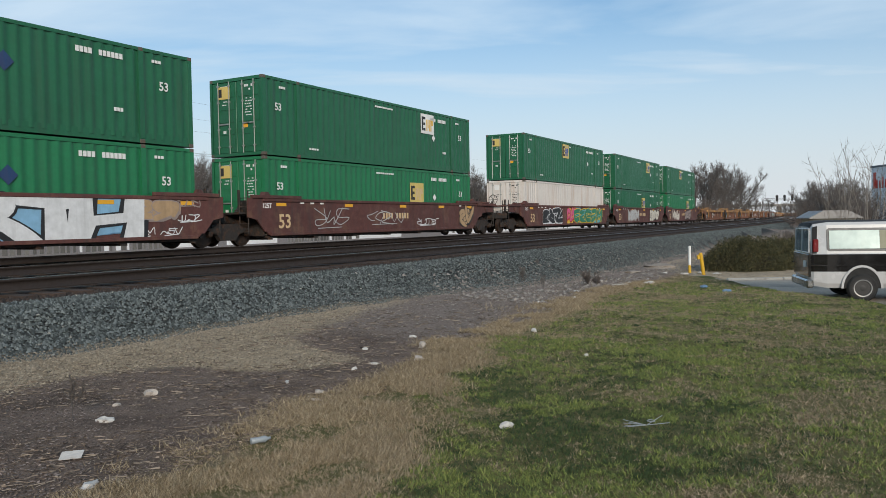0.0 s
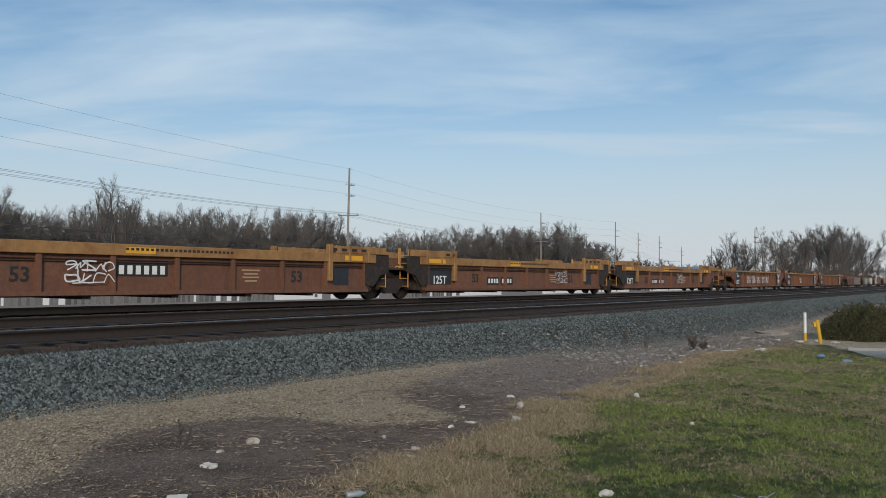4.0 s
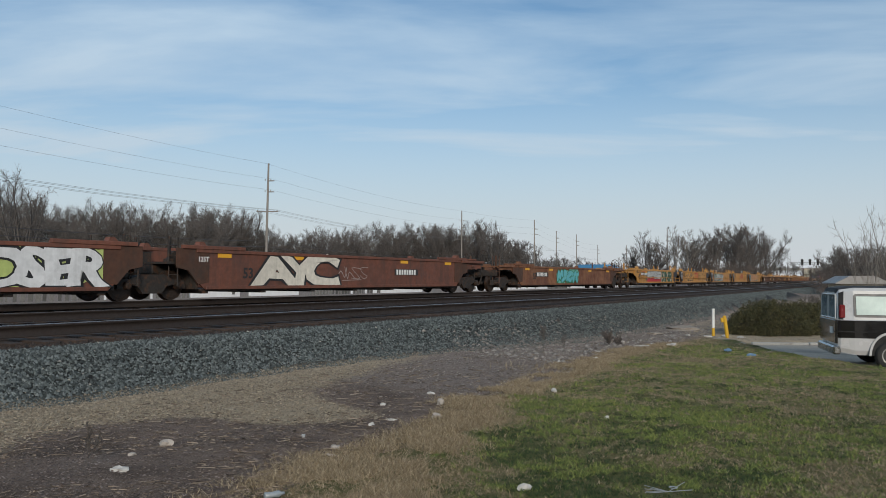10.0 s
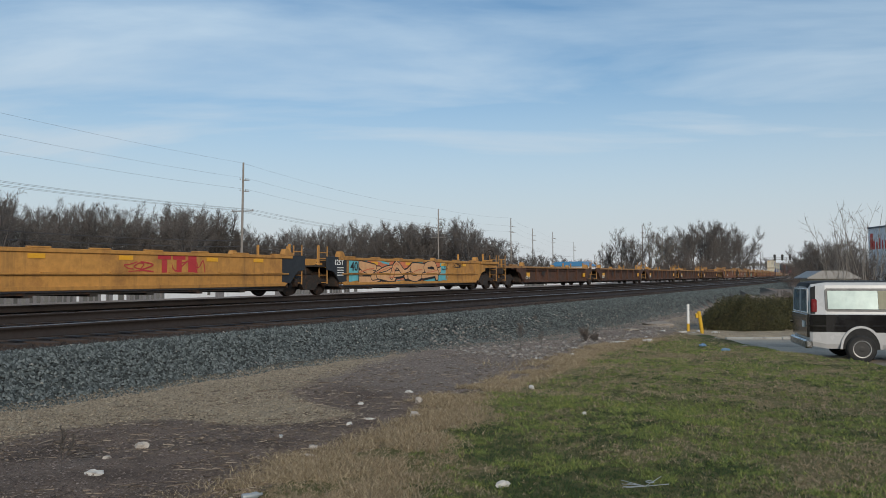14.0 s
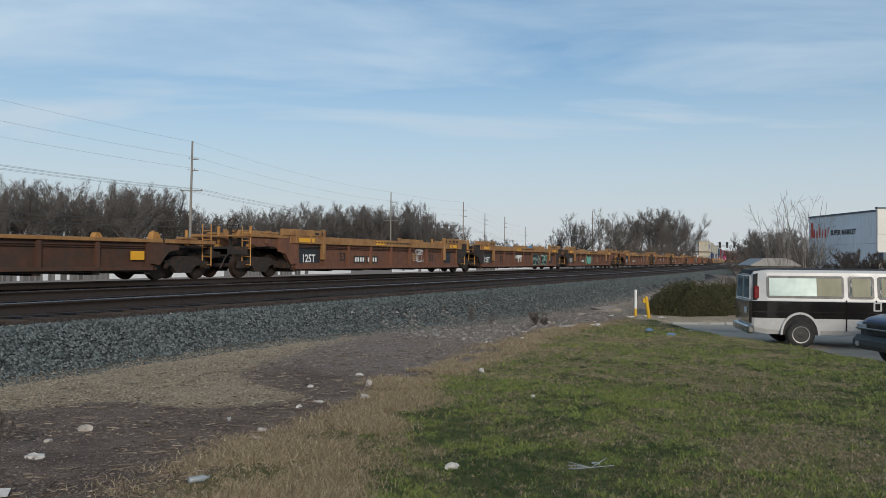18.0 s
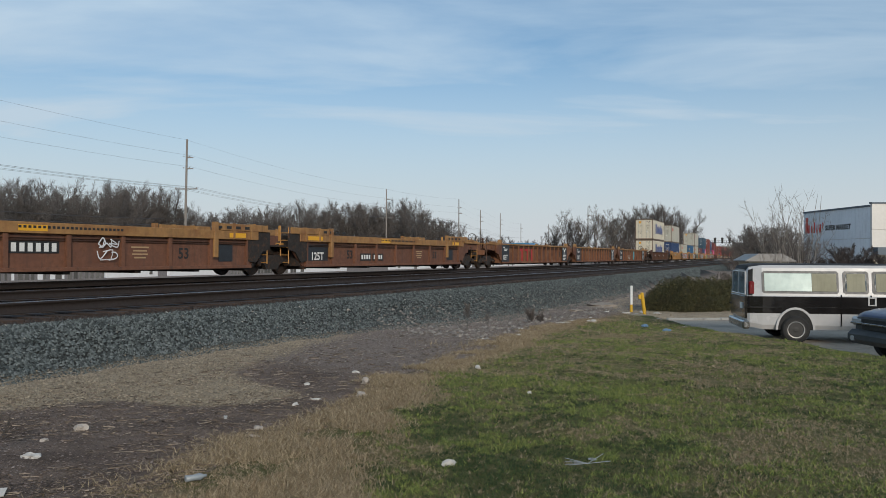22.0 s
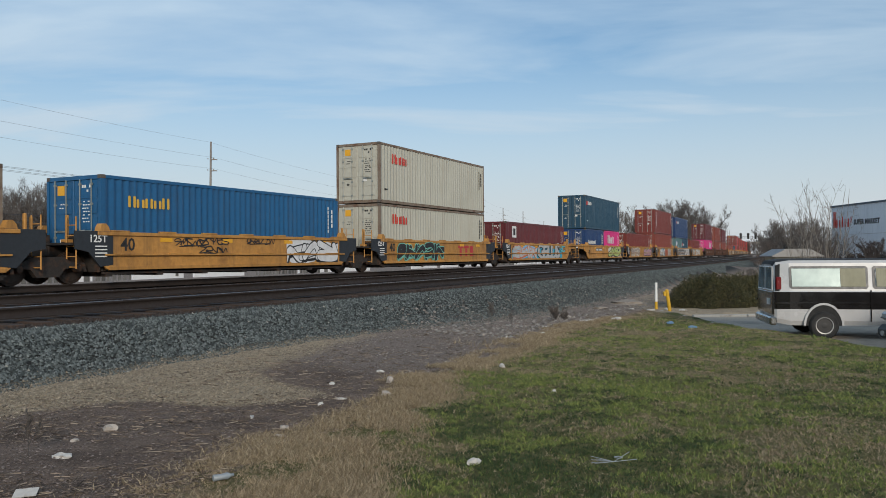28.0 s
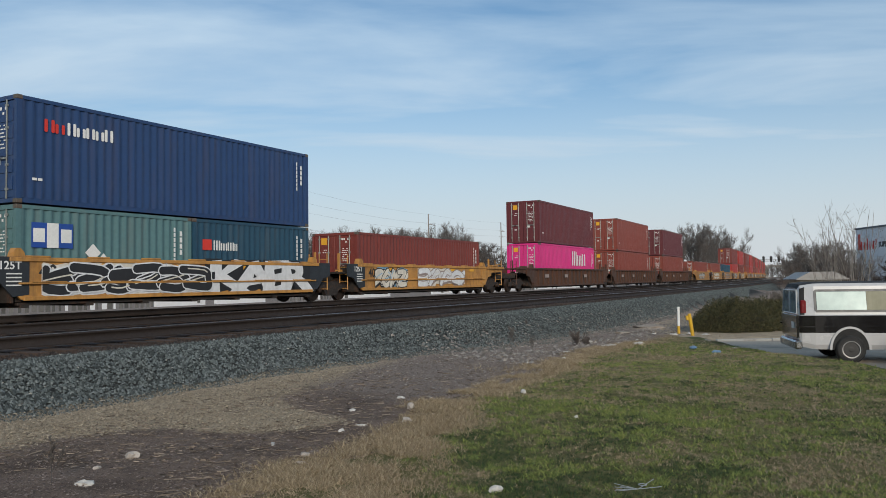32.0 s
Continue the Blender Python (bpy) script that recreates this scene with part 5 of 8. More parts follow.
    W = WAGONS

    def sp(i, x0, x1, fill, line, cells, back=None, lo=0.42, hi=None):
        k = KINDS[CONSIST[i][0]]
        spray(W[i], W[i]["cx"] + x0, W[i]["cx"] + x1, max(lo, k["zb"] + 0.05), (k["zt"] - 0.05 - k.get("band", 0)) if hi is None else hi, fill, line, 31 * i + cells + int(x0 * 7), cells, back, y=-HALF + (0.10 if k["ribs"] else 0) - 0.012)

    # spray paint, wagon by wagon
    paint_cloud(W[0], W[0]["cx"] - 4.6, W[0]["cx"] + 5.6, 0.40, 1.70, "ltblue", 2)
    piece(W[0], "EARTH", W[0]["cx"] - 2.6, W[0]["cx"] + 5.5, 0.40, 1.72, "white", "black", 5, y=-HALF - 0.022)
    sp(0, 5.7, 7.2, "tan", "fade", 2, None, 0.9)
    scrawl(W[0], W[0]["cx"] + 5.4, 0.42, 0.9, 0.35, "white", 41)
    scrawl(W[0], W[0]["cx"] + 6.6, 0.45, 0.7, 0.30, "white", 42)
    scrawl(W[0], W[0]["cx"] + 7.2, 0.85, 0.9, 0.30, "white", 43)
    scrawl(W[0], W[0]["cx"] + 7.0, 1.35, 1.1, 0.30, "fade", 44)
    sp(1, 6.6, 8.0, "tan", "black", 2)
    scrawl(W[1], W[1]["cx"] - 5.5, 0.55, 2.2, 0.9, "silver", 3)
    scrawl(W[1], W[1]["cx"] - 1.8, 0.65, 2.8, 0.7, "silver", 5)
    scrawl(W[1], W[1]["cx"] + 2.3, 0.55, 2.0, 0.4, "white", 8)
    sp(2, -5.4, -2.0, "black", "white", 3)
    sp(2, 0.6, 7.0, "green", "yellow", 5, "aqua")
    sp(2, -0.8, 0.8, "pink", "red", 2, "yellow")
    sp(3, -4.6, -1.2, "silver", "fade", 4)
    sp(3, 3.2, 6.6, "cream", "black", 4)
    sp(4, -6.0, -2.6, "cream", "fade", 3)
    sp(4, 1.0, 4.2, "fade", "black", 3)
    for i, x, m in ((5, -3.2, "white"), (6, 2.8, "silver"), (7, 1.0, "silver"), (9, -2.0, "white"), (8, -4.6, "white"), (8, -2.9, "white"), (8, -1.2, "white"), (8, 0.6, "white"), (8, 2.0, "white")):
        scrawl(W[i], W[i]["cx"] + x, 0.60, 1.2, 0.62, m, i + int(x * 3))
    piece(W[11], "PARTZ", W[11]["cx"] - 0.2, W[11]["cx"] + 6.6, 0.42, 1.56, "pewter", "black", 44, outer="white")
    scrawl(W[11], W[11]["cx"] - 3.4, 1.05, 1.5, 0.35, "black", 4)
    scrawl(W[11], W[11]["cx"] - 1.6, 0.50, 0.8, 0.30, "black", 14)
    for j in range(26):
        dots = random.Random(900 + j)
        dot(W[11], W[11]["cx"] + dots.uniform(-5.5, 7.7), dots.uniform(0.50, 1.40), dots.uniform(0.04, 0.10), ("tan", "pewter", "silver")[j % 3])
    sp(12, -5.2, -1.2, "sky", "yellow", 4, "sky")
    scrawl(W[12], W[12]["cx"] - 1.0, 0.6, 1.2, 0.8, "lime", 15)
    scrawl(W[12], W[12]["cx"] - 6.0, 0.8, 0.7, 0.7, "lime", 16)
    stencil(W[12], W[12]["cx"] + 2.2, 1.12, 2.3, 0.62, "spray_ochre", name="paint_patch")
    logo_bars(W[12], W[12]["cx"] + 2.2, 1.12, 1.5, 0.45, "spray_cream", y=-HALF - 0.018)
    paint_cloud(W[12], W[12]["cx"] + 3.5, W[12]["cx"] + 8.0, 0.45, 1.55, "lime", 12)
    piece(W[12], "NOSER", W[12]["cx"] + 3.7, W[12]["cx"] + 7.9, 0.45, 1.55, "white", "black", 52)
    piece(W[13], "AYC", W[13]["cx"] - 5.4, W[13]["cx"] - 1.6, 0.42, 1.62, "cream", "black", 8)
    scrawl(W[13], W[13]["cx"] - 1.2, 0.60, 1.8, 0.6, "fade", 6)
    sp(14, -2.6, 1.0, "aqua", "green", 4, "mint")
    # the first run of short yellow wagons
    paint_cloud(W[15], W[15]["cx"] - 3.6, W[15]["cx"] + 1.1, 0.44, 1.10, "red", 3)
    paint_cloud(W[15], W[15]["cx"] - 3.3, W[15]["cx"] + 1.0, 0.90, 1.56, "silver", 4)
    sp(15, -3.3, 0.9, "silver", "pewter", 4, None, 0.72)
    piece(W[15], "SINSR", W[15]["cx"] + 1.35, W[15]["cx"] + 5.1, 0.46, 1.50, "bottle", "cream", 15)
    scrawl(W[15], W[15]["cx"] - 6.7, 1.22, 0.9, 0.34, "black", 24)
    scrawl(W[15], W[15]["cx"] - 5.0, 1.30, 1.4, 0.24, "coral", 25)
    scrawl(W[15], W[15]["cx"] - 3.9, 0.60, 0.5, 0.50, "green", 27)
    scrawl(W[15], W[15]["cx"] + 1.1, 1.25, 0.5, 0.28, "black", 26)
    sp(16, -4.9, -0.9, "ochre", "black", 3)
    piece(W[16], "CAMEL", W[16]["cx"] + 1.7, W[16]["cx"] + 5.6, 0.50, 1.50, "ochre", "black", 3)
    sp(17, -5.0, 0.8, "silver", "black", 6, "mint")
    piece(W[17], "CAMEL", W[17]["cx"] + 1.0, W[17]["cx"] + 5.2, 0.45, 1.50, "ochre", "coral", 13)
    scrawl(W[18], W[18]["cx"] - 1.0, 0.9, 0.9, 0.35, "red", 5)
    scrawl(W[18], W[18]["cx"] + 0.8, 0.85, 1.2, 0.5, "red", 7)
    paint_cloud(W[19], W[19]["cx"] - 5.7, W[19]["cx"] + 2.6, 0.46, 1.52, "aqua", 19)
    sp(19, -4.9, 1.9, "peach", "black", 5, "coral")
    scrawl(W[19], W[19]["cx"] + 2.2, 1.05, 0.6, 0.40, "black", 31)
    scrawl(W[19], W[19]["cx"] + 3.4, 1.15, 1.0, 0.30, "black", 32)
    scrawl(W[19], W[19]["cx"] + 2.2, 0.52, 0.5, 0.25, "aqua", 33)
    scrawl(W[25], W[25]["cx"] + 2.6, 0.6, 0.8, 0.7, "white", 12)
    sp(26, 2.3, 5.6, "black", "mint", 4, "white")
    sp(27, -2.0, 0.4, "mint", "green", 3, None)
    scrawl(W[28], W[28]["cx"] + 3.2, 0.6, 0.9, 0.8, "silver", 2)
    scrawl(W[29], W[29]["cx"] + 1.0, 0.6, 0.7, 0.7, "white", 9)
    logo_bars(W[31], W[31]["cx"] - 2.3, 0.92, 3.6, 1.0, "spray_red", y=-HALF + 0.085)
    logo_bars(W[38], W[38]["cx"] + 3.0, 1.0, 2.2, 0.6, "spray_red")
    logo_bars(W[26], W[26]["cx"] - 0.4, 0.86, 1.6, 0.5, "spray_cream", y=-HALF + 0.085)
    logo_bars(W[42], W[42]["cx"] + 0.5, 0.85, 1.9, 0.7, "spray_red", y=-HALF - 0.010)
    scrawl(W[33], W[33]["cx"] - 3.4, 0.5, 1.6, 0.5, "cream", 6)
    sp(33, 0.2, 1.6, "aqua", "sky", 2)
    # the loaded short yellow wagons
    sp(36, -4.6, 2.0, "silver", "black", 5, "pink")
    sp(36, 1.9, 3.6, "red", "fade", 3)
    sp(37, 2.4, 5.6, "white", "black", 3, "white")
    scrawl(W[37], W[37]["cx"] - 3.4, 1.10, 1.4, 0.30, "black", 4)
    scrawl(W[37], W[37]["cx"] - 2.3, 0.85, 1.3, 0.62, "black", 7)
    scrawl(W[37], W[37]["cx"] + 0.0, 1.20, 1.5, 0.28, "black", 9)
    sp(38, -4.8, 0.0, "black", "mint", 5)
    paint_cloud(W[39], W[39]["cx"] - 5.6, W[39]["cx"] + 4.9, 0.42, 1.30, "sky", 6)
    sp(39, -5.4, -1.0, "silver", "coral", 3, "ltblue")
    piece(W[39], "GELUS", W[39]["cx"] - 0.5, W[39]["cx"] + 4.2, 0.46, 1.60, "silver", "black", 21, y=-HALF - 0.03)
    piece(W[39], "CC", W[39]["cx"] + 4.5, W[39]["cx"] + 5.4, 0.95, 1.5, "aqua", "black", 25, y=-HALF - 0.03)
    sp(40, 0.8, 5.4, "lime", "black", 4, "cream")
    sp(41, -5.0, -1.0, "fade", "cream", 5)
    sp(41, 1.4, 5.4, "rose", "black", 4, "lime")
    sp(42, -4.0, -0.8, "white", "black", 4, "ltblue")
    sp(42, 1.6, 3.6, "silver", "fade", 2, "silver")
    sp(43, -5.4, 0.6, "black", "white", 6, "cream")
    paint_cloud(W[43], W[43]["cx"] + 0.7, W[43]["cx"] + 5.9, 0.42, 1.62, "black", 9)
    piece(W[43], "KAER", W[43]["cx"] + 0.9, W[43]["cx"] + 5.7, 0.45, 1.60, "white", "black", 33, y=-HALF - 0.03)
    sp(44, -5.0, -2.4, "cream", "black", 4, "ltblue")
    sp(44, -1.2, 3.6, "white", "fade", 4, "cream")
    for i in range(48, len(W)):
        sp(i, -4.0, 1.0 + i % 3, ("silver", "cream", "fade")[i % 3], "black", 4)

    # loads
    top = 0.36 + 2.92
    load(0, green(1, -7.9, "white_mark", paint="fresh_green_box")); load(0, green(2, -7.9, "white_mark"), z=top)
    load(1, green(3, 1.9, "sign_yellow", True, "fresh_green_box")); load(1, green(4, 3.0, "white_mark"), z=top)
    load(2, build_box(16.15, 2.89, "white_box", "white 53-foot container streaked with rust")); load(2, green(5, -1.2), z=top)
    load(3, green(6, 0.7, "sign_yellow", True)); load(3, green(7, 2.6), z=top)
    load(4, green(8, 2.7, "sign_yellow", True, "fresh_green_box")); load(4, green(9, -1.5), z=top)
    for z in (0.36, top):
        b = plain_box(12.19, 2.89, "matson_box", "ivory corrugated container with large blue lettering")
        word(b, -3.3, 0.90, 1.40, (1.10, 0.72, 0.45, 0.62, 0.74, 0.66), "blue_mark", 1.22, 0.14)
        load(34, b, 0, z)

    def redsign(lab="pale grey corrugated container with a red maker's sign"):
        b = plain_box(12.19, 2.89, "beige_box", lab)
        word(b, -4.9, 1.95, 0.48, (0.75, 0.75, 0.70, 0.55), "red_mark", 1.22, 0.06)
        return b
    b = plain_box(12.19, 2.89, "navy_box", "navy-blue corrugated container with a white sign")
    word(b, 1.2, 0.95, 0.55, (0.7, 0.8, 0.7, 0.5, 0.6, 0.7), "white_mark", 1.22)
    load(35, b); load(35, redsign(), z=top)
    load(36, redsign())
    b = plain_box(12.19, 2.89, "blue_box", "blue corrugated container with a gold maker's sign")
    word(b, -5.1, 1.95, 0.36, (0.8, 0.85, 0.85, 0.85, 0.85), "gold_mark", 1.22, 0.1)
    load(37, b)
    load(38, redsign()); load(38, redsign(), z=top)
    b = plain_box(12.19, 2.59, "maroon_box", "maroon corrugated container with a small white sign")
    badge(b, -5.0, 1.55, 0.75, 0.75, "white_mark", ((0.25, 0.5, 0.2, 0.6, "black_mark"),), 1.22)
    load(39, b)
    b = plain_box(6.06, 2.59, "navy_box", "short navy-blue container with white wings")
    word(b, -2.2, 1.30, 0.34, (0.85, 0.85, 0.4, 0.8, 0.85, 0.85, 0.8, 0.4, 0.8), "white_mark", 1.22, 0.05)
    load(40, b, -3.06)
    b = plain_box(6.06, 2.59, "pink_box", "short magenta container with a white sign")
    word(b, -1.6, 1.40, 0.80, (0.95, 0.85, 0.75), "white_mark", 1.22)
    load(40, b, 3.06)
    b = plain_box(12.19, 2.89, "teal_box", "dark teal corrugated container with a white sign")
    word(b, -5.3, 2.05, 0.34, (0.9, 0.9, 0.9, 0.4), "white_mark", 1.22, 0.08)
    small_bars(b, -5.75, 2.05, 1, 0.4, 0.34, "red_mark", 1.22)
    load(40, b, 0, 0.36 + 2.62)
    load(41, plain_box(12.19, 2.59, "red_box", "plain brick-red corrugated container"))
    load(42, plain_box(12.19, 2.89, "orange_box", "faded orange-red corrugated container"))
    b = plain_box(12.19, 2.89, "red_box", "brick-red corrugated container with white upright lettering")
    small_bars(b, -5.3, 2.55, 6, 0.24, 0.20, "white_mark", 1.22, True)
    load(42, b, z=top)
    b = plain_box(6.06, 2.59, "grey_teal_box", "short faded-teal container with a blue and white sign")
    badge(b, -2.6, 1.45, 1.25, 0.68, "blue_mark", ((0.04, 0.27, 0.22, 0.55, "white_mark"), (0.36, 0.28, 0.0, 1.0, "white_mark"), (0.70, 0.26, 0.22, 0.55, "white_mark")), 1.22)
    diamond(b, -0.7, 1.35, 0.26, 1.22)
    diamond(b, -0.35, 1.1, 0.24, 1.22)
    load(43, b, -3.06)
    b = plain_box(6.06, 2.59, "teal_box", "short dark teal container with a white sign")
    word(b, -2.1, 1.55, 0.34, (0.9, 0.9, 0.9, 0.4), "white_mark", 1.22, 0.08)
    small_bars(b, -2.6, 1.55, 1, 0.42, 0.36, "red_mark", 1.22)
    load(43, b, 3.06)
    b = plain_box(12.19, 2.89, "navy_box", "navy-blue corrugated container with a red and white sign")
    word(b, -5.3, 2.0, 0.36, (0.85, 0.8), "red_mark", 1.22, 0.06)
    word(b, -4.6, 2.0, 0.36, (0.75, 0.8, 0.8, 0.8, 0.8), "white_mark", 1.22, 0.06)
    load(43, b, 0, 0.36 + 2.62)
    load(44, plain_box(12.19, 2.59, "red_box", "plain brick-red corrugated container"))
    b = plain_box(12.19, 2.89, "pink_box", "magenta corrugated container with a large white sign")
    word(b, 0.6, 1.40, 1.10, (0.95, 0.95, 0.75), "white_mark", 1.22)
    load(45, b); load(45, plain_box(12.19, 2.89, "maroon_box", "plain dark maroon corrugated container"), z=top)
    load(46, plain_box(12.19, 2.89, "orange_box", "faded orange-red corrugated container")); load(46, plain_box(12.19, 2.89, "orange_box", "faded orange-red corrugated container"), z=top)
    load(47, plain_box(12.19, 2.89, "orange_box", "faded orange-red corrugated container")); load(47, plain_box(12.19, 2.89, "maroon_box", "plain dark maroon corrugated container"), z=top)
    for j, m in enumerate(("orange_box", "orange_box", "teal_box")):
        load(48 + j, plain_box(12.19, 2.59, m, "corrugated container standing singly on its wagon"))
    for j in range(51, len(CONSIST)):
        m = ("bright_red_box", "red_box", "orange_box")[j % 3]
        load(j, plain_box(12.19, 2.89, m, "bright red corrugated shipping container")); load(j, plain_box(12.19, 2.89, ("bright_red_box", "red_box")[j % 2], "bright red corrugated shipping container"), z=top)


TIMES = [float(t) for t in range(33)]


def wagon_pose(i, t):
    g = gone(t)
    x0, y0, _ = on_line(JOINTS[i] - g, CEN)
    x1, y1, _ = on_line(JOINTS[i + 1] - g, CEN)
    return pose((x0 + x1) / 2, (y0 + y1) / 2, RAIL_Z, 0, 0, math.degrees(math.atan2(y1 - y0, x1 - x0)))


def motions():
    """The train draws past along the curve."""
    rows = [[(t, wagon_pose(i, t)) for t in TIMES] for i in range(len(WAGONS))]
    for car, r in zip(WAGONS, rows):
        walk(car, r)
    for i, b, dx, z in LOADS:
        off = pose(WAGONS[i]["cx"] + dx, 0, z)
        walk(b, [(t, m @ off) for t, m in rows[i]])


build_ground()
build_lot()
build_tracks()
M["fade_mark"] = M["spray_fade"]
build_train()
# ---------------------------------------------------------------- loose ground cover
def patch(x, y, sc, k=0.0):
    """A soft random field between 0 and 1."""
    v = 0
    for f, w, px, py in ((1.0, 0.5, 0.3, 1.7), (2.3, 0.3, 4.1, 0.2), (5.1, 0.2, 2.2, 3.3)):
        v = v + w * np.sin(x * sc * f + px + k + 1.7 * np.sin(y * sc * f * 0.6 + py)) * np.cos(y * sc * f * 1.1 + py + k * 2 + 1.3 * np.sin(x * sc * f * 0.7))
    return 0.5 + 0.5 * v


def fan(rng, n, near, far, half=40.0, power=1.0):
    """Places before the camera, thinning with distance."""
    az = np.radians(rng.uniform(-half, half, n))
    r = near * (far / near) ** (rng.uniform(0, 1, n) ** power)
    return np.sin(az) * r, np.cos(az) * r, r


def blades(rng, x, y, h, w, lean, name, mat):
    n = len(x)
    z = ground_z(x, y) - 0.006
    yaw, la, lm = rng.uniform(0, 2 * np.pi, n), rng.uniform(0, 2 * np.pi, n), rng.uniform(0.2, 1, n) * lean
    dx, dy = np.cos(yaw) * w / 2, np.sin(yaw) * w / 2
    tx, ty = np.cos(la) * lm * h, np.sin(la) * lm * h
    V = np.empty((n, 3, 3))
    V[:, 0] = np.stack([x - dx, y - dy, z], -1)
    V[:, 1] = np.stack([x + dx, y + dy, z], -1)
    V[:, 2] = np.stack([x + tx, y + ty, z + h * (1 - 0.3 * lm)], -1)
    F = np.arange(n * 3).reshape(n, 3)
    return raw(name, V.reshape(-1, 3), F, mat)


def in_lawn(x, y):
    e, a = across(x, y)
    lot = ((x > 8.55) & (y < 27.4)) | ((x > 8.1) & (y > 26.2))
    return lawn_edge(a) - e, a, lot


def build_grass():
    rng = np.random.default_rng(5)
    gm = island("lawn_grass_blade", (0.066, 0.101, 0.024), (0.330, 0.362, 0.092), 0.8, (0.170, 0.216, 0.053))
    dm = island("straw_grass_blade", (0.15, 0.110, 0.064), (0.50, 0.41, 0.275), 0.85, (0.31, 0.245, 0.155))
    km = island("dark_lawn_grass_blade", (0.016, 0.034, 0.009), (0.070, 0.110, 0.027), 0.8, (0.034, 0.064, 0.016))
    # tufts of seven blades, each tuft of one kind; thinner where the lawn runs on behind the viewer
    x, y, r = fan(rng, 165000, 3.5, 36.0, 40, 0.8)
    x2, y2 = rng.uniform(-14, 9, 26000), rng.uniform(-14, 12, 26000)
    k = (np.hypot(x2, y2) < 3.6) | (np.abs(np.degrees(np.arctan2(x2, y2))) > 39.5)
    x, y = np.concatenate([x, x2[k]]), np.concatenate([y, y2[k]])
    r = np.maximum(np.hypot(x, y), 3.5)
    d, a, lot = in_lawn(x, y)
    wob = (patch(x, y, 1.3) - 0.5) * 1.4 + (patch(x, y, 5.5, 3) - 0.5) * 0.7
    keep = (d + wob * 0.5 > 0.0) & ~lot
    x, y, r, d, wob = x[keep], y[keep], r[keep], d[keep], wob[keep]
    e, a = across(x, y)
    inward = green_edge(a) - e + wob * 0.55
    straw = np.clip(0.62 - inward / 0.55, 0, 0.97) + np.clip((patch(x, y, 0.42, 2) - 0.46) * 2.6, 0, 0.42) + 0.03 + np.clip((patch(x, y, 1.7, 4) - 0.50) * 2.6, 0, 0.45) + np.clip((patch(x, y, 4.4, 9) - 0.60) * 4.0, 0, 0.55) + 0.14 * smooth(10, 22, np.hypot(x, y))
    deep = np.clip(0.34 + (0.50 - patch(x, y, 0.55, 8)) * 2.0 + (0.48 - patch(x, y, 1.9, 8)) * 1.8 + (0.49 - patch(x, y, 6.5, 5)) * 3.2 - 0.10 * smooth(8, 16, np.hypot(x, y)), 0.04, 0.95)
    u, v = rng.uniform(0, 1, len(x)), rng.uniform(0, 1, len(x))
    dry = u < straw
    for nm, k, mt, lab, lean, h0, h1 in (("lawn_grass", ~dry & (v > deep), gm, "short green lawn grass, patchy and worn", 1.4, 0.016, 0.046),
                                         ("dark_grass", ~dry & (v <= deep), km, "darker green clumps of grass in the lawn", 1.2, 0.012, 0.034),
                                         ("dry_grass", dry, dm, "straw-coloured dry grass along the lawn's edge", 1.9, 0.010, 0.032)):
        n = int(k.sum()) * 7
        tx, ty, tr = np.repeat(x[k], 7), np.repeat(y[k], 7), np.repeat(r[k], 7)
        rad = (0.016 + 0.0022 * tr) * np.repeat(rng.uniform(0.5, 1.4, k.sum()), 7)
        ang, q = rng.uniform(0, 6.28, n), np.sqrt(rng.uniform(0, 1, n)) * rad
        h = rng.uniform(h0, h1, n) * np.repeat(rng.uniform(0.6, 1.4, k.sum()), 7) * (1 + 0.02 * tr)
        tagged(new(nm, blades(rng, tx + np.cos(ang) * q, ty + np.sin(ang) * q, h, 0.0042 + 0.0008 * tr, lean, nm, mt)), lab, "grass", kind="stuff")
    # longer matted straw along the edge itself
    n = 170000
    a = 2.0 * 13.0 ** rng.uniform(0, 1, n)
    u = rng.uniform(0, 1, n)
    e = lawn_edge(a) * (1 - u) + (green_edge(a) + 0.1) * u + rng.normal(0, 0.18, n)
    w = e + (np.interp(a, _A, _W) - LAT)
    x, y = w * NV[0] + a * AV[0], w * NV[1] + a * AV[1]
    k = (patch(x, y, 2.4, 6) + 0.25 * (patch(x, y, 9.0, 1) - 0.5) > 0.40) & (y > 2.5)
    x, y = x[k], y[k]
    r = np.hypot(x, y)
    tagged(new("straw_mat", blades(rng, x, y, rng.uniform(0.025, 0.085, len(x)), 0.0045 + 0.0007 * r, 1.6, "straw_mat", dm)), "matted dead straw between the lawn and the dirt", "grass", kind="stuff")
    # tufts and dead weeds farther along the foot of the bank
    x, y, r = fan(rng, 26000, 14, 90, 32, 0.9)
    e, a = across(x, y)
    k = (e > 4.8) & (e < 8.3) & (patch(x, y, 0.9, 7) > 0.60) & (a > 13)
    tagged(new("dry_weeds", blades(rng, x[k], y[k], rng.uniform(0.04, 0.22, k.sum()), 0.008 + 0.0005 * r[k], 1.2, "dry_weeds", dm)), "pale dead weeds at the foot of the bank", "weeds", kind="stuff")


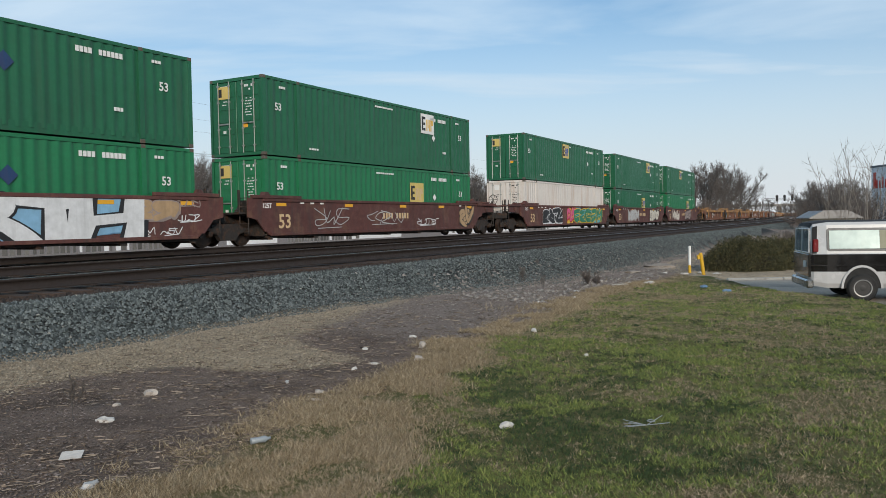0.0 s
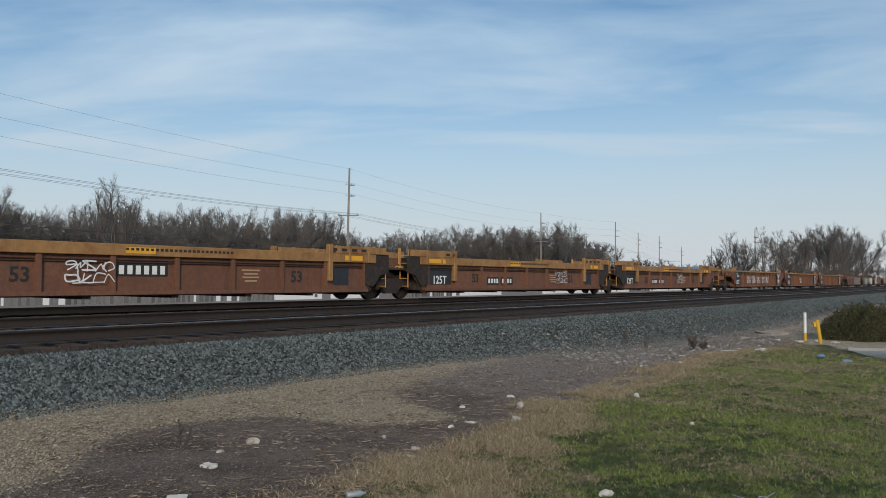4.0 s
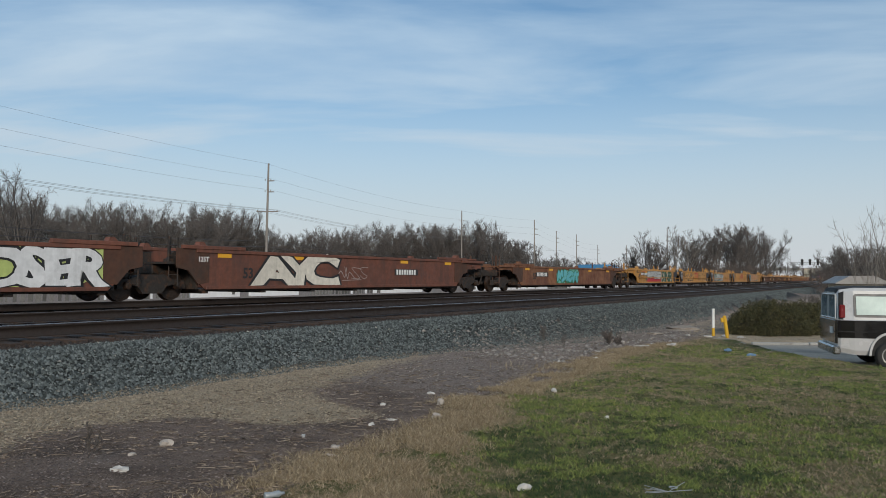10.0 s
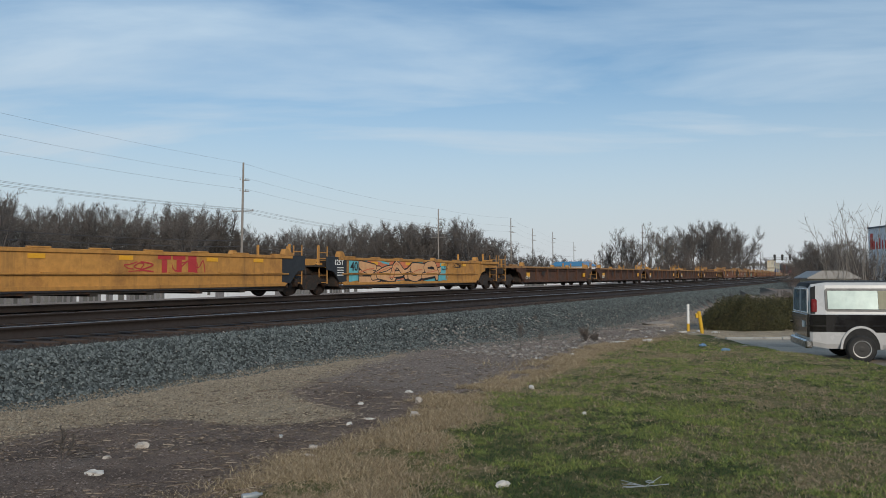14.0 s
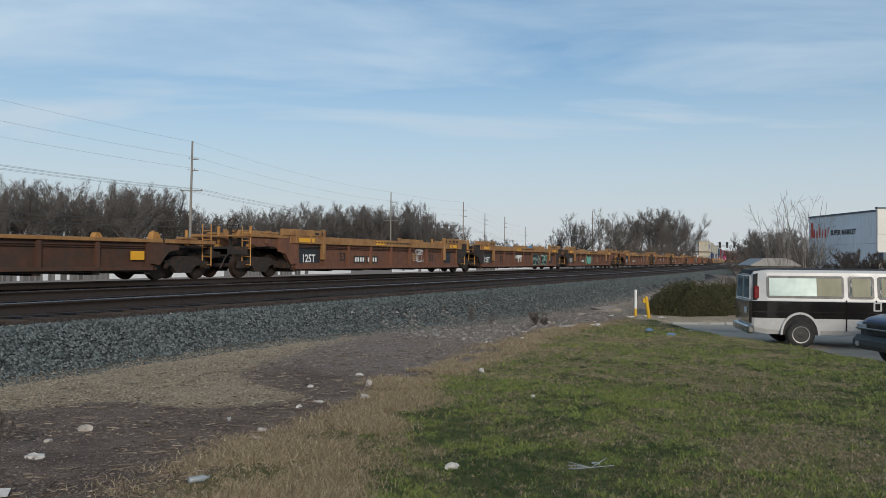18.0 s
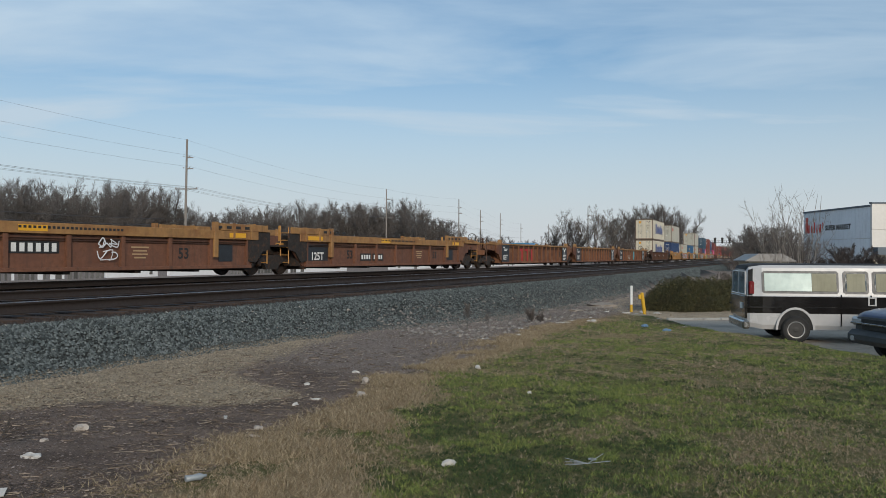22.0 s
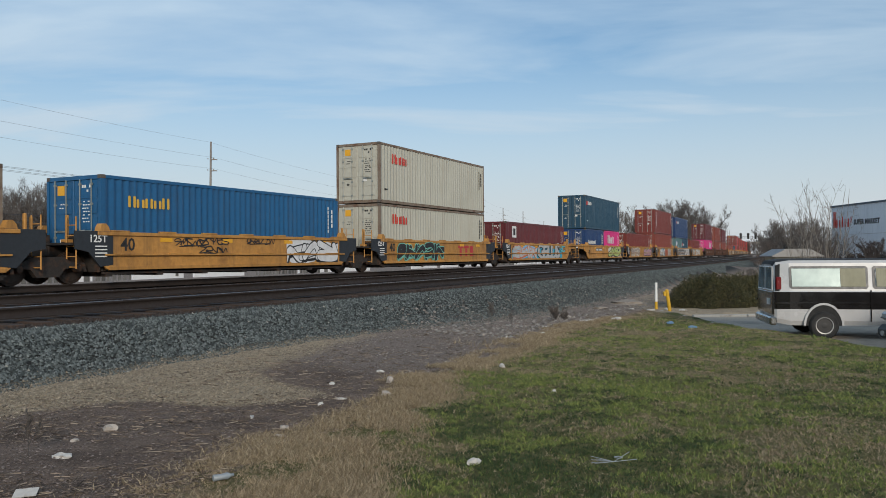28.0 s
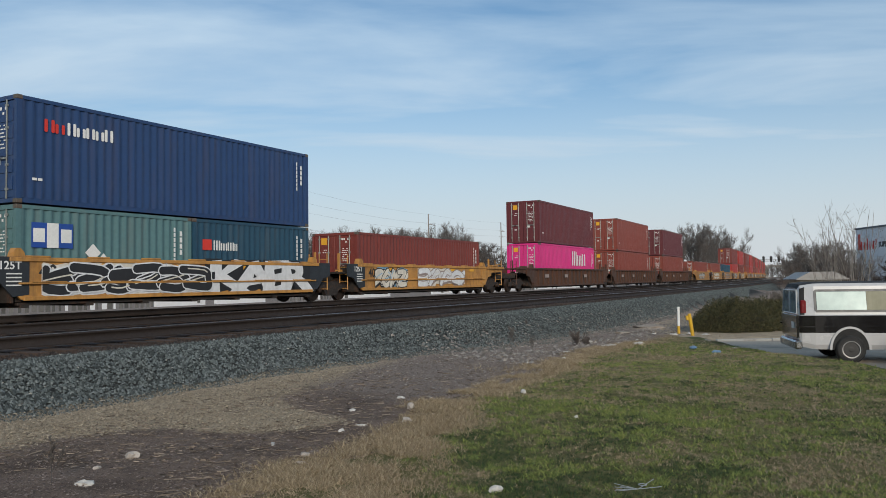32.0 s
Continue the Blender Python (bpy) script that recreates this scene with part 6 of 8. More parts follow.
def stones(rng, x, y, size, name, mat, sink=0.25, flat=0.75):
    n = len(x)
    z = ground_z(x, y) + size * (0.5 - sink)
    base = np.array([(1, 0, -0.6), (0, 1, -0.6), (-1, 0, -0.6), (0, -1, -0.6), (0.25, 0.15, 0.8)], float)
    V = base[None] * rng.uniform(0.6, 1.15, (n, 5, 1)) + rng.uniform(-0.25, 0.25, (n, 5, 3))
    yaw = rng.uniform(0, 6.28, n)
    c, s = np.cos(yaw)[:, None], np.sin(yaw)[:, None]
    V = np.stack([V[..., 0] * c - V[..., 1] * s, V[..., 0] * s + V[..., 1] * c, V[..., 2] * flat], -1)
    V = V * (size[:, None, None] * 0.5) + np.stack([x, y, z], -1)[:, None]
    F = np.array([(0, 1, 4), (1, 2, 4), (2, 3, 4), (3, 0, 4)])
    F = (np.arange(n)[:, None, None] * 5 + F).reshape(-1, 3)
    return raw(name, V.reshape(-1, 3), F, mat)


def build_stones():
    rng = np.random.default_rng(11)
    bm_ = island("ballast_stone", (0.020, 0.025, 0.024), (0.250, 0.275, 0.262), 0.9, (0.100, 0.116, 0.111))
    # the shoulder of the bank
    n = 120000
    u = rng.uniform(0, 1, n) ** 1.9
    a = 2.0 + 118 * u
    e = 11.02 - 1.7 * rng.uniform(0, 1, n) ** 0.92 + 0.25 * (patch(a, a * 0.3, 1.1) - 0.5)
    P = np.array([NV[0], NV[1]]), np.array([AV[0], AV[1]])
    w = e + (np.interp(a, _A, _W) - LAT)
    x, y = w * P[0][0] + a * P[1][0], w * P[0][1] + a * P[1][1]
    r = np.hypot(x, y)
    size = (0.036 + 0.040 * rng.uniform(0, 1, n) ** 1.4) * (1 + 0.008 * r) * np.where(e < 9.55, 0.55, 1.0)
    tagged(new("ballast", stones(rng, x, y, size, "ballast", bm_)), "blue-grey crushed-stone ballast on the bank", "ballast", kind="stuff")
    # single pale stones thrown on the bank
    a = rng.uniform(5, 60, 260)
    e = rng.uniform(9.3, 11.0, 260)
    w = e + (np.interp(a, _A, _W) - LAT)
    x, y = w * P[0][0] + a * P[1][0], w * P[0][1] + a * P[1][1]
    tagged(new("pale_stones", stones(rng, x, y, rng.uniform(0.03, 0.075, 260), "pale_stones", island("pale_ballast_stone", (0.25, 0.23, 0.19), (0.58, 0.54, 0.46)), 0.1, 0.6)), "pale stones scattered over the ballast", "stones", kind="stuff")
    n = 60000
    a = 4 + 70 * rng.uniform(0, 1, n) ** 1.6
    e = rng.uniform(10.98, 20.2, n)
    w = e + (np.interp(a, _A, _W) - LAT)
    x, y = w * P[0][0] + a * P[1][0], w * P[0][1] + a * P[1][1]
    tagged(new("ballast", stones(rng, x, y, rng.uniform(0.04, 0.08, n), "ballast", island("track_ballast_stone", (0.026, 0.020, 0.017), (0.125, 0.098, 0.083)))), "dark grimy ballast between the rails", "ballast", kind="stuff")
    n = 26000
    a = 2 + 70 * rng.uniform(0, 1, n) ** 1.7
    e = rng.uniform(10.95, 13.9, n)
    w = e + (np.interp(a, _A, _W) - LAT)
    x, y = w * P[0][0] + a * P[1][0], w * P[0][1] + a * P[1][1]
    tagged(new("tie_bed", stones(rng, x, y, rng.uniform(0.05, 0.10, n), "tie_bed", island("rust_brown_ballast_stone", (0.020, 0.014, 0.011), (0.080, 0.055, 0.044), 0.95, (0.042, 0.029, 0.023)), 0.05)), "rust-brown ballast packed between the ties", "ballast", kind="stuff")
    # gravel and chips on the dirt, thinning with distance
    def strip(n, e0, e1, a0, a1):
        a = a0 * (a1 / a0) ** rng.uniform(0, 1, n)
        e = rng.uniform(e0, e1, n)
        w = e + (np.interp(a, _A, _W) - LAT)
        return w * NV[0] + a * AV[0], w * NV[1] + a * AV[1], e, a
    x, y, e, a = strip(150000, 4.2, 9.9, 2.2, 45)
    r = np.hypot(x, y)
    d = lawn_edge(a) - e
    tin = tan_edge(a) + 0.5 * (patch(x, y, 1.1, 3) - 0.5) + rng.normal(0, 0.16, len(x)) + 0.6 * rng.normal(0, 1, len(x)) ** 2 * smooth(9.5, 16, a)
    tan = (e > tin) & (e < 9.5 + rng.normal(0, 0.12, len(x))) & (rng.uniform(0, 1, len(x)) > 0.55 * smooth(12, 18, a))
    gm = island("tan_gravel_stone", (0.17, 0.132, 0.092), (0.50, 0.415, 0.30), 0.9, (0.33, 0.262, 0.178))
    tagged(new("gravel", stones(rng, x[tan], y[tan], (0.008 + 0.026 * rng.uniform(0, 1, tan.sum()) ** 1.6) * (1 + 0.03 * r[tan]), "gravel", gm, 0.15, 0.55)), "tan gravel spread at the foot of the bank", "gravel", kind="stuff")
    k = (~tan) & (e < 9.4) & (d < 0.4) & (rng.uniform(0, 1, len(x)) < 0.75)
    dm = island("dirt_crumb", (0.060, 0.041, 0.034), (0.40, 0.315, 0.265), 0.95, (0.195, 0.146, 0.120))
    tagged(new("dirt_crumbs", stones(rng, x[k], y[k], (0.005 + 0.022 * rng.uniform(0, 1, k.sum()) ** 2) * (1 + 0.03 * r[k]), "dirt_crumbs", dm, 0.15, 0.32)), "crumbs of dark soil, chips and pebbles", "dirt", kind="stuff")
    # paler chips where the dirt runs on towards the posts
    k = (~tan) & (d < 0.3) & (rng.uniform(0, 1, len(x)) < 0.45 * smooth(8, 13, a))
    tagged(new("stone_chips", stones(rng, x[k], y[k], 0.008 + 0.030 * rng.uniform(0, 1, k.sum()) ** 2 * (1 + 0.03 * r[k]), "stone_chips", island("grey_stone_chip", (0.12, 0.10, 0.085), (0.46, 0.40, 0.345), 0.95, (0.25, 0.205, 0.175)), 0.15, 0.5)), "pale grey stone chips trodden into the dirt", "stones", kind="stuff")
    # pale rubble between the bank and the posts
    x, y, e, a = strip(9000, 6.3, 10.2, 15, 60)
    k = (patch(x, y, 0.7, 5) > 0.36) & (e > lawn_edge(a) + 0.2)
    tagged(new("rubble", stones(rng, x[k], y[k], 0.03 + 0.13 * rng.uniform(0, 1, k.sum()) ** 4, "rubble", island("pale_rubble", (0.13, 0.112, 0.095), (0.44, 0.39, 0.34), 0.9, (0.24, 0.205, 0.175)), 0.2, 0.5)), "pale broken rubble at the foot of the bank", "rubble", kind="stuff")
    # sticks and dead stalks
    x, y, r = fan(rng, 46000, 3.8, 34, 36, 0.8)
    d, a, lot = in_lawn(x, y)
    e, _ = across(x, y)
    k = (d < 0.3) & (e < 8.6) & (patch(x, y, 0.9, 9) > 0.30)
    x, y, r = x[k], y[k], r[k]
    n = len(x)
    yaw, ln = rng.uniform(0, 6.28, n), 0.012 + 0.16 * rng.uniform(0, 1, n) ** 4
    z = ground_z(x, y) + 0.012
    t = (0.0006 + 0.00013 * r) * rng.uniform(0.6, 1.5, n)
    dx, dy = np.cos(yaw) * ln, np.sin(yaw) * ln
    V = np.stack([np.stack([x, y, z + t], -1), np.stack([x + t, y - t, z - t], -1), np.stack([x - t, y + t, z - t], -1),
                  np.stack([x + dx, y + dy, z + t + rng.uniform(0, 0.010, n)], -1), np.stack([x + dx + t, y + dy - t, z - t], -1), np.stack([x + dx - t, y + dy + t, z - t], -1)], 1)
    i = np.arange(n)[:, None] * 6
    F = np.concatenate([i + np.array(q) for q in ((0, 1, 4, 3), (1, 2, 5, 4), (2, 0, 3, 5))])
    tagged(new("sticks", raw("sticks", V.reshape(-1, 3), F, island("dead_stalk", (0.085, 0.062, 0.047), (0.40, 0.325, 0.25), 0.9, (0.19, 0.145, 0.11)))), "dry sticks and stalks scattered on the dirt", "sticks", kind="stuff")


# ---------------------------------------------------------------- litter
def build_litter():
    paper = surf("dirty_white_litter", (0.50, 0.48, 0.45), 0.8, grain=(18, 0.12), stain=((0.30, 0.26, 0.22), 9, 0.55, 0.75), bump=(25, 0.5))
    clear = surf("cloudy_plastic", (0.26, 0.29, 0.31), 0.3, grain=(18, 0.15), bump=(25, 0.4))
    blue = surf("blue_plastic_litter", (0.12, 0.22, 0.36), 0.5, grain=(18, 0.12), bump=(25, 0.4))
    sand = surf("pale_sandy_rubble", (0.27, 0.235, 0.20), 0.95, grain=(16, 0.35), bump=(22, 0.9))
    stone = surf("pale_limestone", (0.38, 0.34, 0.30), 0.9, grain=(20, 0.2), bump=(30, 0.7))

    def crumple(name, label, cat, x, y, sx, sy, sz, mat, seed, yaw=0.0):
        rng = random.Random(seed)
        bm = bmesh.new()
        bmesh.ops.create_icosphere(bm, subdivisions=2, radius=1)
        for v in bm.verts:
            k = 1 + rng.uniform(-0.28, 0.28)
            v.co = Vector((v.co.x * sx * k, v.co.y * sy * k, max(v.co.z, -0.5) * sz * k))
        z = float(ground_z(np.array(x), np.array(y)))
        solid(name, bm, mat, label, cat, m=pose(x, y, z + sz * 0.42, 0, 0, yaw))
    for i, (x, y, sx, sy, sz) in enumerate(((-3.08, 7.71, 0.085, 0.06, 0.05), (-0.52, 9.33, 0.075, 0.06, 0.045), (-0.51, 10.14, 0.085, 0.06, 0.06), (-1.41, 7.73, 0.07, 0.05, 0.03), (-1.38, 7.34, 0.07, 0.03, 0.025),
                                           (4.39, 25.13, 0.16, 0.12, 0.07), (-3.22, 7.27, 0.055, 0.03, 0.02), (5.79, 24.34, 0.12, 0.1, 0.05))):
        crumple("rock", "pale lump of stone lying on the dirt", "rock", x, y, sx * 0.8, sy * 0.8, sz * 0.9, stone, i, i * 40)
    for i, (x, y, sx, sy, sz) in enumerate(((-3.04, 6.61, 0.11, 0.07, 0.035), (1.48, 9.43, 0.06, 0.035, 0.025), (1.07, 11.73, 0.075, 0.05, 0.05), (-1.03, 9.14, 0.10, 0.035, 0.02), (-1.2, 8.76, 0.06, 0.03, 0.03),
                                           (-1.84, 8.24, 0.09, 0.03, 0.02), (-0.71, 11.32, 0.08, 0.05, 0.03), (4.68, 23.48, 0.42, 0.16, 0.05), (-2.35, 4.87, 0.12, 0.06, 0.03), (-1.27, 10.3, 0.06, 0.04, 0.03), (9.68 - 1.3, 23.4, 0.2, 0.06, 0.02))):
        crumple("paper_scrap", "crumpled dirty-white scrap of litter on the ground", "litter", x, y, sx * 0.75, sy * 0.7, sz * 0.8, paper, 20 + i, i * 57)
    crumple("foam_cup", "crushed white foam cup lying on the lawn", "litter", 0.34, 6.24, 0.062, 0.034, 0.034, paper, 61, 15)
    for x, y in ((6.95, 22.8), (6.98, 20.91)):
        crumple("plastic_scrap", "crumpled blue plastic wrapper on the grass", "litter", x, y, 0.12, 0.08, 0.06, blue, int(x * 9 + y), 30)
    for i, (x, y, sx, sy, sz, lab) in enumerate(((8.2, 33.0, 0.60, 0.45, 0.13, "low heap of pale sandy rubble on the bank"), (6.6, 30.4, 0.30, 0.22, 0.07, "low heap of pale sandy rubble on the bank"))):
        crumple("sand_heap", lab, "rubble", x, y, sx, sy, sz, sand, 80 + i, i * 30)
    for i, (x, y, sx) in enumerate(((8.2, 29.2, 0.16), (8.9, 29.6, 0.20), (9.3, 28.9, 0.14), (7.6, 29.6, 0.12), (5.3, 25.0, 0.14), (5.9, 24.9, 0.18), (6.3, 26.8, 0.10), (3.0, 20.6, 0.09), (2.6, 18.2, 0.10), (1.6, 16.6, 0.09))):
        crumple("paper_scrap", "crumpled dirty-white scrap of litter on the ground", "litter", x, y, sx, sx * 0.5, sx * 0.3, paper, 90 + i, i * 71)
    # a folded sheet, a bottle, a can and a bent frame of wires
    bm = bmesh.new()
    box(bm, -0.075, 0.0, -0.05, 0.05, 0.0, 0.004)
    box(bm, 0.0, 0.075, -0.05, 0.05, 0.004, 0.008)
    solid("paper_sheet", bm, paper, "white and pale blue sheet of paper on the dirt", "paper", m=pose(-2.78, 5.51, float(ground_z(np.array(-2.78), np.array(5.51))) + 0.03, 18, 0, 12))
    for nm, lab, x, y, yaw, mat, prof in (("plastic_bottle", "clear crushed plastic bottle lying in dry grass", -1.51, 5.81, 35, clear, ((-0.075, 0.018), (-0.07, 0.025), (-0.01, 0.021), (0.035, 0.026), (0.06, 0.011), (0.08, 0.011))),):
        bm = bmesh.new()
        lathe(bm, prof, "X", 14)
        solid(nm, bm, mat, lab, "litter", m=pose(x, y, float(ground_z(np.array(x), np.array(y))) + 0.032, 0, 0, yaw), smooth_faces=True)
    bm = bmesh.new()
    rng = random.Random(4)
    for i in range(9):
        a = rng.uniform(-0.5, 0.6) + (math.pi if i % 3 else 0)
        rod(bm, (0.1, 0, 0.02), (0.1 + math.cos(a) * 0.20, math.sin(a) * 0.10, 0.02 + rng.uniform(0, 0.06)), 0.0025, 5)
    for i in range(10):
        a, b = 2 * math.pi * i / 10, 2 * math.pi * (i + 1) / 10
        rod(bm, (0.14 + 0.03 * math.cos(a), 0.03 * math.sin(a), 0.05), (0.14 + 0.03 * math.cos(b), 0.03 * math.sin(b), 0.05), 0.004, 5)
    solid("wire_bundle", bm, clear, "tangle of pale plastic strips on the lawn", "litter", m=pose(1.33, 6.1, 0.02, 0, 0, 20))


# ---------------------------------------------------------------- trees
def branch_arrays(seed, height, fork, limbs, flare, thin, dense=1.0, stem=0.020, stout=1.0):
    """A bare tree: a trunk that forks into rising limbs, each with boughs and fine twigs that bend upwards. Two lists of verts and faces."""
    rng = random.Random(seed)
    WV, WF, TV, TF = [], [], [], []

    def tube(p, q, r0, r1):
        d = q - p
        n = d.orthogonal().normalized()
        b = d.normalized().cross(n)
        i = len(WV)
        for c, r in ((p, r0), (q, r1)):
            for k in range(3):
                a = 2.0944 * k
                WV.append(c + (n * math.cos(a) + b * math.sin(a)) * r)
        for k in range(3):
            WF.append((i + k, i + (k + 1) % 3, i + 3 + (k + 1) % 3, i + 3 + k))

    def twig(p, q, w):
        n = Vector((rng.uniform(-1, 1), rng.uniform(-1, 1), rng.uniform(-0.3, 0.3))).normalized() * w
        i = len(TV)
        TV.extend((p - n, p + n, q))
        TF.append((i, i + 1, i + 2))

    def side(d, lean):
        """A direction that leaves d at the angle lean, turned about it by chance."""
        n = d.orthogonal().normalized()
        b = d.cross(n).normalized()
        a = rng.uniform(0, 6.28)
        return (d * math.cos(lean) + (n * math.cos(a) + b * math.sin(a)) * math.sin(lean)).normalized()

    def limb(p, d, ln, r, lv):
        segs = (5, 4, 3)[lv]
        for k in range(segs):
            d = (d + Vector((rng.uniform(-1, 1), rng.uniform(-1, 1), rng.uniform(-0.4, 1.0))) * (0.14, 0.17, 0.20)[lv] + Vector((0, 0, 0.07))).normalized()
            q = p + d * (ln / segs)
            r1 = r * (1 - 0.75 / segs)
            tube(p, q, max(r, thin), max(r1, thin * 0.8))
            if lv < 2:
                for c in range(int((2.6, 2.2)[lv] * dense + rng.random()) if k or lv else 0):
                    u = rng.uniform(0.15, 1.0)
                    limb(p + (q - p) * u, side(d, rng.uniform(0.45, 0.95)), ln * rng.uniform(0.30, 0.52) * (1 - 0.10 * k), r1 * 0.55, lv + 1)
            else:
                for c in range(int(2.4 * dense + rng.random())):
                    o = p + (q - p) * rng.uniform(0, 1)
                    e = side(d, rng.uniform(0.5, 1.25))
                    e.z += 0.12
                    f = o + e.normalized() * height * rng.uniform(0.025, 0.060)
                    twig(o, f, thin * stout)
                    for j in range(2):
                        m = o.lerp(f, rng.uniform(0.3, 0.9))
                        twig(m, m + side(e.normalized(), rng.uniform(0.5, 1.1)) * height * rng.uniform(0.018, 0.035), thin * stout * 0.9)
            p, r = q, r1
        twig(p, p + d * height * 0.06, thin)
    base = height * stem
    top = Vector((rng.uniform(-0.04, 0.04) * height, rng.uniform(-0.04, 0.04) * height, height * fork))
    tube(Vector((0, 0, -0.3)), top, base * 1.25, base)
    turn = rng.uniform(0, 6.28)
    for i in range(limbs):
        a = turn + 6.283 * i / limbs + rng.uniform(-0.5, 0.5)
        lean = flare * rng.uniform(0.35, 1.15) if i else 0.10
        d = Vector((math.cos(a) * math.sin(lean), math.sin(a) * math.sin(lean), math.cos(lean)))
        start = Vector((0, 0, 0)).lerp(top, rng.uniform(0.55, 1.0) if i else 1.0)
        limb(start, d, height * (1 - fork) * rng.uniform(0.70, 0.95), base * 0.58, 0)
    return WV, WF, TV, TF


def make_tree(name, label, seed, height, fork, limbs, flare, wood, twigm, thin, dense=1.0, stem=0.020, stout=1.0):
    WV, WF, TV, TF = branch_arrays(seed, height, fork, limbs, flare, thin, dense, stem, stout)
    top = max(v.z for v in WV + TV)
    k = height / top
    t = thing(name, label, "tree" if "tree" in name else "shrub", "bare winter trees")
    part("trunk", raw("trunk", [v * k for v in WV], WF, wood), None, t)
    part("crown", raw("crown", [v * k for v in TV], TF, twigm), None, t)
    return t


def build_trees():
    wood = surf("grey_brown_bark", (0.100, 0.090, 0.083), 0.9, grain=(10, 0.25), bump=(30, 0.6), vary=0.15)
    twigm = island("bare_twig", (0.078, 0.069, 0.064), (0.205, 0.182, 0.168))
    redm = island("reddish_twig", (0.088, 0.069, 0.060), (0.235, 0.185, 0.158))
    darkm = island("dark_bramble_twig", (0.028, 0.022, 0.022), (0.085, 0.064, 0.060))
    palew = surf("pale_grey_bark", (0.21, 0.19, 0.17), 0.9, grain=(10, 0.2), bump=(30, 0.5), vary=0.1)
    palem = island("pale_twig", (0.085, 0.072, 0.063), (0.20, 0.17, 0.145))
    rng = random.Random(21)
    lab = "bare leafless winter tree with a grey-brown crown"
    kinds = [make_tree("bare_tree", lab, 100 + i, 10.0, fk, lm, fl, wood, twigm, 0.015, dn * 0.86, 0.018) for i, (fk, lm, fl, dn) in enumerate(((0.26, 6, 0.85, 1.1), (0.20, 7, 0.95, 1.0), (0.30, 5, 0.75, 1.15), (0.18, 7, 1.05, 1.0), (0.24, 6, 0.80, 1.1), (0.14, 8, 0.85, 1.0), (0.34, 6, 0.95, 1.0)))]
    open_tree = make_tree("bare_tree", "tall bare tree with an open spreading crown", 121, 10.0, 0.24, 7, 0.80, wood, twigm, 0.016, 0.72, 0.020)
    pale_tree = make_tree("bare_tree", "pale-barked bare tree with a thin open crown", 122, 10.0, 0.32, 6, 0.80, palew, palem, 0.016, 0.62, 0.016)
    brush = [make_tree("thicket_bush", "bare reddish-brown thicket bush under the trees", 200 + i, 5.0, 0.04, 9, 1.1, wood, redm, 0.013, 0.80, 0.011) for i in range(3)]
    used = set()

    BASE = {**{k: 10.0 for k in kinds + [open_tree, pale_tree]}, **{k: 5.0 for k in brush}}

    def put(src, x, y, h, z=None):
        base = BASE[src]
        zz = float(ground_z(np.array(x), np.array(y))) if z is None else z
        s = h / base
        m = Matrix.LocRotScale((x, y, zz), Euler((0, 0, rng.uniform(0, 6.28))), (s * rng.uniform(0.9, 1.15), s * rng.uniform(0.9, 1.15), s))
        if src not in used:
            used.add(src)
            src.matrix_basis = m
            return src
        c = copy_thing(src, m)
        c.matrix_basis = m
        return c

    def polar(az, r):
        return math.sin(radians(az)) * r, math.cos(radians(az)) * r
    def behind(az, r, clear):
        """The distance on a bearing, pushed out until the place lies beyond the line and that far from it."""
        while r < 600:
            x, y = polar(az, r)
            i = int(np.argmin((_X - x) ** 2 + (_Y - y) ** 2))
            if -(x - _X[i]) * math.cos(_H[i]) + (y - _Y[i]) * math.sin(_H[i]) > CEN + 1.5 + clear:
                return r
            r += 4.0
        return r
    # the wood behind the poles: rows along one line, height by bearing
    AZ = (-46, -39.6, -37.7, -36.4, -33, -28, -23.7, -21, -19, -17.2, -16, -14.2, -13, -11.7, -9.6, -6.5, -3.3, 0.5, 2.3, 2.8, 4.5, 6, 8)
    EL = (5.6, 6.0, 5.6, 4.5, 4.9, 5.0, 4.9, 4.9, 4.9, 4.6, 3.9, 3.0, 3.1, 3.6, 3.6, 4.0, 3.9, 4.1, 3.6, 2.6, 2.3, 1.8, 1.4)
    for row in range(2):
        az = -46.0 + row * 0.5
        while az < (2.9, 6.5)[row]:
            r = (128 + (az + 46) * 1.75) + row * 16 + rng.uniform(-5, 5)
            x, y = polar(az, r)
            h = 1.65 + r * math.tan(radians(np.interp(az, AZ, EL))) * rng.choice((0.80, 0.88, 0.95, 1.0, 1.03, 1.08))
            put(rng.choice(kinds), x, y, h, z=0.0)
            az += rng.uniform(0.75, 1.25) * (150 / r)
    # single trees that stand out before the wood
    for src, az, r, el in ((open_tree, -30.7, 118, 7.1), (open_tree, -39.2, 120, 6.4), (kinds[0], -19.0, 150, 5.2), (open_tree, 0.9, 190, 4.3), (kinds[3], -12.0, 175, 3.8)):
        x, y = polar(az, r)
        put(src, x, y, 1.65 + r * math.tan(radians(el)), z=0.0)
    for row in range(2):
        az = -46.0
        while az < 4.0:
            r = (112 + (az + 46) * 1.75) + row * 14 + rng.uniform(-4, 4)
            x, y = polar(az, r)
            put(rng.choice(brush), x, y, rng.uniform(4.0, 6.4), z=0.0)
            az += rng.uniform(1.0, 1.6) * (150 / r)
    # far low woods between the poles
    az = 3.2
    while az < 26.5:
        x, y = polar(az, 345 + rng.uniform(-20, 30) + (60 if az > 20.5 else 0))
        put(rng.choice(kinds + brush), x, y, rng.uniform(7, 11), z=0.0)
        az += 0.5
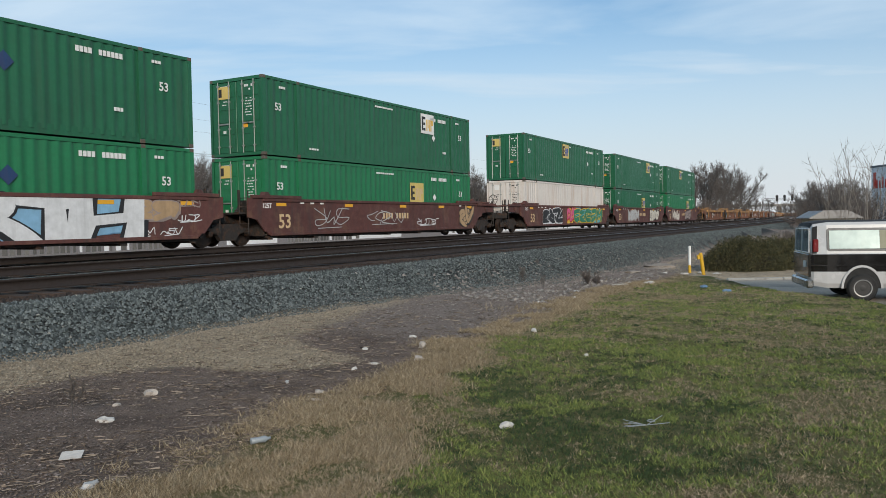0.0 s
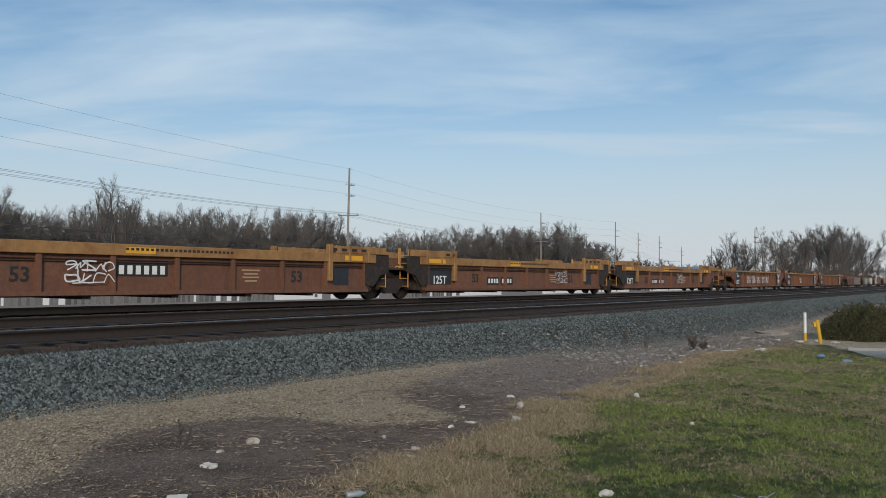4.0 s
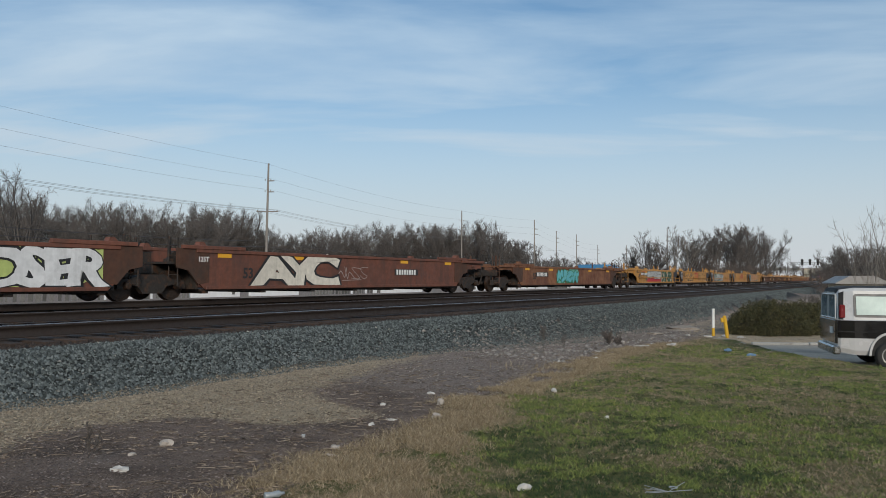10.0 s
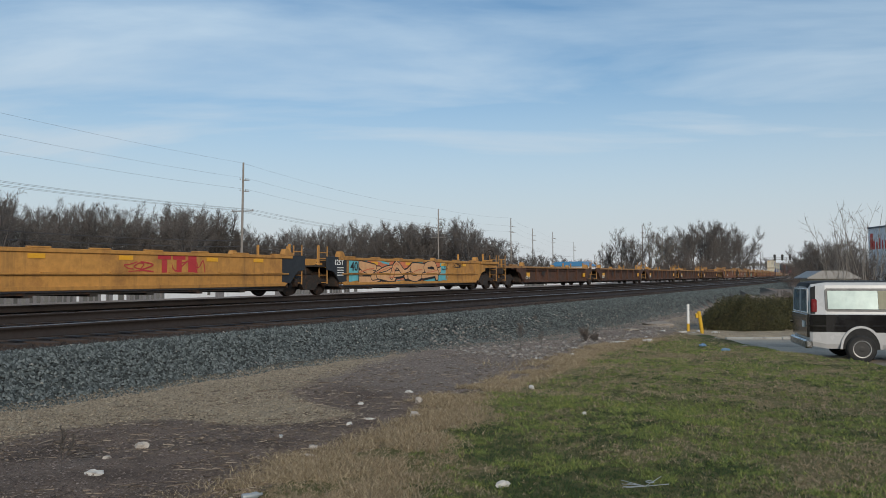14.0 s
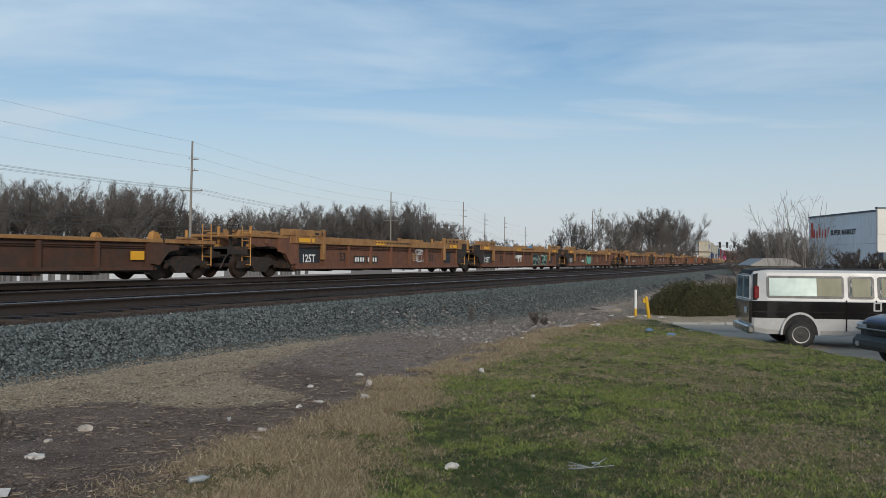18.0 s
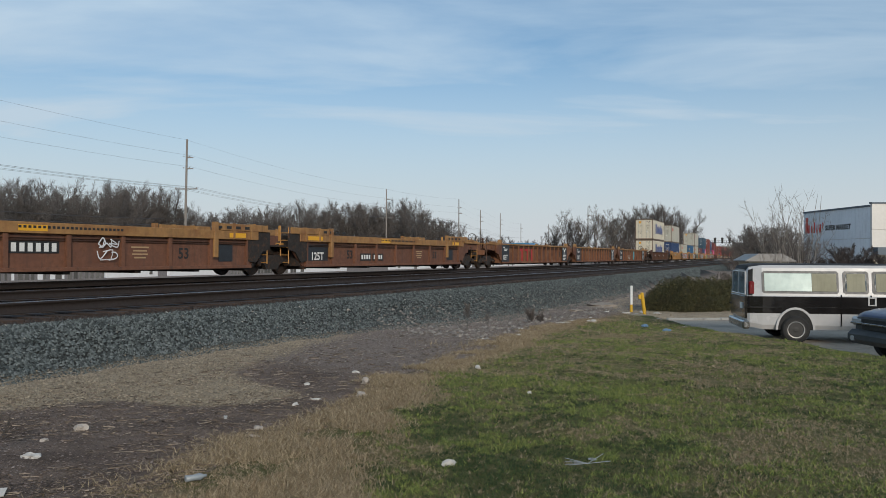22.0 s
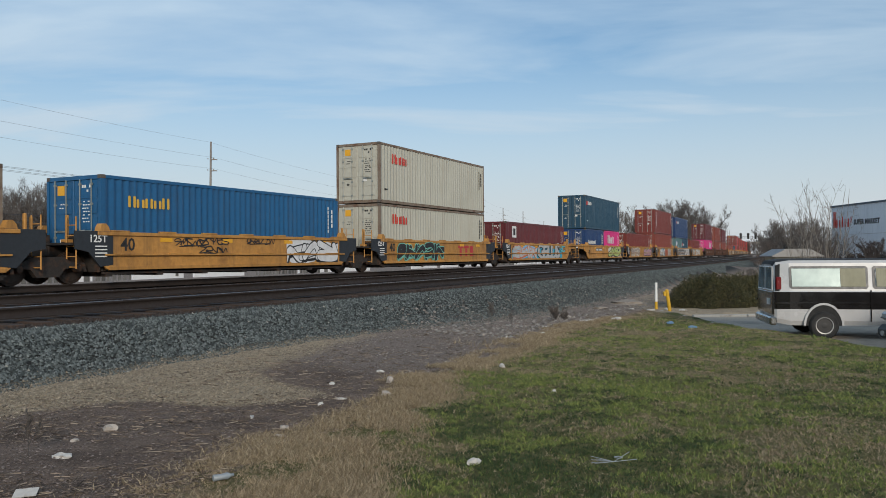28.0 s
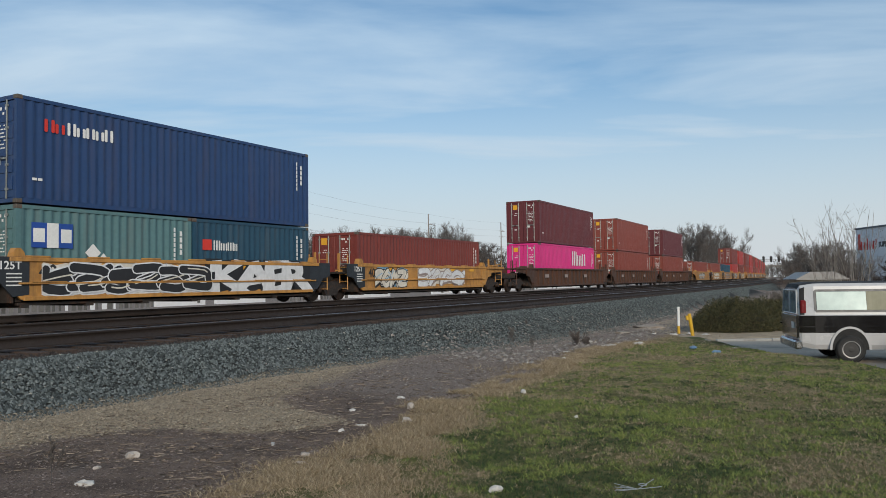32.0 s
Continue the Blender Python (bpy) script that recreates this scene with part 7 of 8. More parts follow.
    # the group beside the far curve
    for src, az, r, el in ((kinds[5], 11.8, 190, 3.6), (kinds[2], 10.9, 200, 2.4), (kinds[4], 12.6, 196, 2.5), (pale_tree, 13.6, 185, 3.9), (pale_tree, 14.5, 188, 3.6), (kinds[1], 15.2, 195, 2.8), (kinds[0], 15.8, 182, 3.5), (kinds[2], 16.4, 176, 3.8),
                           (kinds[4], 17.0, 170, 3.9), (kinds[5], 17.7, 168, 4.0), (kinds[0], 18.4, 172, 3.9), (kinds[3], 19.0, 178, 3.7), (kinds[1], 19.5, 186, 2.9), (kinds[2], 17.2, 185, 3.5), (kinds[5], 18.6, 190, 3.4), (kinds[4], 14.9, 200, 3.0)):
        r = behind(az, r, 12.0)
        x, y = polar(az, r)
        put(src, x, y, 1.65 + r * math.tan(radians(el)), z=0.0)
    for az in np.arange(11.0, 20.0, 0.45):
        x, y = polar(float(az), behind(float(az), 174 + rng.uniform(-10, 10), 9.0))
        put(rng.choice(brush), x, y, rng.uniform(3.2, 5.0) + 2.6 * float(np.interp(az, (14.5, 16.2), (0, 1))), z=0.0)
    # thicket between the line and the shop
    for az, r, el in ((23.0, 240, 1.0), (23.3, 210, 1.3), (23.6, 190, 1.7), (23.9, 165, 2.3), (24.2, 150, 2.4), (24.6, 130, 2.3), (25.0, 118, 2.4), (25.5, 105, 2.5), (26.1, 96, 2.3), (26.7, 88, 2.2), (24.9, 150, 2.4), (25.8, 120, 2.4), (27.2, 85, 2.0), (23.1, 270, 1.1)):
        x, y = polar(az, r)
        put(rng.choice(kinds[1:5]), x, y, 2.1 + r * math.tan(radians(el)), z=-0.5)
    for az in np.arange(23.2, 28.2, 0.3):
        x, y = polar(float(az), 84 + rng.uniform(0, 50))
        put(rng.choice(brush), x, y, rng.uniform(2.8, 4.4), z=-0.5)
    # dead weeds between the bank and the evergreens
    for az, r, h in ((21.6, 43, 1.2), (22.1, 46, 1.5), (22.5, 44, 1.3), (22.9, 47, 1.6), (20.9, 40, 0.8), (23.4, 50, 1.7)):
        x, y = polar(az, r)
        put(rng.choice(brush), x, y, h)
    # slender many-stemmed saplings
    for i, (az, r, h, lm) in enumerate(((25.2, 42, 5.2, 5), (25.8, 43, 5.8, 5), (26.8, 42, 6.0, 6), (27.6, 44, 4.8, 5))):
        x, y = polar(az, r)
        s = make_tree("sapling_tree", "slender pale many-stemmed sapling without leaves", 300 + i, h, 0.05, lm, 0.34, palew, palem, 0.0080, 0.30, 0.0075)
        s.matrix_basis = pose(x, y, -0.6)
    for i, (az, r, h) in enumerate(((28.7, 55, 2.7), (29.4, 56, 3.0), (30.0, 57, 3.3), (30.7, 57, 3.1), (31.4, 58, 2.8), (32.0, 58, 2.4), (28.1, 55, 2.5), (29.8, 60, 3.3))):
        x, y = polar(az, r)
        s = make_tree("bramble_bush", "dark tangled bramble bush without leaves", 330 + i, h, 0.05, 9, 1.45, wood, darkm, 0.014, 0.9, 0.012)
        s.matrix_basis = pose(x, y, -0.6)
    # a dead reddish shrub and lone stalks at the foot of the bank
    for i, (x, y, h) in enumerate(((3.75, 23.4, 0.48), (4.0, 23.3, 0.36))):
        s = make_tree("dead_shrub", "small dead reddish-brown shrub on the gravel", 360 + i, h, 0.03, 8, 1.1, wood, redm, 0.006, 0.6, 0.012)
        s.matrix_basis = pose(x, y, float(ground_z(np.array(x), np.array(y))))
    for i, (x, y, h) in enumerate(((1.55, 19.6, 0.75), (2.45, 25.3, 0.34), (2.2, 21.0, 0.45), (-3.3, 6.6, 0.42))):
        s = make_tree("dead_stalk", "thin dry weed stalk standing in the dirt", 370 + i, h, 0.3, 3, 0.4, wood, palem, 0.004, 0.5, 0.008)
        s.matrix_basis = pose(x, y, float(ground_z(np.array(x), np.array(y))))


def build_hedge():
    """The evergreen shrub by the kerb, in two mounds."""
    leaf = island("evergreen_needle", (0.018, 0.021, 0.008), (0.165, 0.142, 0.055), 0.8, (0.066, 0.067, 0.024))
    # near-black brown, painted in for the shade deep inside the foliage
    corem = surf("bush_inner_shade", (0.03, 0.022, 0.016), 0.9)
    for nm, cx, cy, rx, ry, rz, n, seed in (("evergreen_bush", 11.05, 30.9, 1.60, 1.30, 1.22, 44000, 1), ("evergreen_bush", 12.7, 31.6, 1.6, 1.2, 1.16, 34000, 2), ("evergreen_bush", 14.2, 33.0, 1.4, 1.1, 1.22, 9000, 3)):
        rng = np.random.default_rng(seed)
        t = thing(nm, "rounded dark evergreen bush on a gravel bed", "bush", "bushes by the kerb", m=pose(cx, cy, -0.47))
        th, u = rng.uniform(0, 2 * np.pi, n), rng.uniform(0.02, 1, n)
        ph = np.arccos(u)
        lump = 1 + 0.10 * np.sin(th * 3 + seed) * np.sin(ph * 4) + 0.08 * np.sin(th * 7 + 2 * ph) + 0.05 * np.sin(th * 13 + ph * 9)
        rr = rng.uniform(0.72, 1.04, n) ** 0.6 * lump
        c = np.stack([np.cos(th) * np.sin(ph) ** 1.0 * rr * rx, np.sin(th) * np.sin(ph) ** 1.0 * rr * ry, np.cos(ph) * rr * rz], -1)
        s = rng.uniform(0.015, 0.040, (n, 1))
        d1 = rng.normal(size=(n, 3)); d1 /= np.linalg.norm(d1, axis=1, keepdims=True)
        d2 = rng.normal(size=(n, 3)); d2 /= np.linalg.norm(d2, axis=1, keepdims=True)
        V = np.stack([c - d1 * s, c + d1 * s * 0.4 + d2 * s * 0.45, c + d1 * s * 1.2 + np.array([0, 0, 0.02]), c + d1 * s * 0.3 - d2 * s * 0.45], 1)
        F = np.arange(n * 4).reshape(n, 4)
        part("foliage", raw("foliage", V.reshape(-1, 3), F, leaf), None, t)
        # a solid dark dome fills the mound and stands for its shaded inside
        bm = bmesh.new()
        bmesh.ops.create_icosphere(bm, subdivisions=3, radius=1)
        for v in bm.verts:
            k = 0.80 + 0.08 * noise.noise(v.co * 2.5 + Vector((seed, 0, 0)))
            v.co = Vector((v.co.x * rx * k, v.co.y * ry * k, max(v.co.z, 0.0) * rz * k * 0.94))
        part("shade_core", bm, corem, t)


# ---------------------------------------------------------------- posts, poles and wires
def build_posts():
    wh = surf("white_post_paint", (0.70, 0.70, 0.68), 0.6, grain=(12, 0.08), bump=(30, 0.1))
    ye = surf("yellow_post_paint", (0.62, 0.36, 0.02), 0.55, grain=(12, 0.10), streak=(GRIME, 0.3), bump=(30, 0.1))
    t = thing("marker_post", "thin white marker post with a yellow foot", "post", m=pose(8.63, 30.0, -0.47))
    bm = bmesh.new(); lathe(bm, ((0.30, 0.052), (1.0, 0.052), (1.02, 0.045)), "Z", 12)
    part("post_top", bm, wh, t, smooth_faces=False)
    bm = bmesh.new(); lathe(bm, ((-0.1, 0.055), (0.299, 0.055)), "Z", 12)
    part("post_foot", bm, ye, t)
    t = thing("bollard", "leaning yellow steel bollard with a collar", "bollard", m=pose(8.70, 28.5, -0.47, 3, -9, 0))
    bm = bmesh.new(); lathe(bm, ((-0.1, 0.065), (0.80, 0.065), (0.84, 0.05)), "Z", 12)
    part("tube", bm, ye, t)
    bm = bmesh.new(); box(bm, -0.14, -0.06, -0.05, 0.05, 0.62, 0.78, 0.01)
    part("collar", bm, ye, t)


POLES = (((-50.3, 28.6), 16.5), ((-27.3, 99.3), 16.0), ((-4.2, 170.0), 16.0), ((13.2, 197.6), 16.0), ((22.9, 243.0), 16.0), ((31.3, 262.0), 16.0), ((50.0, 343.0), 16.0), ((62.0, 342.0), 16.0), ((52.6, 227.0), 15.9))


def build_poles():
    wood = surf("grey_pole_wood", (0.24, 0.22, 0.20), 0.85, grain=(10, 0.2), streak=((0.10, 0.08, 0.07), 0.4), bump=(30, 0.3))
    wirem = surf("dark_wire", (0.05, 0.05, 0.055), 0.6, bump=None)
    for i, ((x, y), h) in enumerate(POLES):
        t = thing("utility_pole", "tall grey wooden utility pole with crossarms", "utility pole", "utility poles", m=pose(x, y, 0, 0, 0.9 if i == 1 else 0, -18))
        bm = bmesh.new()
        rod(bm, (0, 0, -0.3), (0, 0, h), 0.19, 10, 0.11)
        part("pole", bm, wood, t)
        arms = ((h - 2.3, 0.45), (h - 3.7, 0.45)) + (((h - 6.2, 1.6),) if i in (0, 1, 2) else ())
        for z, w in arms:
            bm = bmesh.new()
            box(bm, -w if w != 0.45 else 0.0, w if w != 0.45 else 0.9, -0.07, 0.07, z, z + 0.12, 0.01)
            for xx in (-w * 0.9, w * 0.9):
                lathe(bm, ((z + 0.12, 0.05), (z + 0.2, 0.07), (z + 0.28, 0.04)), "Z", 8, (xx, 0, 0))
            part("crossarm", bm, wood, t)
    # wires along the line of poles
    runs = ((0, -0.02), (0.8, -2.02), (0.8, -3.42), (-1.5, -5.95), (-0.7, -5.95), (0.8, -5.95), (1.5, -5.95), (0.1, -9.9), (0.1, -10.6))
    order = (0, 1, 2, 3, 4, 6)
    ux, uy = math.cos(radians(-18)), math.sin(radians(-18))
    for off, dz in runs:
        bm = bmesh.new()
        for a, b in zip(order[:-1], order[1:]):
            (x0, y0), h0 = POLES[a]
            (x1, y1), h1 = POLES[b]
            p = None
            n = 14
            sag = 0.011 * math.hypot(x1 - x0, y1 - y0)
            for j in range(n + 1):
                u = j / n
                q = Vector((x0 + (x1 - x0) * u + ux * off, y0 + (y1 - y0) * u + uy * off, h0 + (h1 - h0) * u + dz - sag * 4 * u * (1 - u)))
                if p is not None:
                    rod(bm, p, q, (0.009 if dz > -5 else 0.013) if dz > -9 else 0.035, 3)
                p = q
        solid("overhead_wire", bm, wirem, "thin dark overhead wire sagging between the poles", "wire", group="overhead wires")


def build_signals():
    steel = surf("grey_galvanised_steel", (0.30, 0.31, 0.32), 0.6, 0.3, bump=None)
    black = M["black_mark"]
    x, y, h = on_line(330.0, CEN)
    rz = 90 - math.degrees(h)
    t = thing("signal_gantry", "grey steel signal bridge over the tracks with black signal heads", "railway signal", m=pose(x, y, 0, 0, 0, rz))
    for yy, hh in ((3.4, 10.6), (-9.0, 8.2)):
        bm = bmesh.new()
        for dx, dy in ((-0.4, -0.4), (0.4, -0.4), (0.4, 0.4), (-0.4, 0.4)):
            rod(bm, (dx, yy + dy, 0), (dx, yy + dy, hh), 0.09, 6)
        for i in range(int(hh)):
            rod(bm, (-0.4, yy - 0.4, i), (-0.4, yy + 0.4, i + 1), 0.05, 5)
            rod(bm, (0.4, yy - 0.4, i), (0.4, yy + 0.4, i + 1), 0.05, 5)
        part("mast", bm, steel, t)
    bm = bmesh.new()
    for z in (7.5, 8.2):
        for dx in (-0.4, 0.4):
            rod(bm, (dx, -9.0, z), (dx, 3.4, z), 0.08, 6)
    for i in range(12):
        rod(bm, (-0.4, -9.0 + i, 7.5), (-0.4, -8.0 + i, 8.2), 0.05, 5)
    part("bridge", bm, steel, t)
    for yy in (-1.2, -3.9, -6.6):
        bm = bmesh.new()
        box(bm, -0.85, -0.55, yy - 0.42, yy + 0.42, 7.9, 8.7, 0.1)
        lathe(bm, ((-0.95, 0.52), (-0.85, 0.52)), "X", 16, (0, yy, 8.95))
        lathe(bm, ((-0.95, 0.45), (-0.85, 0.45)), "X", 16, (0, yy, 7.5))
        part("signal_head", bm, black, t)
    # far road bridge
    x, y, h = on_line(640.0, CEN)
    b = thing("road_bridge", "distant grey concrete road bridge over the railway", "bridge", m=pose(x, y, 0, 0, 0, 90 - math.degrees(h)))
    bm = bmesh.new(); box(bm, -6, 6, -70, 70, 8.3, 9.9)
    part("deck", bm, M["concrete"], b)
    for yy in (-60, -24, 12, 50):
        bm = bmesh.new(); box(bm, -4, 4, yy - 1, yy + 1, 0, 8.29)
        part("pier", bm, M["concrete"], b)
    # crossing boxes and a pale sign beside the line
    for nm, lab, s, o, w, hh in (("signal_cabinet", "small pale trackside equipment cabinet", 236, -19.5, 1.2, 2.2), ("signal_cabinet", "small pale trackside equipment cabinet", 246, -17.5, 1.0, 1.6)):
        x, y, h = on_line(s, CEN + o)
        bm = bmesh.new(); box(bm, -w / 2, w / 2, -w / 2, w / 2, 0, hh, 0.04); box(bm, -w / 2 - 0.06, w / 2 + 0.06, -w / 2 - 0.06, w / 2 + 0.06, hh, hh + 0.1)
        solid(nm, bm, steel, lab, "cabinet", m=pose(x, y, float(ground_z(np.array(x), np.array(y)))))


# ---------------------------------------------------------------- buildings
def build_buildings():
    panel = surf("pale_blue_grey_metal_cladding", (0.78, 0.82, 0.86), 0.6, grain=(3, 0.04), streak=((0.30, 0.32, 0.34), 0.3), bump=(20, 0.02))
    cream = surf("cream_fascia_panel", (0.66, 0.64, 0.60), 0.7, grain=(3, 0.04), bump=(20, 0.03))
    beige = surf("beige_block_wall", (0.46, 0.42, 0.35), 0.85, grain=(6, 0.08), bump=(30, 0.2))
    slate = surf("dark_slate_trim", (0.10, 0.13, 0.16), 0.6, bump=None)
    maroon = surf("maroon_sign_panel", (0.12, 0.012, 0.020), 0.5, bump=None)
    t = thing("supermarket", "large pale supermarket building with cream fascia and dark trim", "shop building", m=pose(49.6, 82.2, -0.56))
    bm = bmesh.new()
    box(bm, 0.15, 40, 1.5, 14.5, 0.0, 7.7)
    part("wall_block", bm, beige, t)
    bm = bmesh.new()
    n = 10
    for i in range(n):
        box(bm, 0.0, 0.148, 0.31 + i * 1.42, 0.31 + (i + 1) * 1.42 - 0.03, 0.0, 4.3)
        box(bm, 0.0, 0.148, 0.31 + i * 1.42, 0.31 + (i + 1) * 1.42 - 0.03, 4.33, 7.7)
    part("side_cladding", bm, panel, t)
    bm = bmesh.new()
    for i in range(6):
        box(bm, 0.0 + i * 3.0, 3.0 + i * 3.0 - 0.04, 0.0, 0.3, 3.05 if i else 3.35, 5.2)
        box(bm, 0.0 + i * 3.0, 3.0 + i * 3.0 - 0.04, 0.0, 0.3, 5.23, 8.0)
    part("fascia", bm, cream, t)
    bm = bmesh.new()
    box(bm, -0.1, 40.1, -0.1, 0.35, 8.0, 8.16)
    box(bm, -0.1, 0.25, 0.351, 14.6, 7.71, 7.9)
    part("roof_trim", bm, slate, t)
    bm = bmesh.new()
    prism(bm, ((0.1, 2.55), (2.9, 2.55), (2.9, 3.34), (0.1, 3.34)), -0.9, -0.05)
    part("awning", bm, slate, t)
    for x in (0.2, 6.0, 12.0, 18.0):
        bm = bmesh.new(); box(bm, x, x + 0.4, 0.0, 0.3, 0.0, 3.04)
        part("pillar", bm, beige, t)
    bm = bmesh.new(); box(bm, 3.2, 12.0, -0.08, -0.005, 5.6, 7.0)
    s = part("sign_board", bm, maroon, t)
    bm = bmesh.new()
    lathe(bm, ((-0.13, 0.5), (-0.09, 0.5)), "Y", 20, (4.6, 0, 6.3))
    for i in range(4):
        box(bm, 5.5 + i * 0.8, 6.1 + i * 0.8, -0.13, -0.085, 5.98, 6.58)
    part("sign_shapes", bm, M["white_mark"], s)
    bm = bmesh.new()
    for i, (w, z0, z1) in enumerate(((0.95, 0, 1.9), (0.5, 0, 1.0), (0.5, 0, 0.9), (0.45, 0, 1.3), (0.25, 0, 1.0), (0.5, 0, 1.0), (0.3, 0.5, 1.2))):
        a = 14.0 - i * 0.66
        prism_y = (a - w * 0.6, a)
        box(bm, -0.08, -0.005, prism_y[0], prism_y[1] - 0.12, 5.2 + z0, 5.2 + z1)
        box(bm, -0.08, -0.005, prism_y[1] - 0.121, prism_y[1] - 0.05, 5.2 + z0, 5.2 + z1 * 0.6)
    part("maker_sign", bm, M["red_mark"], t, "red script sign as plain shapes")
    part("lettering", letters("SUPER MARKET", 0.78, "black_mark", 0.05), None, t, m=pose(-0.01, 9.4, 5.45, 0, 0, -90))
    # wall lamp at the corner
    bm = bmesh.new(); box(bm, -0.35, -0.05, -0.3, 0.1, 2.9, 3.2, 0.03); box(bm, -0.06, 0.0, -0.15, 0.0, 2.0, 2.9)
    part("wall_lamp", bm, slate, t)
    # shed with a metal roof
    t = thing("shed", "low shed with a pale metal gable roof", "shed", m=pose(23.2, 50.5, -0.56, 0, 0, -12))
    bm = bmesh.new(); box(bm, -1.2, 1.2, -1.6, 1.6, 0, 1.95)
    part("wall_block", bm, beige, t)
    roofm = surf("pale_metal_roof", (0.22, 0.215, 0.21), 0.5, 0.2, grain=(3, 0.06), bump=None)
    bm = bmesh.new()
    prism(bm, ((-1.5, 1.96), (1.5, 1.96), (1.5, 2.02), (0.7, 2.45), (-0.7, 2.45), (-1.5, 2.02)), -2.0, 2.0)
    part("roof", bm, roofm, t)
    # long white buildings and walls beyond the line, seen under the wagons
    whit = surf("white_painted_wall", (0.72, 0.73, 0.74), 0.8, grain=(3, 0.05), bump=(20, 0.1))
    grey = surf("grey_fence_board", (0.13, 0.125, 0.115), 0.8, grain=(6, 0.2), bump=(20, 0.3), vary=0.4)
    rng = random.Random(8)
    s = -30.0
    while s < 240:
        x, y, h = on_line(s, 30.0)
        ln = rng.uniform(5, 14)
        bearing = math.degrees(math.atan2(x, y))
        if bearing > -24 and (bearing < -13 or rng.random() < 0.6):
            t = thing("white_wall", "long low white wall beyond the railway", "wall", "low walls beyond the line", m=pose(x, y, -0.1, 0, 0, 90 - math.degrees(h)))
            bm = bmesh.new(); hh = rng.uniform(0.55, 0.85)
            box(bm, 0, ln - rng.uniform(0.3, 2.0), 0, 0.25, 0, hh)
            part("wall_face", bm, whit, t)
            for k in range(int(ln / 1.7)):
                if rng.random() < 0.5:
                    u = 0.4 + k * 1.7 + rng.uniform(0, 0.8)
                    bm = bmesh.new(); box(bm, u, u + rng.uniform(0.08, 0.7), -0.06, -0.005, rng.uniform(0, 0.3), rng.uniform(0.4, 0.9))
                    part("pier", bm, grey, t)
        elif bearing < -13 or rng.random() < 0.5:
            t = thing("board_fence", "grey board fence beyond the railway", "fence", m=pose(x, y, -0.1, 0, 0, 90 - math.degrees(h)))
            for k in range(int(ln / 0.5)):
                bm = bmesh.new(); box(bm, k * 0.5, k * 0.5 + rng.uniform(0.12, 0.40), 0, 0.05, 0, rng.uniform(0.45, 0.95))
                part("board", bm, grey if rng.random() < 0.94 else whit, t)
        s += ln
    # blue-roofed building far beyond the poles
    bl = surf("blue_metal_roof", (0.06, 0.22, 0.42), 0.5, bump=None)
    t = thing("far_warehouse", "distant low warehouse with a blue roof", "building", m=pose(38, 262, 0, 0, 0, -30))
    bm = bmesh.new(); box(bm, -6, 6, -4, 4, 0, 4.6)
    part("wall_block", bm, whit, t)
    bm = bmesh.new(); prism(bm, ((-6.4, 4.61), (6.4, 4.61), (4.5, 6.1), (-4.5, 6.1)), -4.4, 4.4)
    part("roof", bm, bl, t)


# ---------------------------------------------------------------- vehicles
def loft(bm, stations, mats=None):
    """Skins rings of points; the ends are closed."""
    rings = [[bm.verts.new(p) for p in st] for st in stations]
    n = len(rings[0])
    for a, b in zip(rings[:-1], rings[1:]):
        for i in range(n):
            f = bm.faces.new((a[i], a[(i + 1) % n], b[(i + 1) % n], b[i]))
            if mats:
                f.material_index = mats[i]
    for r in (rings[0][::-1], rings[-1]):
        f = bm.faces.new(r)
        if mats:
            f.material_index = mats[0]


def add_wheel(car, x, y, r, w, out):
    rubber = M["rubber"]
    bm = bmesh.new()
    lathe(bm, ((-w / 2, r * 0.62), (-w / 2, r * 0.90), (-w / 2 + 0.04, r), (w / 2 - 0.04, r), (w / 2, r * 0.90), (w / 2, r * 0.62)), "Y", 28, caps=False)
    t = part("wheel", bm, rubber, car, m=pose(x, y, r), smooth_faces=False)
    bm = bmesh.new()
    s = -1 if out < 0 else 1
    lathe(bm, [(s * d, rr) for d, rr in ((w * 0.40, r * 0.60), (w * 0.46, r * 0.62), (w * 0.47, r * 0.57), (w * 0.36, r * 0.52), (w * 0.30, r * 0.30), (w * 0.40, r * 0.22), (w * 0.42, r * 0.10))], "Y", 28)
    part("rim", bm, M["hub_steel"], t)
    bm = bmesh.new()
    lathe(bm, [(s * d, rr) for d, rr in ((w * 0.44, r * 0.54), (w * 0.50, r * 0.56), (w * 0.51, r * 0.62), (w * 0.46, r * 0.645))], "Y", 28, caps=False)
    part("trim_ring", bm, M["rim_steel"], t)
    bm = bmesh.new()
    lathe(bm, ((s * w * 0.505, r * 0.66), (s * w * 0.51, r * 0.68)) if s > 0 else ((s * w * 0.51, r * 0.72), (s * w * 0.505, r * 0.66)), "Y", 28, caps=False)
    for i in range(8):
        a = 2 * math.pi * i / 8
        lathe(bm, ((s * w * 0.34, r * 0.07), (s * w * 0.355, r * 0.07)), "Y", 8, (math.cos(a) * r * 0.40, 0, math.sin(a) * r * 0.40))
    part("hub_bolts", bm, M["black_mark"], t)


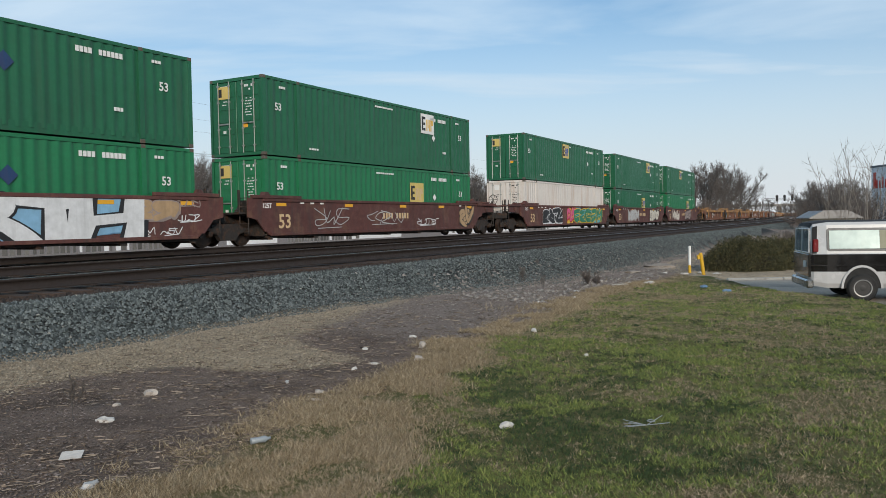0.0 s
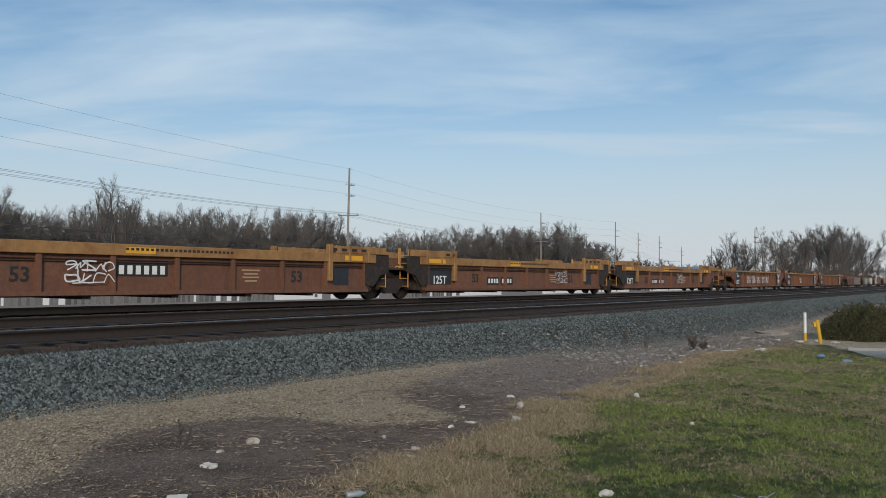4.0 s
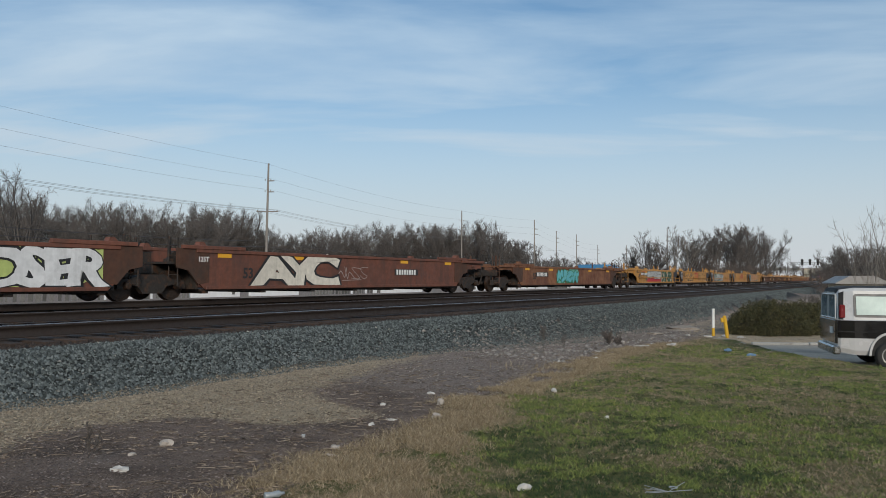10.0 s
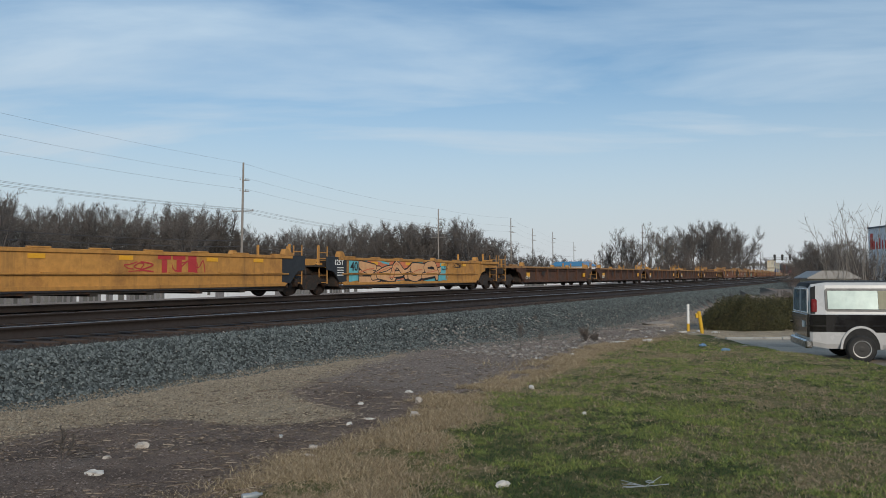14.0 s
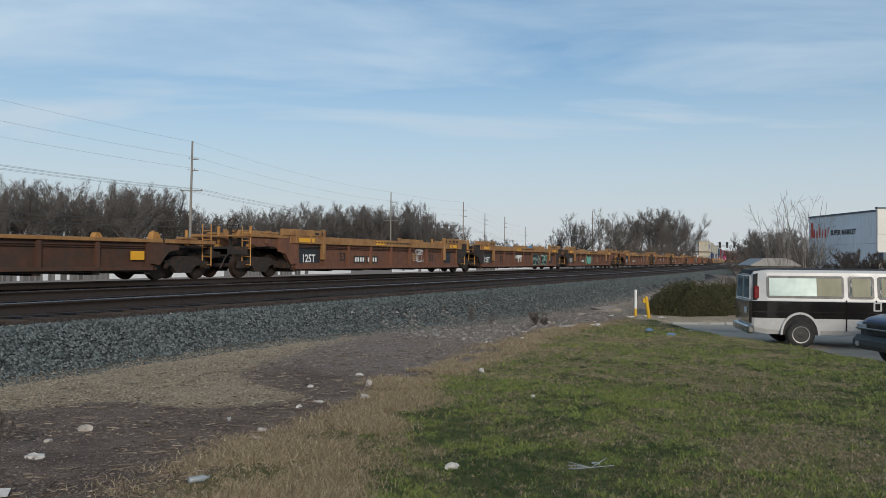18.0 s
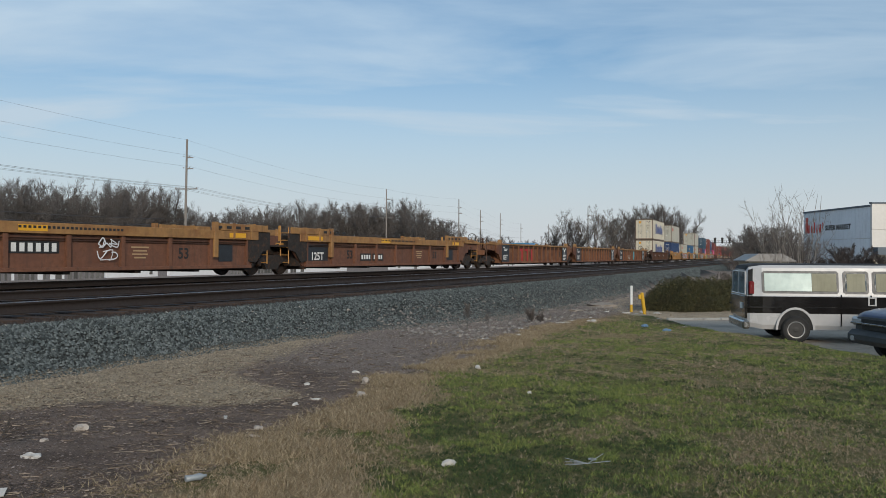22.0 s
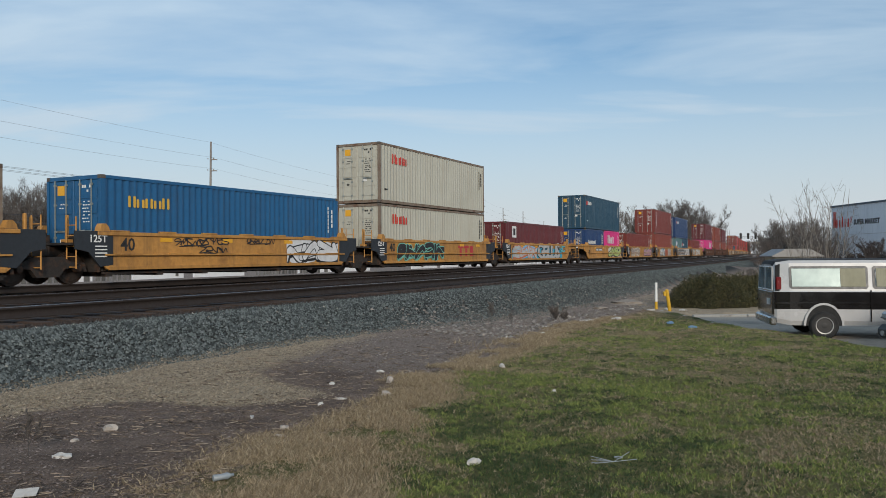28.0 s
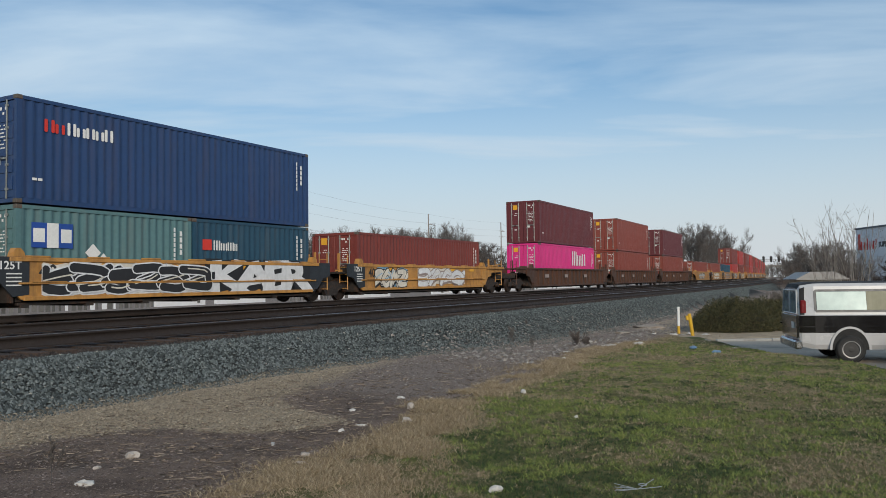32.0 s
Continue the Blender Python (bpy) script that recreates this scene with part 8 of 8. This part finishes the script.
def build_vehicles():
    M["rubber"] = surf("tyre_rubber", (0.018, 0.018, 0.018), 0.85, grain=(20, 0.2), bump=(60, 0.2))
    M["hub_steel"] = surf("dark_wheel_steel", (0.03, 0.03, 0.03), 0.5, 0.2, grain=(10, 0.2), bump=None)
    M["rim_steel"] = surf("silver_wheel", (0.42, 0.42, 0.42), 0.35, 0.7, grain=(10, 0.1), bump=None)
    white = surf("white_vehicle_paint", (0.46, 0.46, 0.46), 0.3, grain=(4, 0.04), streak=((0.35, 0.33, 0.30), 0.15), bump=None, coat=0.4)
    black = surf("black_vehicle_paint", (0.012, 0.011, 0.011), 0.16, grain=(4, 0.15), bump=None, coat=0.6)
    blue = surf("dark_blue_vehicle_paint", (0.008, 0.022, 0.080), 0.34, grain=(4, 0.15), bump=None, coat=0.25)
    clad = surf("dark_grey_plastic_cladding", (0.062, 0.066, 0.068), 0.6, grain=(10, 0.15), bump=None)
    chrome = surf("dull_chrome", (0.34, 0.34, 0.34), 0.25, 0.9, bump=None)
    lens = surf("red_lamp_lens", (0.17, 0.010, 0.012), 0.2, bump=None)
    clearl = surf("clear_lamp_lens", (0.55, 0.57, 0.58), 0.12, 0.3, bump=None)
    glass = surf("dark_vehicle_glass", (0.030, 0.045, 0.055), 0.06, bump=None)
    shade = surf("silver_sun_shade", (0.28, 0.36, 0.35), 0.40, 0.15, grain=(3, 0.12), bump=(4, 0.15))
    curtain = surf("beige_window_curtain", (0.26, 0.25, 0.175), 0.7, grain=(6, 0.08), bump=(10, 0.1))

    # bluish base: teal glass with the sky's reflection painted into its colour
    rearglass = surf("teal_rear_glass_sky_tone", (0.10, 0.17, 0.20), 0.06, bump=None)
    seal = surf("grey_window_seal", (0.10, 0.10, 0.10), 0.5, bump=None)

    van = thing("passenger_van", "white and black full-size van parked on asphalt", "van", m=pose(11.69, 20.74, -0.56, 0, 0, -12))
    # upright sections along the van: x, half width low, at the belt, at the roof, roof height
    def ring(x, wl, wb, wr, zr, zl=0.34):
        r = [(wl - 0.06, zl), (wl, zl + 0.12), (wl + 0.015, 0.74), (wb, 0.76), (wb + 0.01, 1.20), (wb - 0.01, 1.22), (wr + 0.05, zr - 0.11), (wr - 0.01, zr - 0.04), (wr - 0.25, zr)]
        return [(x, y, z) for y, z in r] + [(x, -y, z) for y, z in r[::-1]]
    # strips: 0 white, 1 black, 2 the roof
    roofp = surf("dull_black_roof_paint", (0.016, 0.016, 0.017), 0.75, grain=(6, 0.2), bump=None)
    mats = [0, 0, 0, 1, 0, 0, 0, 2, 2, 2, 0, 0, 0, 1, 0, 0, 0, 0]
    bm = bmesh.new()
    loft(bm, [ring(-2.62, 0.90, 0.92, 0.76, 1.90, 0.42), ring(-2.56, 0.95, 0.97, 0.80, 2.00, 0.40), ring(-2.25, 0.985, 1.0, 0.84, 2.05), ring(0.9, 0.985, 1.0, 0.84, 2.05), ring(1.25, 0.985, 1.0, 0.82, 1.99),
              ring(1.95, 0.98, 0.99, 0.84, 1.42), ring(2.6, 0.95, 0.95, 0.75, 1.26), ring(2.78, 0.88, 0.88, 0.65, 1.12)], mats)
    me = mesh_of(bm, "body", white)
    me.materials.append(black)
    me.materials.append(roofp)
    part("body", me, None, van)
    for sy in (-1, 1):
        yb, yt = sy * 1.0, sy * 0.905
        # windows lean in with the side
        for nm, x0, x1, mt in (("rear_side_window", -2.26, -0.38, glass), ("middle_window", -0.28, 0.34, glass), ("sliding_door_window", 0.42, 1.06, glass), ("front_door_window", 1.16, 1.70, glass)):
            z0, z1 = 1.28, 1.86
            lean = (1.0 - 0.885) * sy
            def wall(x, z, out):
                f = (z - 1.22) / (1.94 - 1.22)
                return (x, sy * (0.99 - 0.10 * f) + sy * out, z)
            for k, (ins, out, mat) in enumerate(((0.0, 0.010, seal), (0.055, 0.018, mt))):
                bm = bmesh.new()
                cut = 0.25 if nm == "front_door_window" else 0
                q = 0.05
                a = [wall(x, z, out) for x, z in ((x0 + ins + q, z0 + ins), (x1 - ins - q, z0 + ins), (x1 - ins, z0 + ins + q), (x1 - ins - cut, z1 - ins - q), (x1 - ins - q - cut, z1 - ins), (x0 + ins + q, z1 - ins), (x0 + ins, z1 - ins - q), (x0 + ins, z0 + ins + q))]
                b = [(p[0], p[1] - sy * 0.02, p[2]) for p in a]
                va, vb = [bm.verts.new(p) for p in a], [bm.verts.new(p) for p in b]
                bm.faces.new(va); bm.faces.new(vb[::-1])
                for i in range(8):
                    bm.faces.new((va[i], vb[i], vb[(i + 1) % 8], va[(i + 1) % 8]))
                if k == 0:
                    win = part(nm, bm, mat, van)
                else:
                    part("pane", bm, mat, win)
            # what shows behind the glass: a silver shade and drawn curtains
            spans = ((x0 + 0.06, x0 + 1.22, shade, "sun_shade"), (x0 + 1.225, x1 - 0.06, curtain, "curtain")) if nm == "rear_side_window" else (((x0 + 0.09, x1 - 0.09, curtain, "curtain"),) if nm != "front_door_window" else ())
            for a0, a1, mat, pn in spans:
                bm = bmesh.new()
                n = 10
                lo = [bm.verts.new(wall(a0 + (a1 - a0) * i / n, z0 + 0.06, 0.024 + (0.002 if pn == "curtain" else 0.0006) * math.sin(i * 1.7))) for i in range(n + 1)]
                hi = [bm.verts.new(wall(a0 + (a1 - a0) * i / n, z1 - 0.06, 0.024 + (0.002 if pn == "curtain" else 0.0004) * math.sin(i * 2.3))) for i in range(n + 1)]
                for i in range(n):
                    bm.faces.new((lo[i], lo[i + 1], hi[i + 1], hi[i]))
                part(pn, bm, mat, win)
        bm = bmesh.new(); box(bm, -2.585, -2.45, min(sy * 0.88, sy * 0.985), max(sy * 0.88, sy * 0.985), 1.25, 1.59, 0.025)
        part("tail_lamp", bm, lens, van)
        bm = bmesh.new()
        pl = [(-2.60, 0.955, 1.22), (-2.50, 0.99, 1.22), (-2.47, 0.89, 1.92), (-2.58, 0.85, 1.88)]
        va, vb = [bm.verts.new((x, sy * y, z)) for x, y, z in pl], [bm.verts.new((x, sy * (y - 0.04), z)) for x, y, z in pl]
        bm.faces.new(va); bm.faces.new(vb[::-1])
        for i in range(4):
            bm.faces.new((va[i], vb[i], vb[(i + 1) % 4], va[(i + 1) % 4]))
        part("rear_pillar", bm, M["rubber"], van)
        bm = bmesh.new(); box(bm, -2.72, 2.6, min(sy * 0.99, sy * 1.022), max(sy * 0.99, sy * 1.022), 0.90, 0.93)
        part("body_moulding", bm, black, van)
        bm = bmesh.new()
        for xx, ww in ((0.38, 0.012), (1.11, 0.012), (-0.33, 0.012), (2.0, 0.012)):
            box(bm, xx - ww, xx + ww, min(sy * 1.0, sy * 1.018), max(sy * 1.0, sy * 1.018), 0.45, 1.25)
        part("door_gaps", bm, black, van)
        bm = bmesh.new()
        box(bm, 0.30, 0.34, min(sy * 1.0, sy * 1.03), max(sy * 1.0, sy * 1.03), 0.98, 1.20); box(bm, 0.46, 0.50, min(sy * 1.0, sy * 1.03), max(sy * 1.0, sy * 1.03), 0.98, 1.20)
        box(bm, 0.341, 0.459, min(sy * 1.0, sy * 1.03), max(sy * 1.0, sy * 1.03), 1.17, 1.20); box(bm, 0.341, 0.459, min(sy * 1.0, sy * 1.03), max(sy * 1.0, sy * 1.03), 0.98, 1.01)
        part("door_handle", bm, white, van)
        for ax in (-1.45, 1.98):
            bm = bmesh.new()
            arc = [(ax + math.cos(math.pi * i / 14) * 0.43, 0.34 + math.sin(math.pi * i / 14) * 0.53) for i in range(15)]
            prism(bm, arc, min(sy * 0.985, sy * 1.018), max(sy * 0.985, sy * 1.018))
            part("wheel_arch", bm, M["rubber"], van)
            bm = bmesh.new()
            for i in range(14):
                a, b = math.pi * i / 14, math.pi * (i + 1) / 14
                pts = [(ax + math.cos(t) * r, 0.34 + math.sin(t) * (r + 0.10)) for t, r in ((a, 0.43), (b, 0.43), (b, 0.485), (a, 0.485))]
                prism(bm, pts, min(sy * 0.99, sy * 1.035), max(sy * 0.99, sy * 1.035))
            part("arch_trim", bm, white, van)
            add_wheel(van, ax, sy * 0.975, 0.35, 0.25, sy)
    # rear: bumper, doors, windows, plate
    bm = bmesh.new(); box(bm, -2.74, -2.55, -0.96, 0.96, 0.34, 0.56, 0.04)
    part("rear_bumper", bm, chrome, van)
    bm = bmesh.new(); box(bm, -2.68, -2.615, -0.92, 0.92, 0.62, 1.20, 0.01)
    part("rear_door", bm, black, van)
    for y0, y1 in ((-0.86, -0.03), (0.03, 0.86)):
        bm = bmesh.new()
        pts = [(-2.650, y0, 1.24), (-2.650, y1, 1.24), (-2.635, y1 * 0.92, 1.84), (-2.635, y0 * 0.92, 1.84)]
        a = [bm.verts.new(p) for p in pts]
        b = [bm.verts.new((p[0] + 0.05, p[1], p[2])) for p in pts]
        bm.faces.new(a); bm.faces.new(b[::-1])
        for i in range(4):
            bm.faces.new((a[i], b[i], b[(i + 1) % 4], a[(i + 1) % 4]))
        rw = part("rear_window", bm, rearglass, van)
        bm = bmesh.new()
        for (ax, ay, az), (bx, by, bz) in zip(pts, pts[1:] + pts[:1]):
            rod(bm, (ax - 0.006, ay, az), (bx - 0.006, by, bz), 0.018, 6)
        part("window_frame", bm, white, rw)
    bm = bmesh.new(); box(bm, -2.70, -2.685, -0.70, -0.40, 0.86, 1.02)
    part("number_plate", bm, M["white_mark"], van)
    bm = bmesh.new(); box(bm, 2.70, 2.92, -0.95, 0.95, 0.40, 0.62, 0.04)
    part("front_bumper", bm, chrome, van)

    suv = thing("pickup_suv", "dark blue sport utility pickup with grey plastic cladding", "car", m=pose(12.33, 15.98, -0.56, 0, 0, 183))
    def ring2(x, w, zb, zs, zt, wt):
        r = [(w - 0.05, zb), (w, zb + 0.1), (w, zs), (w - 0.03, zs + 0.06), (wt, zt - 0.05), (wt - 0.15, zt)]
        return [(x, y, z) for y, z in r] + [(x, -y, z) for y, z in r[::-1]]
    m2 = [1, 1, 0, 0, 0, 0, 0, 0, 0, 1, 1, 1]
    bm = bmesh.new()
    loft(bm, [ring2(2.62, 0.80, 0.42, 0.86, 1.00, 0.70), ring2(2.50, 0.93, 0.36, 0.90, 1.06, 0.84), ring2(2.2, 0.99, 0.34, 0.95, 1.12, 0.90), ring2(1.15, 1.0, 0.34, 1.0, 1.20, 0.92), ring2(0.35, 1.0, 0.34, 1.02, 1.80, 0.74),
              ring2(-0.9, 1.0, 0.34, 1.02, 1.87, 0.74), ring2(-1.4, 1.0, 0.34, 1.02, 1.45, 0.85), ring2(-2.7, 1.0, 0.36, 1.02, 1.22, 0.92)], m2)
    bmesh.ops.bevel(bm, geom=bm.edges[:], offset=0.035, segments=2, affect="EDGES", profile=0.5)
    me = mesh_of(bm, "body", blue, True)
    me.materials.append(clad)
    part("body", me, None, suv)
    bm = bmesh.new(); box(bm, 2.38, 2.74, -0.99, 0.99, 0.38, 0.68, 0.10)
    part("front_bumper", bm, clad, suv)
    bm = bmesh.new(); box(bm, 2.58, 2.66, -0.52, 0.52, 0.70, 0.93, 0.01)
    part("grille", bm, M["black_mark"], suv)
    bm = bmesh.new(); box(bm, 2.60, 2.70, -0.86, 0.86, 0.80, 0.84, 0.01)
    part("grille_bar", bm, chrome, suv)
    for sy in (-1, 1):
        bm = bmesh.new(); box(bm, 2.18, 2.63, min(sy * 0.56, sy * 0.965), max(sy * 0.56, sy * 0.965), 0.76, 0.95, 0.05)
        part("headlight", bm, clearl, suv)
        bm = bmesh.new(); lathe(bm, ((2.70, 0.06), (2.76, 0.055)), "X", 12, (0, sy * 0.72, 0.50))
        part("fog_lamp", bm, clearl, suv)
        for ax in (1.66, -1.64):
            bm = bmesh.new()
            prism(bm, [(ax + math.cos(math.pi * i / 14) * 0.50, 0.34 + math.sin(math.pi * i / 14) * 0.56) for i in range(15)], min(sy * 0.98, sy * 1.03), max(sy * 0.98, sy * 1.03))
            part("wheel_arch", bm, clad, suv)
            add_wheel(suv, ax, sy * 0.985, 0.38, 0.25, sy)
        bm = bmesh.new()
        prism(bm, ((0.95, 1.10), (0.40, 1.68), (-0.75, 1.72), (-0.95, 1.12)), min(sy * 0.80, sy * 0.97), max(sy * 0.80, sy * 0.97))
        part("side_window", bm, glass, suv)
        bm = bmesh.new(); box(bm, 0.75, 0.95, min(sy * 1.0, sy * 1.22), max(sy * 1.0, sy * 1.22), 1.08, 1.26, 0.03)
        part("mirror", bm, blue, suv)


build_grass()
build_stones()
build_litter()
build_hedge()
build_posts()
build_poles()
build_signals()
build_buildings()
build_vehicles()
build_trees()

motions()
